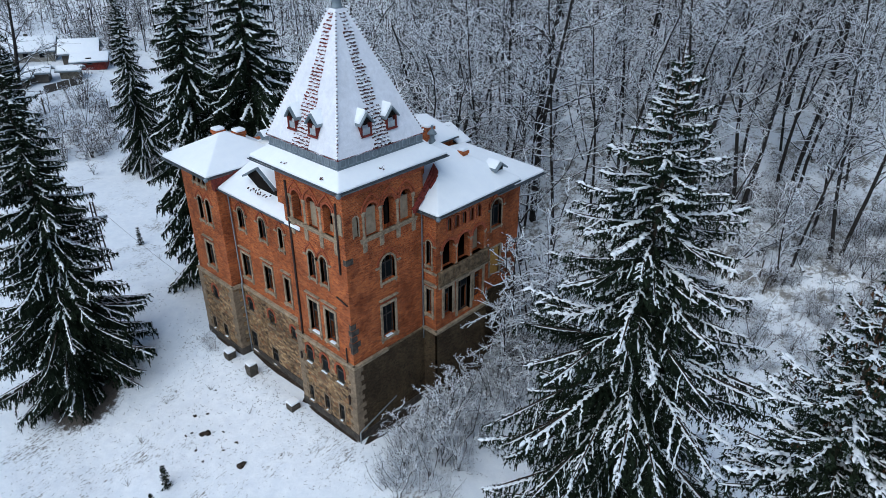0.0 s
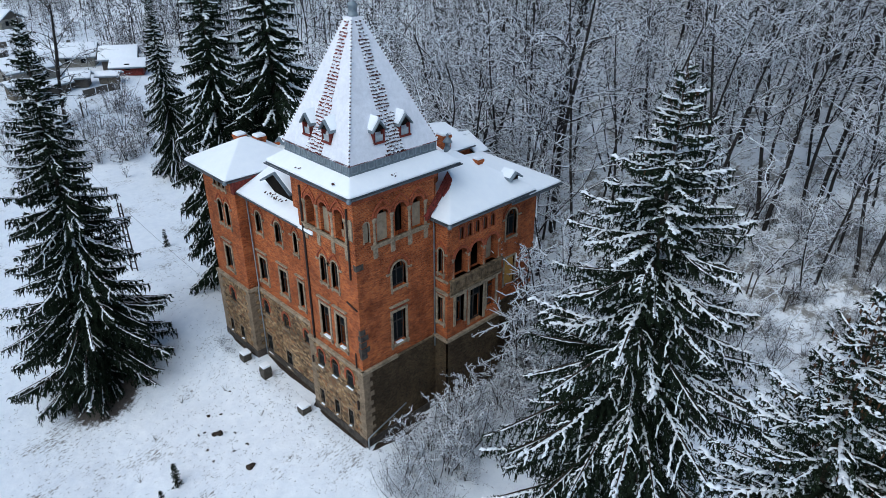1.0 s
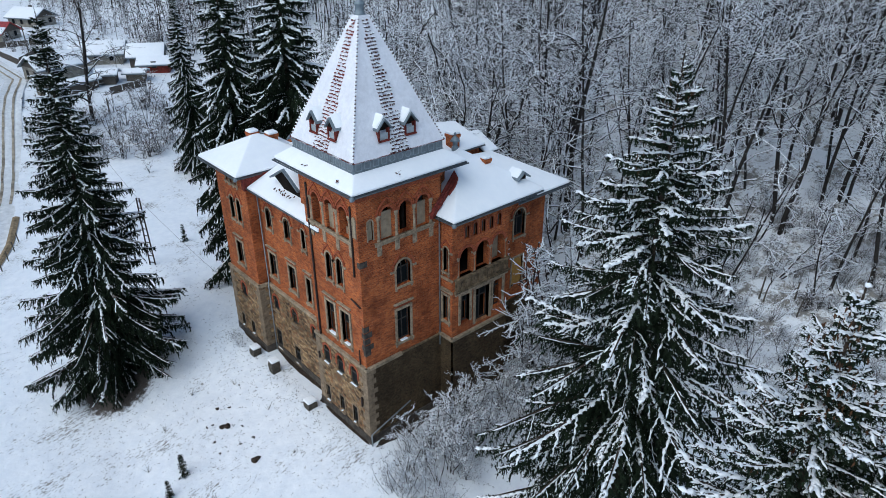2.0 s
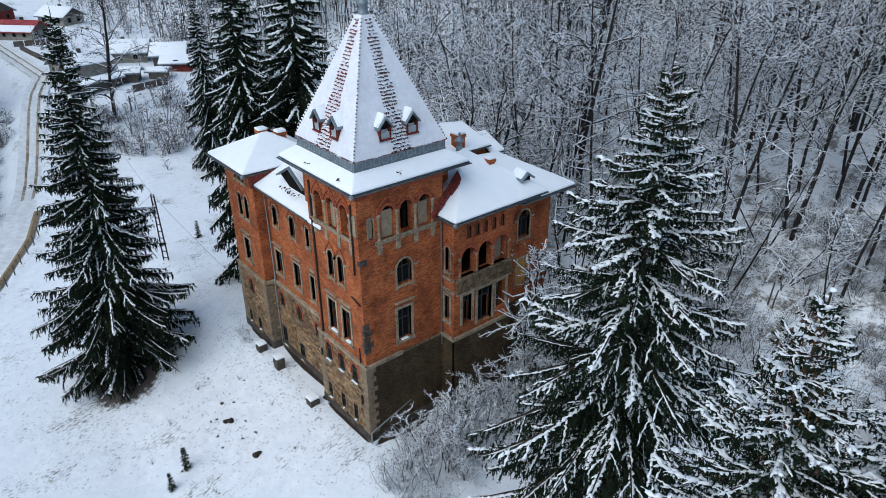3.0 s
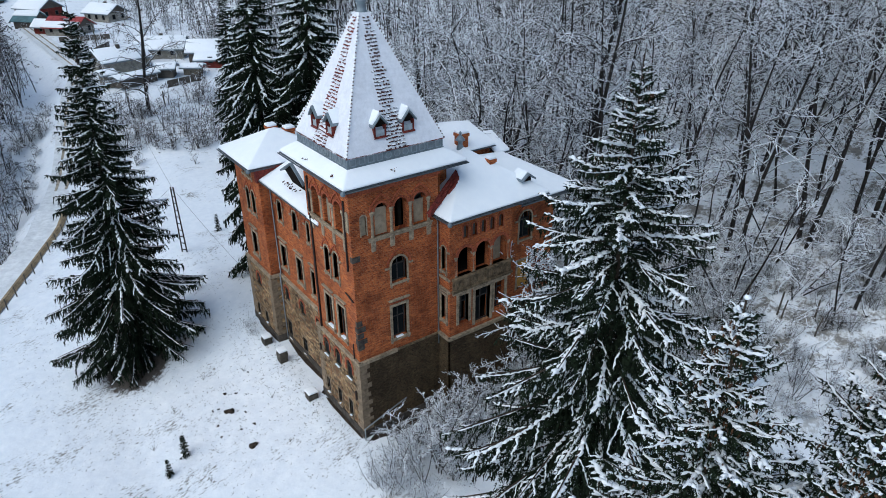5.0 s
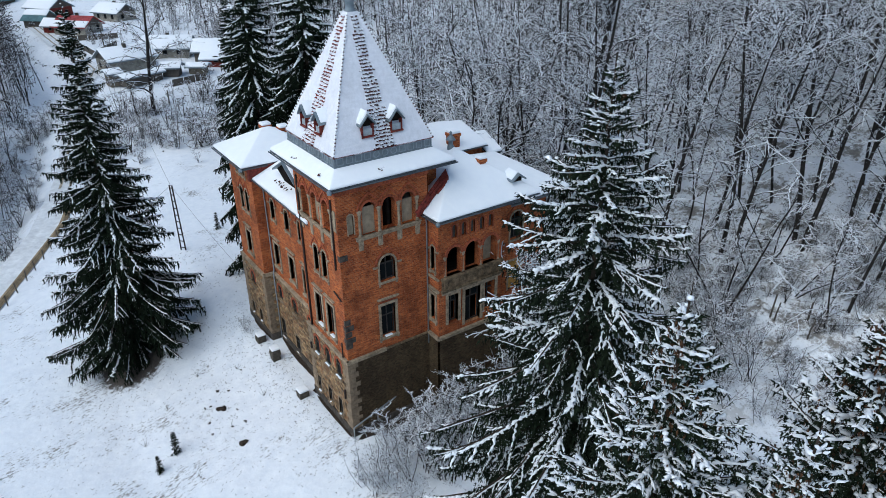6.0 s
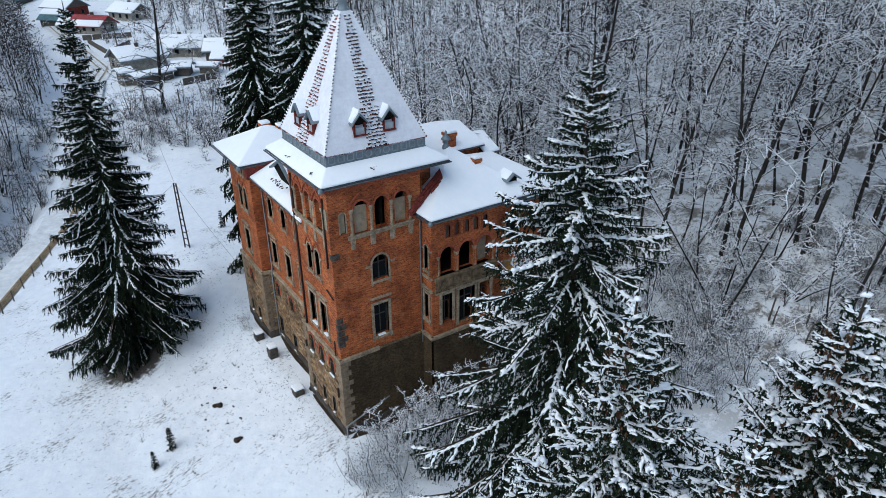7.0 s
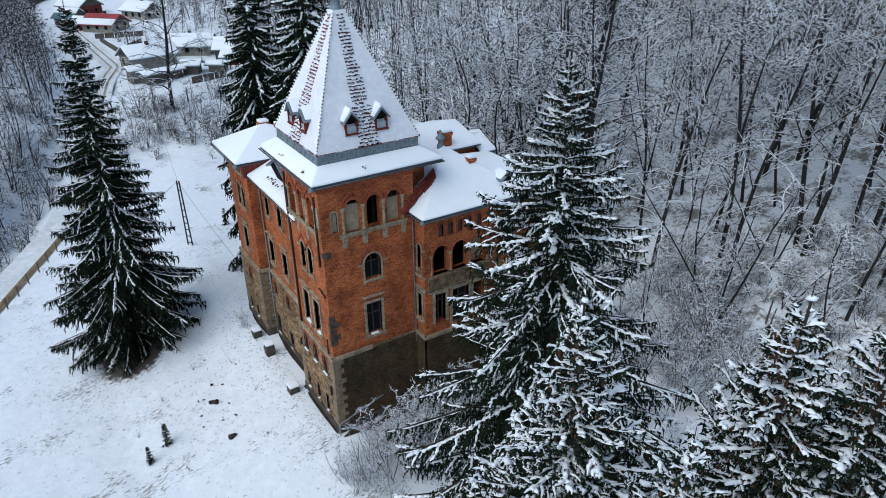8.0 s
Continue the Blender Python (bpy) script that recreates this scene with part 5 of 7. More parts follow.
        A.append(d[i] / np.maximum(ln[i], 1e-6)[:, None])
        T.append(np.full(m, t))
        W.append(np.full(m, w))
    P, A, T, W = np.concatenate(P), np.concatenate(A), np.concatenate(T), np.concatenate(W)
    side = np.cross(A, (0, 0, 1.0))
    side /= np.maximum(np.linalg.norm(side, axis=1, keepdims=True), 1e-6)
    tris = []

    def blades(p, d, length, half):
        """Slim pointed leaves of needles from p along d."""
        g = np.cross(d, rng.normal(0, 1, d.shape))
        g *= half[:, None] / np.maximum(np.linalg.norm(g, axis=1, keepdims=True), 1e-6)
        tris.append(np.concatenate([p - g, p + g, p + d * length[:, None]], axis=1))

    def unit(v):
        return v / np.maximum(np.linalg.norm(v, axis=1, keepdims=True), 1e-6)

    n = len(P)
    for sgn in (-1, 1):
        d = unit(A * rng.uniform(0.5, 1.2, n)[:, None] + side * sgn * rng.uniform(0.3, 1.0, n)[:, None] + np.array([0, 0, -1.0]) * rng.uniform(-0.05, 0.7, n)[:, None])
        blades(P, d, shoot * rng.uniform(0.8, 1.9, n), shoot * rng.uniform(0.2, 0.36, n))
    some = rng.random(n) < 0.6
    p, t, w, ax = P[some], T[some], W[some], A[some]
    m = len(p)
    length = (0.1 + fringe * rng.random(m) ** 1.3 * (1 - 0.8 * t ** 2)) * (0.5 + 0.5 * w)
    d = unit(np.array([0, 0, -1.0]) + ax * rng.uniform(-0.05, 0.35, m)[:, None] + rng.normal(0, 0.13, (m, 3)))
    blades(p, d, length, 0.28 * shoot + 0.04 * length)
    for f in (0.3, 0.65):
        q = p + d * (length * f)[:, None]
        blades(q, unit(d + rng.normal(0, 0.5, (m, 3))), np.minimum(length * 0.5, shoot * 1.6), np.full(m, shoot * 0.26))
    # broad drooping sprays close the inside
    deep = rng.random(n) < 0.22
    p, ax, t = P[deep], A[deep], T[deep]
    p = p * np.array([1, 1, 1]) - np.column_stack([p[:, 0], p[:, 1], np.zeros(len(p))]) * rng.uniform(0.05, 0.5, (len(p), 1))
    d = unit(np.array([0, 0, -1.0]) + ax * 0.5 + rng.normal(0, 0.3, p.shape))
    blades(p, d, (0.25 + 0.5 * rng.random(len(p))) * (1.05 - t), (0.05 + 0.06 * rng.random(len(p))) * (1.15 - t) * shoot / 0.12)
    # leader
    wood.append([0, 0, h * 0.94, 0, 0, h * 1.012, 0.03, 0.008])
    for k in range(7):
        lumps.append([rng.uniform(-0.06, 0.06), rng.uniform(-0.06, 0.06), h * (0.95 + 0.008 * k), rng.uniform(0.04, 0.09)])
    trunk = [(rng.uniform(-0.03, 0.03) * (i > 0), rng.uniform(-0.03, 0.03) * (i > 0), h * i / 12) for i in range(13)]
    tv, tf = tube(trunk, [h * 0.0115 * (1 - i / 12.3) + 0.012 for i in range(13)], 9, caps=False)
    wv, wf = segments_geo(wood)
    tv = np.array(tv)
    trunk_me = fast_mesh("trunk", np.concatenate([tv, wv]), np.concatenate([np.array(tf), wf + len(tv)]), SPRUCE_BARK)
    tri = np.concatenate(tris).reshape(-1, 3)
    crown_me = fast_mesh("crown", tri, np.arange(len(tri)).reshape(-1, 3), NEEDLE)
    parts, total, vs = [], 0, []
    for v, f in (rope_geo(ropes + thin, 4), segments_geo(np.concatenate(fingers), 3), lumps_geo(lumps, rng)):
        f = np.asarray(f)
        if f.shape[1] == 4:
            f = np.concatenate([f[:, [0, 1, 2]], f[:, [0, 2, 3]]])
        parts.append(f + total)
        vs.append(v)
        total += len(v)
    meshes = [trunk_me, crown_me, fast_mesh("snow_load", np.concatenate(vs), np.concatenate(parts), SNOW, True)]
    if fruit:
        cv, cf = segments_geo(fruit, 5)
        meshes.append(fast_mesh("cone_mass", cv, cf, CONE))
    return meshes


def spruce(x, y, top, meshes, h, label, turn=0.0, lean=0.0, wide=1.0):
    z = ground_z(x, y) - 0.15
    k = (top - z) / h
    ob = thing("spruce", label, "spruce tree", "spruces round the villa", (x, y, z))
    ob.scale = (k * wide, k * wide, k)
    ob.rotation_euler = (-radians(lean), 0, turn)
    for name, me in zip(("trunk", "crown", "snow_load", "cone_mass"), meshes):
        piece = new(name, me)
        piece.parent = ob
        if name == "cone_mass":
            tagged(piece, "clusters of hanging brown cones", kind="stuff")
    return ob


heavy = spruce_parts(11, 28, 6.3, 3.0, 0.5, 0.64, 30, 36, 4, 0.6, 0.068, 1.0, 0.26, 0.17, 0.11, 0.85, 3, 0.2)
slim = spruce_parts(12, 27, 4.9, 19.5, 0.45, 0.5, 24, 38, 0, 0.3, 0.06, 1.0, 0.34, 0.15, 0.085, 1.1, 6, 0.14)
slim_b = spruce_parts(13, 27, 4.9, 19.5, 0.45, 0.5, 24, 38, 0, 0.3, 0.066, 1.0, 0.34, 0.15, 0.085, 1.1, 10, 0.14)
weeping = spruce_parts(14, 29, 6.0, 0.0, 0.78, 0.6, 26, 30, 0, 0.85, 0.064, 0.95, 0.14, 0.2, 0.16, 0.7, 0, 0.15, 0.8, 1.3)
tall = spruce_parts(15, 33, 6.6, 0.0, 0.7, 0.66, 34, 30, 18, 1.0, 0.1, 1.0, 0.1, 0.26, 0.24, 0.5, 0, 0.3, 0.5, 1.7)
HEAVY = "tall broad spruce with dark needles and thick ropes of snow"
SLIM = "spruce top heavily loaded with clumps of snow"
BEHIND = "very tall dark spruce behind the villa, snow on its boughs"
spruce(16.6, 3.0, 27.4, heavy, 28, HEAVY, 0.4)
spruce(25.56, -4.57, 25.2, slim, 27, SLIM, 1.0)
spruce(28.35, -2.13, 25.8, slim_b, 27, "spruce top with hanging brown cones and thick cushions of snow", 2.0)
spruce(28.5, -4.9, 24.1, slim, 27, SLIM, 3.7)
spruce(29.5, -1.2, 25.7, slim, 27, SLIM, 4.4)
spruce(-22.1, -9.3, 26.0, weeping, 29, "tall drooping spruce with hanging dark twigs and thin snow lines", 0.0, 1.8)
spruce(-25.7, 5.4, 31.5, tall, 33, BEHIND, 0.5, 0.0, 0.8)
spruce(-22.3, 9.0, 32.5, tall, 33, BEHIND, 2.6, 0.0, 0.95)
spruce(-62.0, 15.5, 22.5, tall, 33, "smaller dark spruce behind the villa, snow on its boughs", 4.1, 0.0, 0.7)

# ---- bare snowy trees ----
def grow(rng, p, d, length, r, bend, n, rise=0.05, taper=0.72):
    """A crooked limb: points and radii."""
    pts, rad = [np.array(p, dtype=float)], [r]
    d = np.array(d, dtype=float)
    for i in range(n):
        d = d + rng.normal(0, bend, 3) + np.array([0, 0, rise])
        d /= np.linalg.norm(d)
        pts.append(pts[-1] + d * length / n)
        rad.append(r * (1 - taper * (i + 1) / n))
    return pts, rad


def bare_tree_geo(seed, h, spread=0.34, lean=(0, 0), limbs=15, low=0.3, subs=5, sprays=5, forks=2, stems=1, thick=1.0, white=1.0, girth=0.0105, twig=1.0, crook=0.06, wander=0.2, stout=0.42, steep=0.0):
    """Arrays of a leafless tree: wood and lying snow as rows for segments_geo, dark twigs and snowy twigs as triangles."""
    rng = np.random.default_rng(seed)
    wood, cover, starts = [], [], []

    def lay_wood(pts, rad, snow=True):
        for a, b, r0, r1 in zip(pts, pts[1:], rad, rad[1:]):
            wood.append([*a, *b, r0, r1])
            flat = np.linalg.norm((b - a)[:2]) / max(1e-6, np.linalg.norm(b - a))
            if snow and rng.random() < 0.25 + 0.8 * flat:
                lift = np.array([0, 0, 1.0])
                cover.append([*(a + lift * r0 * 0.75), *(b + lift * r1 * 0.75), (r0 * 0.62 + 0.02) * white, (r1 * 0.62 + 0.02) * white])

    for st in range(stems):
        many = stems > 1
        d = np.array([lean[0] + rng.normal(0, 0.05 + 0.2 * many), lean[1] + rng.normal(0, 0.05 + 0.2 * many), 1.0])
        hh = h * rng.uniform(0.7, 1.0) if many else h
        base = (rng.uniform(-0.35, 0.35) * many, rng.uniform(-0.35, 0.35) * many, -0.3)
        leaders = [grow(rng, base, d / np.linalg.norm(d), hh, hh * girth, crook, 5 if many else 10)]
        if not many and rng.random() < 0.75:
            # the trunk forks
            i = int(rng.integers(3, 6))
            tp, tr = leaders[0]
            az = rng.uniform(0, 6.28)
            f = np.array([math.cos(az) * 0.27, math.sin(az) * 0.27, 1.0])
            leaders.append(grow(rng, tp[i], f / np.linalg.norm(f), hh * (0.95 - i / 10), tr[i] * 0.75, crook, 10 - i))
        for lead, (tp, tr) in enumerate(leaders):
            lay_wood(tp, tr, False)
            top = len(tp) - 1
            k_all = max(2, (limbs // stems if stems > 1 else limbs) // (1 if lead == 0 else 2))
            lo = low if lead == 0 else 0.25
            for k in range(k_all):
                t = lo + (0.98 - lo) * (k + rng.random()) / k_all
                i = min(top - 1, int(t * top))
                f = t * top - i
                p = tp[i] * (1 - f) + tp[i + 1] * f
                az = rng.uniform(0, 2 * math.pi)
                dd = np.array([math.cos(az), math.sin(az), rng.uniform(0.15, 0.95) + 0.35 * t + steep])
                ln = hh * spread * (1.1 - 0.7 * t) * rng.uniform(0.55, 1.2)
                nl = 5 if stems < 4 else 3
                lp, lr = grow(rng, p, dd / np.linalg.norm(dd), ln, tr[i] * stout, wander, nl, -0.05, 0.85)
                lay_wood(lp, lr)
                for j in range(subs):
                    u = (0.15 + 0.83 * (j + rng.random()) / subs) * nl
                    q = min(nl - 1, int(u))
                    pp = lp[q] + (lp[q + 1] - lp[q]) * (u - q)
                    ax = (lp[q + 1] - lp[q]) / np.linalg.norm(lp[q + 1] - lp[q])
                    sd = np.cross(ax, (0, 0, 1.0)) * (1 if j % 2 else -1)
                    d2 = ax * 0.75 + sd * rng.uniform(0.4, 0.9) + rng.normal(0, 0.2, 3)
                    sp, sr = grow(rng, pp, d2 / np.linalg.norm(d2), ln * rng.uniform(0.25, 0.5), lr[q] * 0.5 + 0.009, wander + 0.05, 2, -0.02, 0.8)
                    lay_wood(sp, sr)
                    starts.append(sp)
                starts.append(lp)
                starts.append(lp[nl // 2:])
    seg = np.array([[*a, *b] for pts in starts for a, b in zip(pts, pts[1:])])
    seg = np.repeat(seg, sprays, axis=0)
    n = len(seg)
    ax = seg[:, 3:] - seg[:, :3]
    p = seg[:, :3] + ax * rng.uniform(0.05, 1.0, (n, 1))
    ax /= np.maximum(np.linalg.norm(ax, axis=1, keepdims=True), 1e-6)
    sd = np.cross(ax, (0, 0, 1.0))
    sd /= np.maximum(np.linalg.norm(sd, axis=1, keepdims=True), 1e-6)
    d = ax * rng.uniform(0.4, 1.1, (n, 1)) + sd * (rng.choice([-1, 1], (n, 1)) * rng.uniform(0.2, 1.0, (n, 1))) + rng.normal(0, 0.22, (n, 3)) + np.array([0, 0, 0.08])
    d /= np.linalg.norm(d, axis=1, keepdims=True)
    ln = rng.uniform(0.22, 0.62, n) * (0.5 + h / 30) * twig
    rows = [(p, d, ln, np.full(n, 1.0))]
    for _ in range(forks):
        m = p + d * (ln * rng.uniform(0.15, 0.75, n))[:, None]
        e = d + rng.normal(0, 0.5, (n, 3)) * np.array([1, 1, 0.6])
        e /= np.linalg.norm(e, axis=1, keepdims=True)
        rows.append((m, e, ln * rng.uniform(0.35, 0.75, n), np.full(n, 0.8)))
    p, d, ln, w = (np.concatenate([r[i] for r in rows]) for i in range(4))
    tip = p + d * ln[:, None] - np.array([0, 0, 0.12]) * ln[:, None]
    g = np.cross(d, (0, 0, 1.0))
    g /= np.maximum(np.linalg.norm(g, axis=1, keepdims=True), 1e-6)
    half = (rng.uniform(0.010, 0.022, len(p)) * thick * w)[:, None]
    v = np.array([0, 0, 1.6]) * half + g * half * 0.6
    kink = np.cross(d, rng.normal(0, 1, (len(p), 3))) * ln[:, None] * 0.13
    dark = np.concatenate([p - v, p + (tip - p) * 0.5 + kink, tip], axis=1)[::2]
    lie = rng.random(len(p)) < 0.9 * min(1.0, white)
    # snow lies on the twigs in short uneven clumps
    up = np.array([0, 0, 1.0]) * half * 1.1
    near = rng.uniform(-0.05, 0.45, (len(p), 1))
    far = near + rng.uniform(0.28, 0.5, (len(p), 1))
    swell = g * half * rng.choice([-1, 1], (len(p), 1)) * rng.uniform(2.0, 3.8, (len(p), 1))
    a, b = p + (tip - p) * near + kink * 0.5, p + (tip - p) * far + kink * 0.5
    snow = np.concatenate([a - swell * 0.3 + up, b - swell * 0.2 + up, (a + b) / 2 + swell + up * 1.4], axis=1)[lie]
    return wood, cover, dark, snow


def bare_tree_parts(seed, h, **form):
    dress = form.pop("dress", None)
    sides = form.pop("sides", 4)
    wood, cover, dark, snow = bare_tree_geo(seed, h, **form)
    wv, wf = segments_geo(wood, sides)
    cv, cf = segments_geo(cover, 3)
    cf = np.concatenate([cf[:, [0, 1, 2]], cf[:, [0, 2, 3]]])
    sv = np.concatenate([cv, snow.reshape(-1, 3)])
    sf = np.concatenate([cf, len(cv) + np.arange(len(snow) * 3).reshape(-1, 3)])
    dk = dark.reshape(-1, 3)
    return fast_mesh("trunk", wv, wf, BARK), fast_mesh("crown", dk, np.arange(len(dk)).reshape(-1, 3), dress or TWIG_BARE), fast_mesh("snow_load", sv, sf, SNOW_TWIG)


def plant(name, x, y, meshes, label, category, group, turn, k, lean=(0.0, 0.0)):
    ob = thing(name, label, category, group, (x, y, ground_z(x, y) - 0.1))
    ob.scale = (k, k, k)
    ob.rotation_euler = (lean[0], lean[1], turn)
    for piece, me in zip(("trunk", "crown", "snow_load"), meshes):
        o = new(piece, me)
        o.parent = ob
        if name == "shrub":
            tagged(o, kind="stuff")
    return ob


TALL_TREES = [bare_tree_parts(100 + i, 17 + 1.3 * (i % 4), spread=0.34 + 0.03 * (i % 3), limbs=14 + i % 4, low=0.24 + 0.05 * (i % 3), subs=5, sprays=3, forks=2, thick=0.75, girth=0.0078, twig=0.7, sides=3, crook=0.045, wander=0.3, stout=0.46, steep=0.2) for i in range(8)]
SLOPE_TREES = [bare_tree_parts(150 + i, 18 + i, spread=0.38, limbs=18, low=0.32, subs=7, sprays=4, forks=2, thick=0.75, girth=0.0105, twig=0.72, crook=0.045, wander=0.24, stout=0.36, steep=0.55) for i in range(4)]
SMALL_TREES = [bare_tree_parts(200 + i, 8 + i, spread=0.42, limbs=15, low=0.18, subs=3, sprays=3, forks=2, thick=0.8, stems=1 + i % 3, twig=0.75, girth=0.0095, sides=3, wander=0.27) for i in range(4)]
SHRUBS = [bare_tree_parts(300 + i, 3.0 + 0.4 * i, spread=0.52, limbs=20, low=0.15, subs=3, sprays=4, forks=2, stems=5, thick=0.9, girth=0.009, sides=3, twig=0.5, white=0.5, crook=0.15, wander=0.42, stout=0.5) for i in range(4)]
BRUSH = [bare_tree_parts(310 + i, 3.0 + 0.5 * i, spread=0.45, limbs=12, low=0.2, subs=2, sprays=3, forks=1, stems=6, thick=0.9, girth=0.006, sides=3, twig=0.65, white=0.6, crook=0.12, wander=0.38, dress=TWIG_BROWN) for i in range(3)]
THICKET = [tuple(np.asarray(a) for a in bare_tree_geo(320 + i, 3.4 + 0.5 * i, spread=0.5, limbs=10, low=0.05, subs=2, sprays=4, forks=1, stems=6, thick=1.7, white=0.6, twig=1.1)) for i in range(5)]


def brush_mass(label, spots, dress):
    """Brush beyond counting, as one mass: spots of x, y and size."""
    rnd = random.Random(len(spots))
    wood, dark, white = [], [], []
    for x, y, k in spots:
        rows, snow, dk, wt = THICKET[rnd.randrange(5)]
        a = rnd.uniform(0, 6.283)
        m = np.array([[math.cos(a), -math.sin(a), 0], [math.sin(a), math.cos(a), 0], [0, 0, 1.0]]).T * k
        at = np.array([x, y, ground_z(x, y) - 0.1])
        rows = rows[rows[:, 6] > 0.011]
        wood.append(np.column_stack([rows[:, :3] @ m + at, rows[:, 3:6] @ m + at, rows[:, 6:] * k]))
        dark.append(dk.reshape(-1, 3) @ m + at)
        white.append(wt.reshape(-1, 3) @ m + at)
    ob = thing("brush", label, "brush", kind="stuff")
    wv, wf = segments_geo(np.concatenate(wood))
    new("brush_stem_mass", fast_mesh("brush_stem_mass", wv, wf, BARK)).parent = ob
    for name, tri, mat in (("brush_twig_mass", dark, dress), ("brush_snow_mass", white, SNOW_TWIG)):
        v = np.concatenate(tri)
        new(name, fast_mesh(name, v, np.arange(len(v)).reshape(-1, 3), mat)).parent = ob


fr = random.Random(5)


def woods(x, y):
    """How thickly the wood stands at a place, from 0 to 1."""
    if y > road_y(x):
        edge = 17 + 5 * step(0, 20, x) + 18 * step(-28, -60, x)
        return step(edge - 2, edge + 5, y)
    return step(-44, -56, x) * step(8, 12, road_y(x) - y)


def in_view(x, y, lo=-4, hi=90):
    return lo < math.degrees(math.atan2(y + 16, -(x - 30))) < hi


spots = []
tries = 0
while len(spots) < 190 and tries < 40000:
    tries += 1
    x, y = (fr.uniform(-60, 30), fr.uniform(14, 78)) if fr.random() < 0.5 else (fr.uniform(-12, 24), fr.uniform(20, 60))
    d = math.hypot(x - 30, y + 16)
    if d > 92 or fr.random() > woods(x, y) or (x > 14 and y < 25) or not in_view(x, y):
        continue
    if x > -3 and y < 47 and fr.random() < 0.8:
        continue
    if any((x - a) ** 2 + (y - b) ** 2 < 2.3 ** 2 for a, b in spots):
        continue
    spots.append((x, y))
for x, y in spots:
    if fr.random() < 0.6:
        plant("bare_tree", x, y, TALL_TREES[fr.randrange(8)], "leafless hillside tree with frosted snowy twigs", "bare tree", "trees of the hillside wood", fr.uniform(0, 6.3), fr.uniform(0.75, 1.15), (fr.uniform(-0.04, 0.04), fr.uniform(-0.08, 0.02)))
    else:
        plant("bare_tree", x, y, SMALL_TREES[fr.randrange(4)], "young leafless tree with snowy twigs", "bare tree", "trees of the hillside wood", fr.uniform(0, 6.3), fr.uniform(0.8, 1.3))
for x, y, i, k in ((6.0, 30.0, 1, 1.05), (7.2, 29.6, 4, 1.0), (9.6, 33.7, 6, 1.1), (10.6, 33.0, 2, 0.95), (12.6, 38.0, 3, 1.1), (16.1, 29.6, 5, 0.62), (18.0, 31.5, 6, 0.95), (18.6, 32.1, 3, 0.85), (2.6, 26.5, 7, 0.9), (-1.5, 34.2, 0, 0.85), (-2.9, 34.6, 3, 0.75), (2.7, 39.0, 5, 0.9), (2.1, 40.6, 1, 0.8), (3.8, 41.7, 2, 0.9), (13.3, 37.4, 4, 0.75), (8.5, 45.9, 7, 1.0)):
    plant("bare_tree", x, y, SLOPE_TREES[i % 4], "tall dark leafless trunk on the snowy slope", "bare tree", "trees of the hillside wood", 2.1 * i, k, (0.02 * (i % 3), 0.0))
for x, y, i, k in ((2.5, 11.3, 1, 1.4), (3.3, 12.3, 0, 1.5), (4.4, 14.8, 2, 1.3), (2.6, 16.4, 3, 1.25), (5.4, 9.6, 1, 0.8), (3.6, 11.0, 0, 1.0), (6.2, 12.6, 3, 0.95)):
    plant("bare_tree", x, y, SMALL_TREES[i], "young leafless tree beside the villa, snow on its twigs", "bare tree", "young trees by the villa", 1.3 * i, k)
# old crooked trees close behind the villa
GNARLED = [bare_tree_parts(400 + i, 21, spread=0.42, limbs=15, low=0.26, subs=10, sprays=5, forks=2, thick=0.95, girth=0.0115, twig=0.55, white=0.9, crook=0.2, wander=0.45, stout=0.62, sides=4) for i in range(3)]
for x, y, i, k, turn in ((-6.9, 19.6, 0, 1.02, 0.4), (-11.6, 20.0, 1, 0.95, 2.0), (-16.6, 20.6, 2, 0.98, 3.9), (-9.6, 23.6, 2, 0.92, 1.2), (-20.5, 23.5, 0, 0.98, 4.4), (-14.5, 25.0, 1, 0.9, 5.3), (-25.0, 27.0, 2, 1.0, 0.3), (-2.6, 20.6, 1, 0.66, 3.1)):
    plant("bare_tree", x, y, GNARLED[i], "old crooked leafless tree behind the villa, snow on its limbs", "bare tree", "old trees behind the villa", turn, k)
plant("bare_tree", -4.9, 25.6, bare_tree_parts(441, 25, spread=0.36, limbs=17, low=0.3, subs=7, sprays=4, forks=2, thick=1.2, girth=0.0135, twig=0.9, wander=0.24), "tall leafless tree with long level limbs under snow", "bare tree", "old trees behind the villa", 0.8, 1.0)
for x, y, i, turn in ((-11.2, 29.2, 3, 0.5), (-15.0, 31.7, 6, 2.2)):
    plant("bare_tree", x, y, TALL_TREES[i], "tall dark leafless trunk on the snowy slope", "bare tree", "trees of the hillside wood", turn, 1.1)
# the tall bare tree by the treeline
plant("bare_tree", -87.8, 9.2, bare_tree_parts(77, 20, spread=0.5, limbs=26, low=0.16, subs=6, sprays=3, forks=1, dress=TWIG_BROWN, thick=1.6, white=0.5, girth=0.02), "tall leafless tree at the edge of the meadow, little snow", "bare tree", "", 1.0, 1.0)

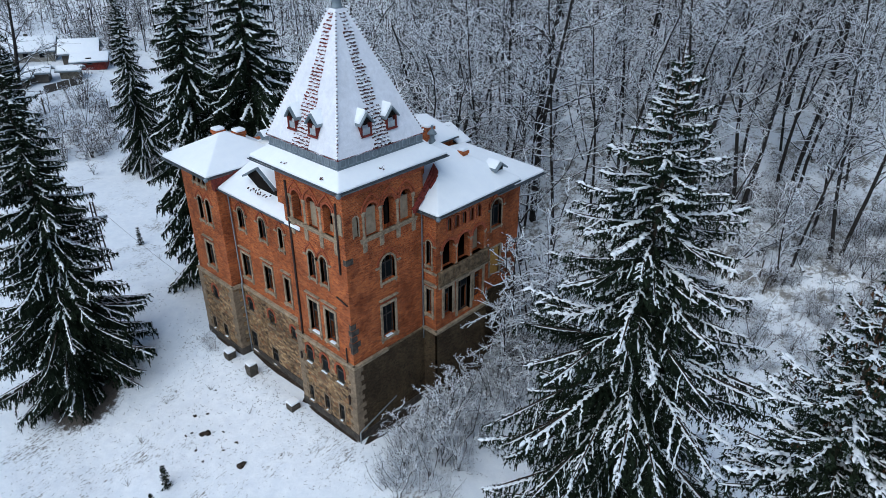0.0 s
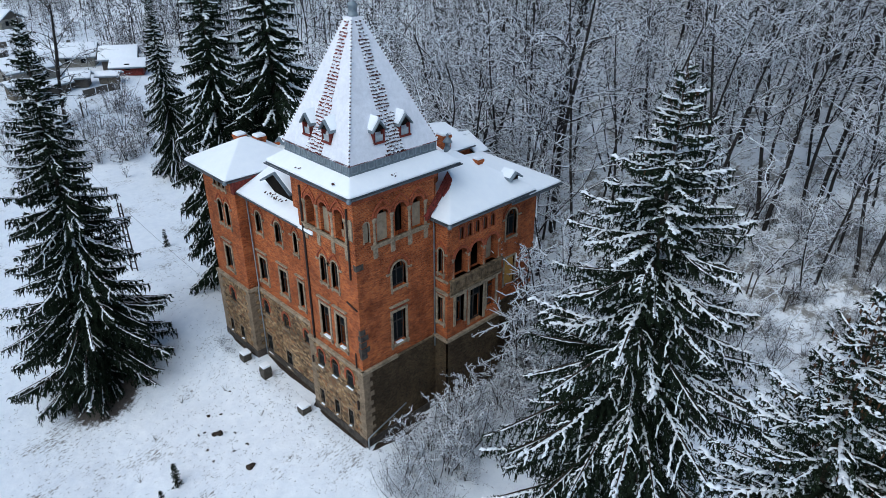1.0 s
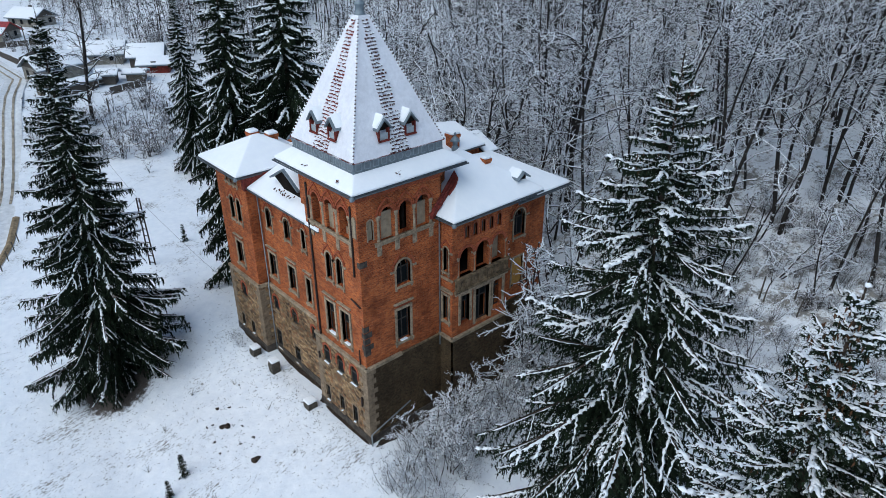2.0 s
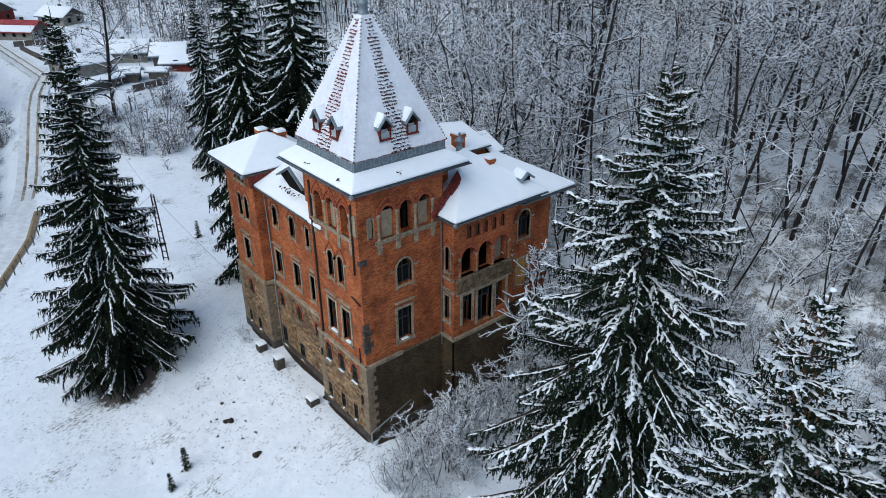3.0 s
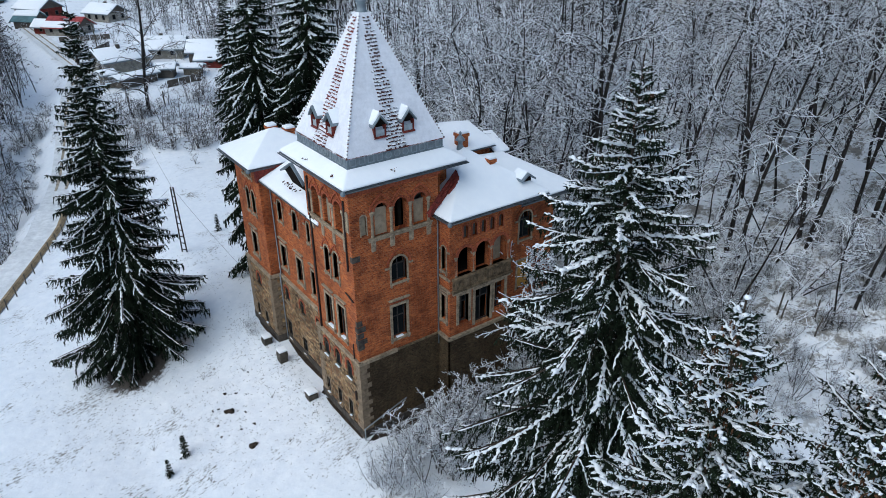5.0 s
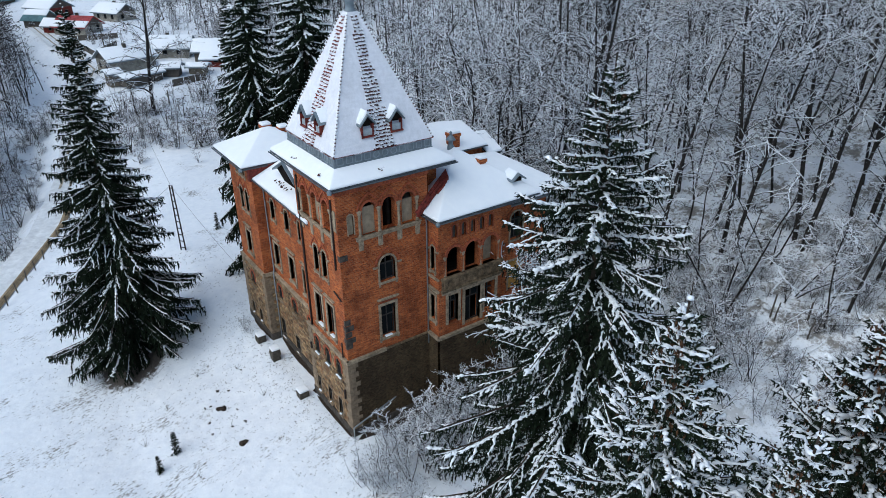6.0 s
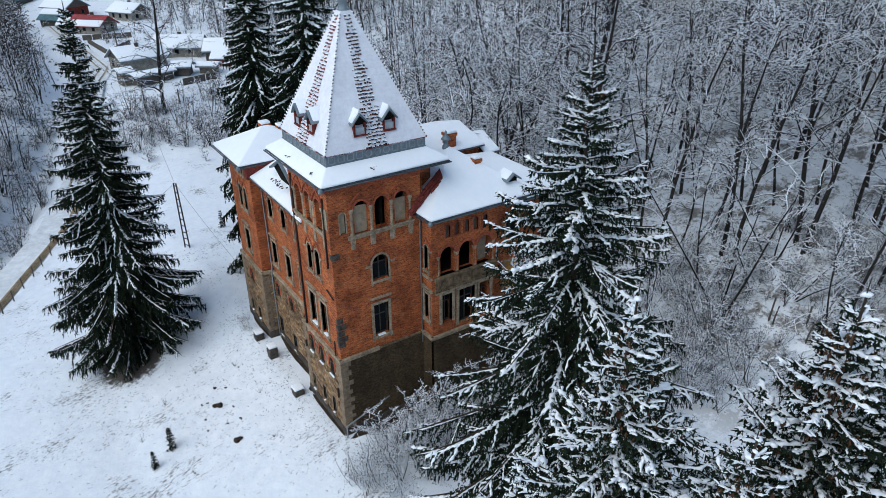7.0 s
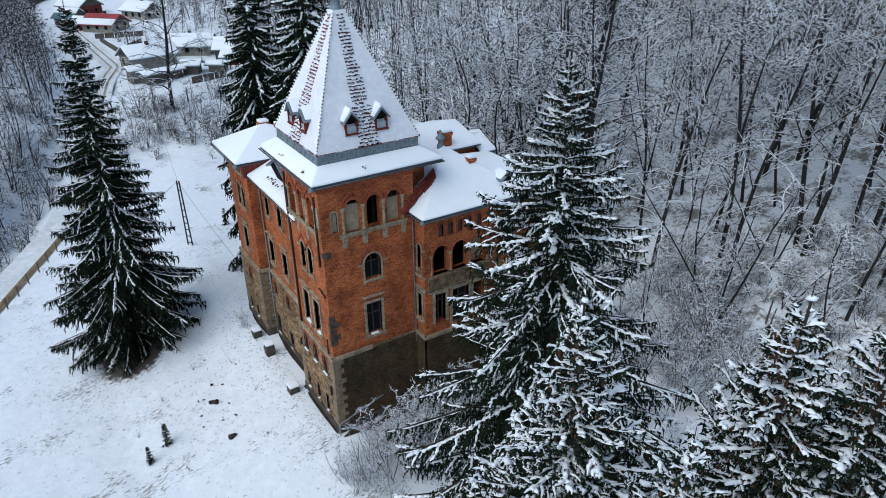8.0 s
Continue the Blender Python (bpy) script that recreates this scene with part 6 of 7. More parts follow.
# shrubs by the villa, along the meadow's edge and the stream
SHRUB = "snow-dusted leafless shrub of thin tangled twigs"
for x, y, k in ((3.2, 2.6, 1.1), (4.6, 4.6, 1.0), (3.6, 6.0, 1.3), (5.2, 7.4, 1.1), (3.4, 8.6, 1.5), (4.8, 10.4, 1.4), (3.0, 12.0, 1.7), (5.0, 13.6, 1.5), (3.6, 15.2, 1.9), (6.6, 16.2, 1.5), (2.4, 1.2, 0.7), (4.4, 0.9, 0.75), (5.6, 2.6, 0.8),
                (6.4, 5.2, 0.7), (4.0, -0.8, 0.6), (7.0, 11.5, 1.0), (2.0, 17.5, 1.7), (-15.9, -1.4, 0.55), (-17.3, -1.2, 0.45), (-26.8, -2.4, 0.55), (9.5, 18.5, 1.2), (11.5, 20.0, 1.3), (13.0, 18.0, 1.2), (8.4, 21.5, 1.3), (14.5, 21.5, 1.2)):
    plant("shrub", x, y, SHRUBS[fr.randrange(4)], SHRUB, "shrub", "shrubs round the villa", fr.uniform(0, 6.3), k)
for k in range(34):
    x, y = fr.uniform(1.9, 8.2), fr.uniform(-1.5, 17)
    plant("shrub", x, y, SHRUBS[fr.randrange(4)], SHRUB, "shrub", "shrubs round the villa", fr.uniform(0, 6.3), fr.uniform(0.75, 1.0) + 0.045 * max(0.0, y))
edge = [(x, -3 + fr.uniform(0, 1) * 21 + (-62 - x) * 0.1, fr.uniform(0.6, 1.3)) for x in (fr.uniform(-90, -72) for _ in range(85))]
edge += [(-66.0, 9.5, 0.5), (-64.0, 13.0, 0.7), (-62.5, 14.0, 0.6), (-60.0, 15.0, 0.8), (-58.0, 16.0, 0.8), (-56.0, 17.5, 0.9)]
brush_mass("brown leafless shrubs along the meadow's edge, dusted with snow", edge, TWIG_BROWN)
for k in range(60):
    x, y = fr.uniform(4, 27), fr.uniform(12, 38)
    if x > 17 and y < 15:
        continue
    plant("shrub", x, y, SHRUBS[fr.randrange(4)], "thin leafless brush under the trees, snow on its twigs", "shrub", "brush on the hillside", fr.uniform(0, 6.3), fr.uniform(0.5, 1.1))
for k in range(26):
    plant("shrub", fr.uniform(13, 31), fr.uniform(3, 19), SHRUBS[fr.randrange(4)], "thin leafless brush under the trees, snow on its twigs", "shrub", "brush on the hillside", fr.uniform(0, 6.3), fr.uniform(0.4, 0.85))
for x, y, k in ((4.6, -1.4, 0.95), (5.2, -0.4, 1.2), (6.0, 0.8, 1.2), (4.0, 0.5, 1.2), (5.6, 2.2, 1.4), (3.2, 2.2, 1.4), (4.4, 3.6, 1.65), (3.0, 4.6, 1.6), (5.4, 4.8, 1.5)):
    plant("shrub", x, y, SHRUBS[fr.randrange(4)], SHRUB, "shrub", "shrubs round the villa", fr.uniform(0, 6.3), k)
# a brown thicket and scattered brush on the slope beyond the spruces
for k in range(34):
    x, y = fr.gauss(11.2, 1.6), fr.gauss(20.0, 1.7)
    plant("shrub", x, y, BRUSH[fr.randrange(3)], "dense brown brush on the slope, dusted with snow", "shrub", "brush on the hillside", fr.uniform(0, 6.3), fr.uniform(0.7, 1.15))
for k in range(70):
    x, y = fr.uniform(8, 24), fr.uniform(22, 40)
    plant("shrub", x, y, BRUSH[fr.randrange(3)], "thin leafless brush under the trees, snow on its twigs", "shrub", "brush on the hillside", fr.uniform(0, 6.3), fr.uniform(0.35, 0.8))
slope = [(fr.uniform(7, 23), fr.uniform(21, 36), fr.uniform(0.3, 0.62)) for _ in range(120)]
slope += [(fr.uniform(11, 24), fr.uniform(22, 35), fr.uniform(0.2, 0.45)) for _ in range(90)]
brush_mass("low tangled brush on the snowy slope, brown and frosted", slope, TWIG_BROWN)
for k in range(18):
    plant("shrub", fr.uniform(3.5, 11), fr.uniform(19, 28), SHRUBS[fr.randrange(4)], "thin leafless brush under the trees, snow on its twigs", "shrub", "brush on the hillside", fr.uniform(0, 6.3), fr.uniform(0.9, 1.5))
for k in range(10):
    plant("bare_tree", fr.uniform(-130, -88), fr.choice([fr.uniform(18, 24), fr.uniform(29, 34)]), SMALL_TREES[fr.randrange(4)], "small leafless fruit tree in a village garden", "bare tree", "trees in the village", fr.uniform(0, 6.3), fr.uniform(0.45, 0.75))
garden = [(fr.uniform(-140, -92), fr.uniform(33, 46), fr.uniform(1.3, 2.2)) for _ in range(26)]
for k in range(54):
    x, y = fr.uniform(-150, -92), fr.uniform(10, 36)
    if any(abs(x - a) < 6 and abs(y - b) < 5 for a, b in ((-117.5, 20.6), (-108.5, 26.6), (-103, 26), (-110.5, 10.6), (-98.6, 10.3), (-161, 10.4))) or fr.random() < 0.25:
        continue
    garden.append((x, y, fr.uniform(0.5, 1.1)))
brush_mass("brown leafless garden shrubs and brush round the village", garden, TWIG_BROWN)
stream = [(x, road_y(x) - fr.uniform(3.8, 15.0), fr.uniform(0.5, 1.3)) for x in (fr.uniform(-97, -38) for _ in range(150))]
brush_mass("dark tangled shrubs along the stream below the lane", stream, TWIG_BARE)


# old fence posts on the slope
for x, y, lean in ((12.9, 26.6, 0.12), (15.4, 26.4, 0.16)):
    z = ground_z(x, y) - 0.15
    post = part("fence_post", tube([(0, 0, 0), (0.03, 0.02, 0.8), (lean, lean * 0.4, 1.65)], [0.06, 0.055, 0.045], 7), WOOD_DARK)
    post.location = (x, y, z)
    tagged(post, "thin dark weathered wooden post leaning on the slope", "post", "old fence posts on the slope")


# ---- the far wood, one mass ----
def far_wood():
    rnd = random.Random(21)
    wood, cover, dark, white = [], [], [], []
    kinds = [bare_tree_geo(500 + i, 14, spread=0.3 + 0.03 * (i % 3), limbs=8 + i % 3, low=0.3, subs=2, sprays=1, forks=1, thick=2.0, girth=0.009, twig=1.25) for i in range(7)]
    bushy = [bare_tree_geo(520 + i, 12, spread=0.34, limbs=9, low=0.1, subs=2, sprays=3, forks=1, thick=1.7, girth=0.008, twig=1.2) for i in range(4)]
    kinds, bushy = ([tuple(np.asarray(a) for a in k) for k in group] for group in (kinds, bushy))

    def tree(x, y, d, k=1.0, form=kinds, size=1.0):
        rows, snow, dk, wt = form[rnd.randrange(len(form))]
        s = rnd.uniform(0.65, 1.3) * size
        a = rnd.uniform(0, 6.283)
        m = np.array([[math.cos(a), -math.sin(a), 0], [math.sin(a), math.cos(a), 0], [0, 0, 1.0]]).T * s
        at = np.array([x, y, ground_z(x, y) - 0.2])
        wide = k * (0.6 + d / 170)

        def put(tri):
            t = tri.reshape(-1, 3, 3)
            mid = (t[:, :1] + t[:, 1:2]) / 2
            t = np.concatenate([mid + (t[:, :2] - mid) * wide, t[:, 2:]], axis=1)
            return (t.reshape(-1, 3) @ m + at).reshape(-1, 9)

        def lines(r, w):
            return np.column_stack([r[:, :3] @ m + at, r[:, 3:6] @ m + at, r[:, 6:] * s * w])

        keep = slice(None, None, 2) if form is kinds else slice(None, None, 4)
        wood.append(lines(rows[rows[:, 6] > 0.04], 1.0))
        cover.append(lines(snow[snow[:, 6] > 0.03], 1.0))
        dark.append(put(dk if d < 170 and form is kinds else dk[::2]))
        white.append(put(wt[keep]))

    n = tries = 0
    while n < 1650 and tries < 60000:
        tries += 1
        x, y = rnd.uniform(-260, 75), rnd.uniform(0, 210)
        d = math.hypot(x - 30, y + 16)
        if d < 66 or y < road_y(x) or d < 92 and x > -30 and rnd.random() < 0.6 or d > 290 or not in_view(x, y) or rnd.random() > woods(x, y) * (1.0 if d < 170 else 0.5):
            continue
        n += 1
        tree(x, y, d, 1.0, bushy if n % 2 else kinds, 1.1 if n % 2 else 1.0)
    # the thick wood on the slope beyond the meadow
    for _ in range(300):
        x, y = rnd.uniform(-120, -42), rnd.uniform(46, 112)
        if in_view(x, y):
            tree(x, y, math.hypot(x - 30, y + 16), 1.0, bushy, 1.1)
    # the bank beyond the stream
    n = 0
    while n < 620:
        x, y = rnd.uniform(-230, -50), rnd.uniform(-95, 2)
        s = road_y(x) - y
        if s < 8.5 or not in_view(x, y) or rnd.random() > min(1.0, 30 / s):
            continue
        n += 1
        tree(x, y, math.hypot(x - 30, y + 16), 1.2, bushy, 0.9)
    # trees and brush behind the village
    for _ in range(330):
        x, y = rnd.uniform(-240, -104), rnd.uniform(31, 62)
        tree(x, y, 130, 1.3, bushy, rnd.uniform(0.45, 0.95))
    for _ in range(60):
        x, y = rnd.uniform(-240, -134), rnd.uniform(24, 34)
        tree(x, y, 130, 1.2, bushy, rnd.uniform(0.3, 0.6))
    ob = thing("far_wood", "distant leafless wood on the hills, grey with frost", "wood", kind="stuff")
    wv, wf = segments_geo(np.concatenate(wood))
    new("far_trunk_mass", fast_mesh("far_trunk_mass", wv, wf, BARK)).parent = ob
    tri = np.concatenate(dark).reshape(-1, 3)
    new("far_crown_mass", fast_mesh("far_crown_mass", tri, np.arange(len(tri)).reshape(-1, 3), TWIG_BARE)).parent = ob
    cv, cf = segments_geo(np.concatenate(cover))
    cf = np.concatenate([cf[:, [0, 1, 2]], cf[:, [0, 2, 3]]])
    tri = np.concatenate(white).reshape(-1, 3)
    new("far_snow_mass", fast_mesh("far_snow_mass", np.concatenate([cv, tri]), np.concatenate([cf, len(cv) + np.arange(len(tri)).reshape(-1, 3)]), SNOW_TWIG)).parent = ob


far_wood()

# ---- things on the meadow ----
mr = random.Random(12)


def patch(name, x, y, rx, ry, mat, lift, label, category, seed, kind=""):
    """A ragged flat patch that lies on the ground."""
    rng = random.Random(seed)
    rings, n = 5, 28
    verts, faces = [(x, y, ground_z(x, y) + lift)], []
    for i in range(1, rings + 1):
        for k in range(n):
            a = 2 * math.pi * k / n
            w = 1 + 0.28 * noise.noise((math.cos(a) * 1.7 + seed, math.sin(a) * 1.7, i * 0.2)) + rng.uniform(-0.05, 0.05)
            px, py = x + rx * w * i / rings * math.cos(a), y + ry * w * i / rings * math.sin(a)
            verts.append((px, py, ground_z(px, py) + lift * (1.0 if i < rings else -1.5)))
    for k in range(n):
        faces.append([0, 1 + k, 1 + (k + 1) % n])
        for i in range(rings - 1):
            a, b = 1 + i * n + k, 1 + i * n + (k + 1) % n
            faces.append([a, a + n, b + n, b])
    return tagged(part(name, (verts, faces), mat), label, category, kind=kind)


for k, (x, y, rx, ry) in enumerate(((-15.9, -0.1, 2.3, 0.3), (-9.3, 0.7, 3.8, 0.4), (-2.6, -0.12, 2.9, 0.26), (0.65, 2.6, 0.6, 2.8), (-5.6, 0.2, 0.4, 0.5))):
    patch("bare_soil", x, y, rx, ry, LITTER, 0.05, "strip of bare wet soil at the foot of the wall", "soil", 30 + k)


def gate_pillar(x, y, top, w):
    z = ground_z(x, y) - 0.2
    t = thing("stone_pillar", "squat stone pillar with a cushion of snow", "pillar", "pillars along the villa", (x, y, z))
    h = top - z - 0.18
    rng = random.Random(int(x * 10))
    hh, k = 0.0, 0
    while hh < h - 0.1:
        c = min(0.32, h - hh)
        part("course", worn_box(-w + rng.uniform(-0.03, 0.03), w + rng.uniform(-0.03, 0.03), -w + rng.uniform(-0.03, 0.03), w + rng.uniform(-0.03, 0.03), hh, hh + c - 0.01, 0.03), CONCRETE, t)
        hh += c
    bevelled(part("snow_cap", box(-w - 0.02, w + 0.02, -w - 0.02, w + 0.02, h, h + 0.18), SNOW, t, "cushion of snow"), 0.07, 3)


gate_pillar(-14.0, -0.95, 0.75, 0.33)
gate_pillar(-11.0, -0.92, 1.1, 0.33)
gate_pillar(-5.65, -1.06, 0.65, 0.36)


def clod(x, y, r, seed):
    rng = np.random.default_rng(seed)
    rows = [[rng.uniform(-r, r) * 0.7, rng.uniform(-r, r) * 0.5, rng.uniform(0, r * 0.3), rng.uniform(0.3, 0.6) * r] for _ in range(5)]
    lv, lf = lumps_geo(rows, rng)
    ob = new("clod", fast_mesh("clod", lv, lf, EARTH))
    ob.location = (x, y, ground_z(x, y))
    tagged(ob, "dark clod of earth breaking through the snow", "clod", "clods on the meadow")


for k, (x, y, r) in enumerate(((-9.3, -6.0, 0.38), (-4.6, -6.2, 0.42), (-10.8, -5.0, 0.15), (-10.2, -6.6, 0.14), (-11.5, -5.6, 0.16), (-8.3, -5.2, 0.13), (-6.6, -5.2, 0.15), (-6.9, -6.1, 0.13), (-8.6, -7.2, 0.13), (-10.4, -7.0, 0.12),
                              (-7.3, -7.4, 0.12), (-26.3, 1.0, 0.2), (-39.0, -9.0, 0.2), (-12.2, -3.4, 0.12))):
    clod(x, y, r, 60 + k)


def sapling(x, y, h, seed):
    tr_, cr, sn = spruce_parts(seed, 3.0, 0.55, 0.0, 0.9, 0.35, 5, 30, 0, 0.1, 0.02, 0.3, 0.1, 0.12, 0.1, 0.7)
    ob = thing("sapling", "small young spruce standing in the snow", "sapling", "saplings on the meadow", (x, y, ground_z(x, y) - 0.05))
    ob.scale = (h / 3, h / 3, h / 3)
    for name, me in (("trunk", tr_), ("crown", cr)):
        new(name, me).parent = ob


sapling(-7.6, -9.9, 1.9, 71)
sapling(-6.6, -11.3, 1.5, 72)
sapling(-40.0, 3.9, 2.0, 73)
sapling(-43.0, -1.5, 1.0, 74)


def weed(x, y, h, seed):
    rng = np.random.default_rng(seed)
    segs = []
    for _ in range(7):
        a, b = rng.uniform(0, 6.28), rng.uniform(0.1, 0.6)
        segs.append([0, 0, -0.05, math.cos(a) * b * h, math.sin(a) * b * h, h * rng.uniform(0.5, 1.0), 0.012, 0.004])
    v, q = segments_geo(segs)
    ob = new("weed", fast_mesh("weed", v, q, WOOD_DARK))
    ob.location = (x, y, ground_z(x, y))
    tagged(ob, "dry weed stalk sticking out of the snow", "weed", "weeds on the meadow")


for k, (x, y) in enumerate(((-12.6, -3.6), (-18.5, -8.8), (-12.8, -9.2), (-4.0, -9.3), (-3.0, -4.0), (-29.5, 2.5), (-34.5, 3.4), (-31.0, -3.5), (-8.0, -3.2), (-14.5, -6.3), (-10.0, -11.5), (-24.0, -3.5))):
    weed(x, y, mr.uniform(0.4, 0.9), 80 + k)


# tufts of dead grass that pierce the snow, beyond counting
def tufts():
    rng = np.random.default_rng(17)
    segs = []
    for _ in range(11000):
        x, y = rng.uniform(-36, 6), rng.uniform(-18, 6)
        if -19 < x < 2.5 and y > -0.3:
            continue
        close = math.exp(-((y + 1.2) / 2.2) ** 2) if -19 < x < 1 else 0.0
        near = math.exp(-((x + 19.5) / 5) ** 2 - ((y + 11.5) / 3) ** 2)
        if rng.random() > 0.12 + 0.9 * close + 0.8 * near + 0.6 * max(0.0, noise.noise((x * 0.22, y * 0.22, 5.0))):
            continue
        z = ground_z(x, y)
        for _ in range(3):
            a = rng.uniform(0, 6.28)
            h = rng.uniform(0.04, 0.13)
            segs.append([x, y, z - 0.02, x + math.cos(a) * h * 1.4, y + math.sin(a) * h * 1.4, z + h * 0.55, 0.012, 0.003])
    v, q = segments_geo(segs)
    ob = new("grass", fast_mesh("grass", v, q, STRAW))
    tagged(ob, "blades of dead grass piercing the snow", "grass", kind="stuff")


tufts()

# ---- power pole ----
def power_pole(x, y, h):
    z = ground_z(x, y) - 0.2
    t = thing("power_pole", "dark ladder-like lattice power pole", "pole", "", (x, y, z))
    a = Vector((0.45, 0.3, 0)).normalized()
    for s in (-1, 1):
        part("leg", tube([tuple(a * s * 0.32), (*(a * s * 0.16)[:2], h)], 0.07, 6), IRON, t)
    for k in range(10):
        q = 0.5 + k * (h - 0.8) / 9
        w = 0.32 - 0.16 * q / h
        part("rung", tube([(*(a * -w)[:2], q), (*(a * w)[:2], q)], 0.05, 6), IRON, t)
    return Vector((x, y, z + h))


tip = power_pole(-36.2, -1.0, 7.6)


def wire(p, q, sag):
    p, q = Vector(p), Vector(q)
    pts = [p.lerp(q, k / 12) - Vector((0, 0, sag * 4 * (k / 12) * (1 - k / 12))) for k in range(13)]
    tagged(part("wire", tube(pts, 0.012, 4), IRON), "thin slack power wire", "wire", "wires of the power pole")


wire(tip, (-18.32, 0.3, 3.2), 0.3)
wire(tip, (-88.0, 6.0, 3.6), 0.6)
wire(tip, (-46.0, -8.0, ground_z(-46.0, -8.0)), 0.1)


# ---- road, verge, fence ----
def road_strip():
    verts, faces = [], []
    xs = [-28 - 2.0 * k for k in range(76)]
    for x in xs:
        for k in range(13):
            o = -1.9 + 3.8 * k / 12
            y = road_y(x) + o
            rut = -0.05 if k in (3, 4, 8, 9) else 0.0
            verts.append((x, y, lay(x, road_y(x)) + 0.34 + rut))
    for i in range(len(xs) - 1):
        for k in range(12):
            p = i * 13 + k
            faces.append([p, p + 13, p + 14, p + 1])
    return verts, faces


tagged(part("road", road_strip(), ROAD, None, "", True), "narrow snowy lane with brown wheel ruts", "road", kind="structure")
ruts = thing("wheel_ruts", "two brown muddy wheel ruts in the snowy lane", "ruts")
for o0, o1 in ((-0.85, -0.5), (0.5, 0.85)):
    xs = [-72 - 1.0 * k for k in range(108)]
    v = [(x, road_y(x) + o + 0.12 * noise.noise((x * 0.3, o, 1.0)), lay(x, road_y(x)) + 0.36) for x in xs for o in (o0, o1)]
    part("rut", (v, [[i * 2, i * 2 + 2, i * 2 + 3, i * 2 + 1] for i in range(107)]), RUT, ruts)
tagged(part("verge", ([(x, road_y(x) + o, lay(x, road_y(x) + o) + dz) for x in [-28 - 2.0 * k for k in range(20)] for o, dz in ((1.55, 0.36), (1.9, 0.38), (2.35, 0.1))],
                      [[i * 3 + k, i * 3 + k + 3, i * 3 + k + 4, i * 3 + k + 1] for i in range(19) for k in range(2)]), VERGE), "rust-brown earth verge beside the lane", "verge", kind="structure")
fence = thing("fence", "low wire fence on thin dark posts beside the lane", "fence")
fpts = []
for k in range(13):
    x = -30.5 - 2.3 * k
    y = road_y(x) + 2.9
    z = ground_z(x, y)
    part("post", tube([(x, y, z - 0.3), (x + mr.uniform(-0.08, 0.08), y + mr.uniform(-0.08, 0.08), z + 1.25)], 0.06, 6), WOOD_DARK, fence)
    fpts.append((x, y, z))
for hgt in (0.45, 0.85, 1.15):
    part("fence_wire", tube([(x, y, z + hgt) for x, y, z in fpts], 0.012, 4), IRON, fence)


# ---- houses of the village ----
def cottage(x, y, turn, w, d, h, rise, wall, roofmat, label, lies=(0.0, 1.0), windows=3, chimneys=1):
    """A gabled house, its ridge along its own x. lies: the stretch of each slope that is under snow, from the ridge (0) to the eaves (1)."""
    z = ground_z(x, y) - 0.3
    c = thing("cottage", label, "house", "houses of the village", (x, y, z))
    c.rotation_euler = (0, 0, radians(turn))
    part("wall", ([(-w, -d, 0), (w, -d, 0), (w, d, 0), (-w, d, 0), (-w, -d, h), (w, -d, h), (w, d, h), (-w, d, h), (-w, 0, h + rise), (w, 0, h + rise)],
                  [[0, 1, 5, 4], [1, 2, 6, 9, 5], [2, 3, 7, 6], [3, 0, 4, 8, 7]]), wall, c)
    e = 0.6
    s = rise / d
    skin = ([(-w - e, -d - e, h - e * s), (w + e, -d - e, h - e * s), (w + e, 0, h + rise), (-w - e, 0, h + rise), (w + e, d + e, h - e * s), (-w - e, d + e, h - e * s)], [[0, 1, 2, 3], [3, 2, 4, 5]])
    up = ([(a, b, q + 0.18) for a, b, q in skin[0]], skin[1])
    part("roof", thick_roof(up, 0.16), roofmat, c)
    for side in (-1, 1) if lies else ():
        rows = []
        for f in (lies[0], lies[1] * 0.99):
            b = side * (d + e) * f
            rows.append((b, h + rise - abs(b) * s + 0.42))
        (b0, q0), (b1, q1) = rows
        sheet = ([(-w - e, b1, q1), (w + e, b1, q1), (w + e, b0, q0), (-w - e, b0, q0)], [[0, 1, 2, 3] if side < 0 else [3, 2, 1, 0]])
        bevelled(part("snow_cover", thick_roof(sheet, 0.23), SNOW_ROOF, c, "snow on the roof"), 0.08, 2)
    for k in range(windows):
        a = -w + (k + 0.7) * 2 * w / (windows + 0.4)
        win = part("window", box(a - 0.45, a + 0.45, -d - 0.04, -d + 0.1, 1.0, 2.2), WOOD_DARK, c)
        part("pane", box(a - 0.36, a + 0.36, -d - 0.06, -d - 0.03, 1.08, 2.12), GLASS, win)
    if windows:
        for o in (-0.45 * d, 0.45 * d):
            wn_ = part("window", box(w - 0.1, w + 0.04, o - 0.5, o + 0.5, 1.0, 2.2), WOOD_DARK, c)
            part("pane", box(w + 0.03, w + 0.06, o - 0.4, o + 0.4, 1.1, 2.1), GLASS, wn_)
    # boards close the gable
    if rise > 1.0:
        part("gable", ([(w + 0.05, -d, h), (w + 0.05, d, h), (w + 0.05, 0, h + rise), (w - 0.05, -d, h), (w - 0.05, d, h), (w - 0.05, 0, h + rise)], [[0, 1, 2], [5, 4, 3], [0, 3, 4, 1]]), WOOD_DARK, c, "dark boarded gable")
    if rise > 1.2 and chimneys:
        part("chimney", box(-0.3, 0.3, 0.2, 0.8, h + rise - 0.6, h + rise + 0.7), CONCRETE, c)
    return c


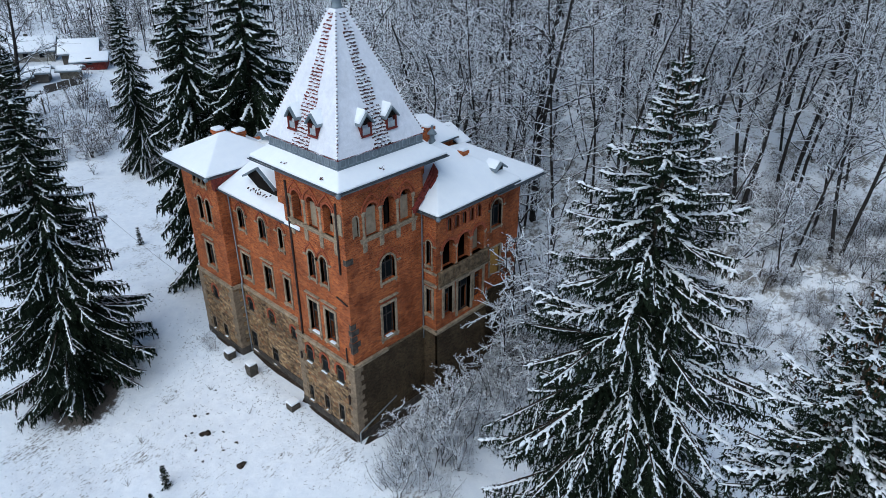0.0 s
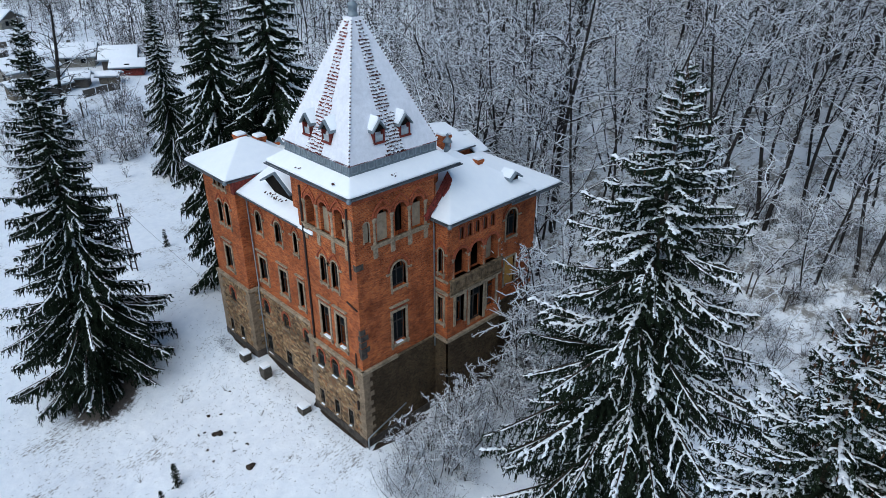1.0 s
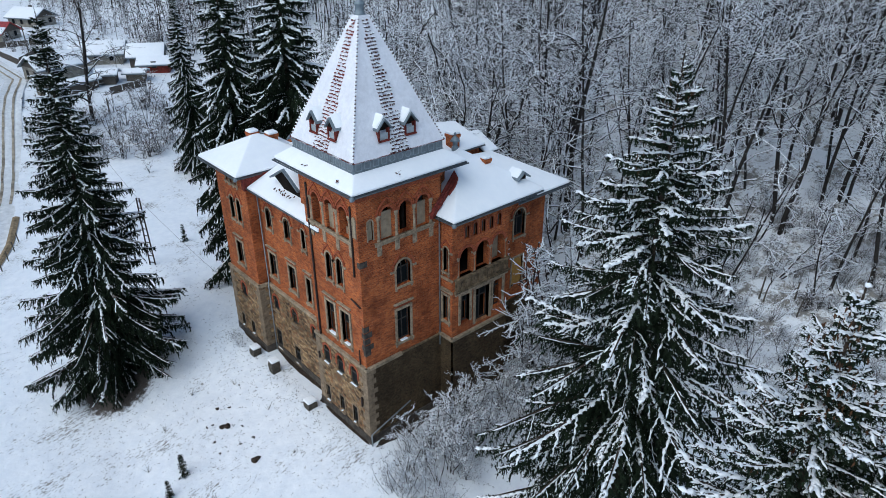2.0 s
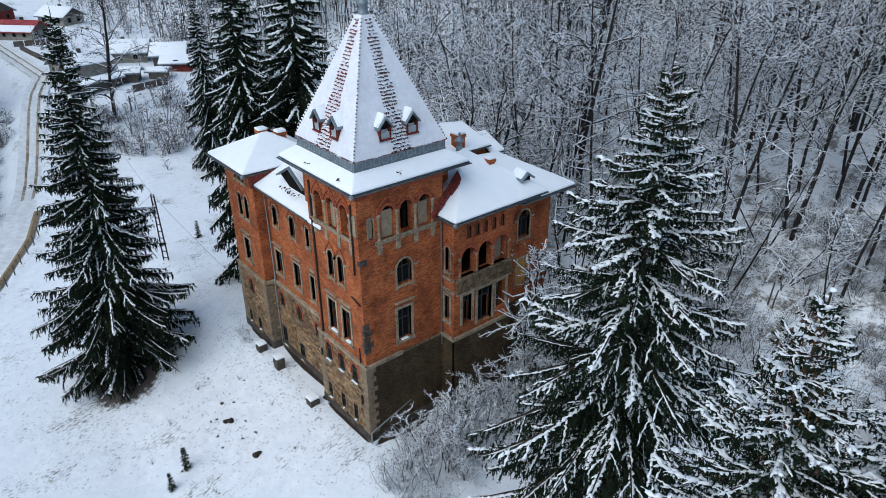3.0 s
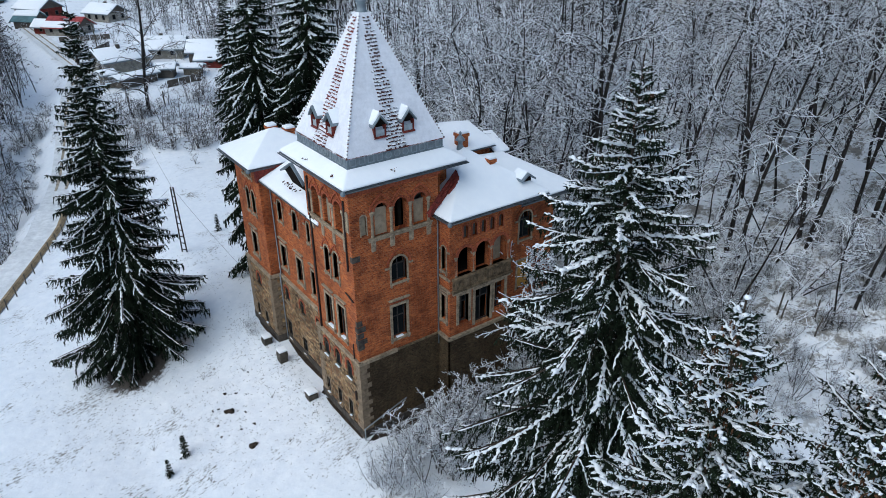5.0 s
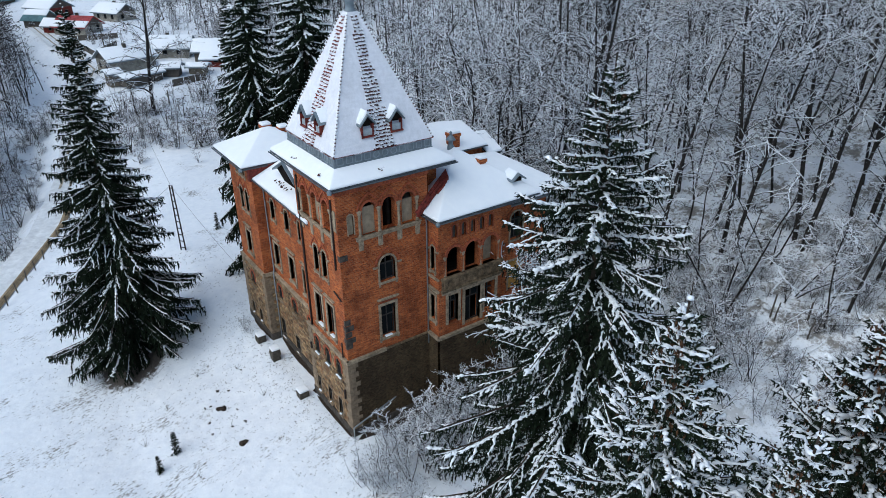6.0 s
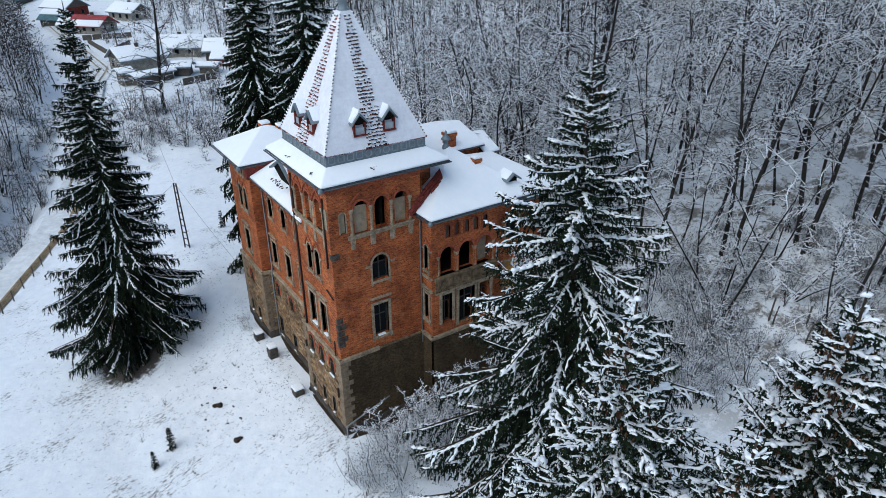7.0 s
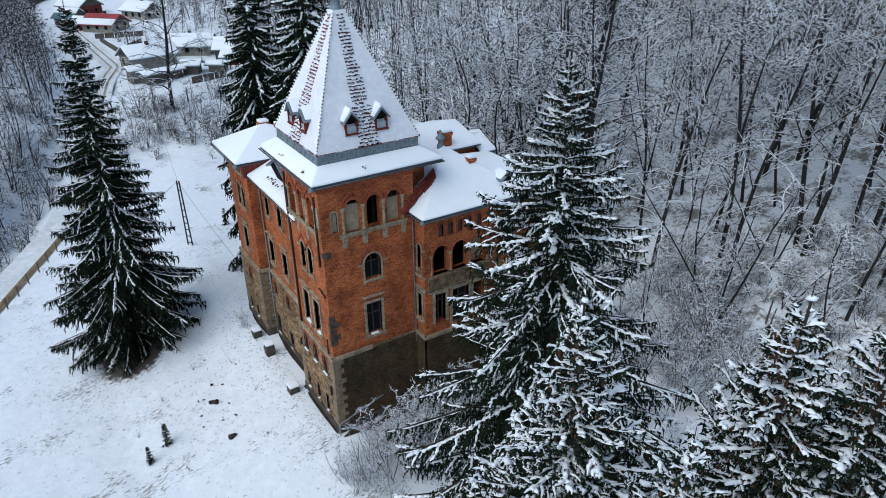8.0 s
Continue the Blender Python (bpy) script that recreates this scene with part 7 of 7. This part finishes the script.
cottage(-117.5, 20.6, 60, 4.6, 3.2, 2.3, 1.7, PLASTER_GREY, ZINC, "long grey plastered cottage with a snow-covered roof")
cottage(-108.5, 26.6, 60, 2.9, 2.6, 2.4, 1.6, WOOD_DARK, ZINC, "wooden barn with a snow-covered roof", windows=0, chimneys=0)
cottage(-103.0, 26.0, 60, 2.6, 2.3, 1.6, 0.8, TILE, ZINC, "low red-walled shed with a snowy roof", windows=1)
cottage(-110.5, 10.6, -78, 4.3, 3.1, 2.7, 1.7, PLASTER_GREY, ZINC, "grey rendered house under thick snow", windows=2)
cottage(-98.6, 10.3, -72, 3.5, 1.3, 1.6, 0.3, WOOD_DARK, ZINC, "long low wooden shed under snow", windows=0)
cottage(-99.8, 5.9, -80, 0.9, 1.1, 2.3, 0.4, BOARD_GREY, ZINC, "small upright shed of grey boards", windows=0)
cottage(-99.8, 16.2, 60, 1.4, 1.2, 1.7, 0.5, WOOD_DARK, ZINC, "small wooden hut under snow", windows=0)
cottage(-99.0, 20.8, 55, 1.5, 1.0, 1.4, 0.3, BOARD_GREY, ZINC, "open-fronted woodshed with a snowy roof", windows=0)
cottage(-161, 10.4, 42, 4.4, 3.2, 2.3, 1.9, PLASTER_GREY, RED_ROOF, "village house with a red roof half under snow", lies=(0.5, 1.0))
cottage(-166, 5.8, 42, 2.0, 1.6, 2.2, 1.2, TILE, ZINC, "small orange-red house with a snowy roof", windows=1)
cottage(-180, 4.4, 42, 3.0, 2.6, 2.2, 1.8, WOOD_DARK, TEAL, "dark wooden barn with a half bare roof", lies=(0.0, 0.5), windows=0, chimneys=0)
cottage(-196, 8.6, 30, 5.0, 3.6, 3.0, 2.2, TILE, ZINC, "red-brown village house with a snowy roof")
cottage(-222, -3.5, -66, 5.0, 4.0, 3.0, 2.2, WOOD_DARK, TEAL, "dark village house with a green metal roof", lies=None)
cottage(-176, 22, 30, 4.4, 3.2, 2.6, 1.8, PLASTER_GREY, ZINC, "pale village house with a snowy roof")

# board fence of the village
for x0, y0, x1, y1 in ((-150.2, 6.2, -145.8, 16.4), (-146, 6.6, -121, 8.2), (-136, 14.0, -128, 8.2), (-94, 14.5, -95, 21.0)):
    f = thing("board_fence", "grey board fence in the village", "fence", "village fences")
    n = int(math.hypot(x1 - x0, y1 - y0) / 2)
    for k in range(n):
        a, b = k / n, (k + 0.94) / n
        xa, ya, xb, yb = x0 + (x1 - x0) * a, y0 + (y1 - y0) * a, x0 + (x1 - x0) * b, y0 + (y1 - y0) * b
        za, zb = ground_z(xa, ya), ground_z(xb, yb)
        nx, ny = (ya - yb), (xb - xa)
        l = math.hypot(nx, ny) / 0.04
        nx, ny = nx / l, ny / l
        v = [(xa, ya, za - 0.2), (xb, yb, zb - 0.2), (xb, yb, zb + 1.2), (xa, ya, za + 1.2), (xa + nx, ya + ny, za - 0.2), (xb + nx, yb + ny, zb - 0.2), (xb + nx, yb + ny, zb + 1.2), (xa + nx, ya + ny, za + 1.2)]
        part("panel", (v, [[0, 1, 2, 3], [7, 6, 5, 4], [3, 2, 6, 7], [0, 3, 7, 4], [1, 5, 6, 2]]), WOOD_DARK, f)
for x, y, h in ((-104, 14, 7.5), (-121, 9.0, 8.0), (-90.4, 6.8, 3.4), (-88, 12, 2.6), (-84, 20, 2.6)):
    z = ground_z(x, y)
    tagged(part("utility_pole", tube([(x, y, z - 0.3), (x, y, z + h)], [0.13, 0.09], 7), WOOD_DARK), "dark plain wooden utility pole", "pole", "poles in the village")

# ---- fallen boughs on the hillside ----
br = np.random.default_rng(91)
for _ in range(46):
    x, y = br.uniform(4, 24), br.uniform(22, 42)
    a, ln = br.uniform(0, 3.14), br.uniform(1.2, 3.6)
    pts = []
    for k in range(6):
        q = (k / 5 - 0.5) * ln
        px, py = x + math.cos(a) * q + br.normal(0, 0.08), y + math.sin(a) * q + br.normal(0, 0.08)
        pts.append((px, py, ground_z(px, py) + 0.06 + br.uniform(0, 0.12)))
    tagged(part("fallen_bough", tube(pts, [0.07 * (1 - 0.13 * k) * ln / 3 + 0.02 for k in range(6)], 5), BARK), "dark fallen bough lying in the snow", "bough", "fallen boughs on the hillside")

# ---- stakes on the hillside ----
for x, y, h, a in ((12.5, 26.7, 1.9, 0.12), (9.2, 28.6, 1.7, -0.06), (14.6, 27.6, 1.6, 0.05)):
    z = ground_z(x, y)
    tagged(part("stake", tube([(x, y, z - 0.3), (x + a, y, z + h)], [0.07, 0.055], 7), WOOD_DARK), "dark wooden stake standing in the snowy slope", "stake", "stakes on the hillside")
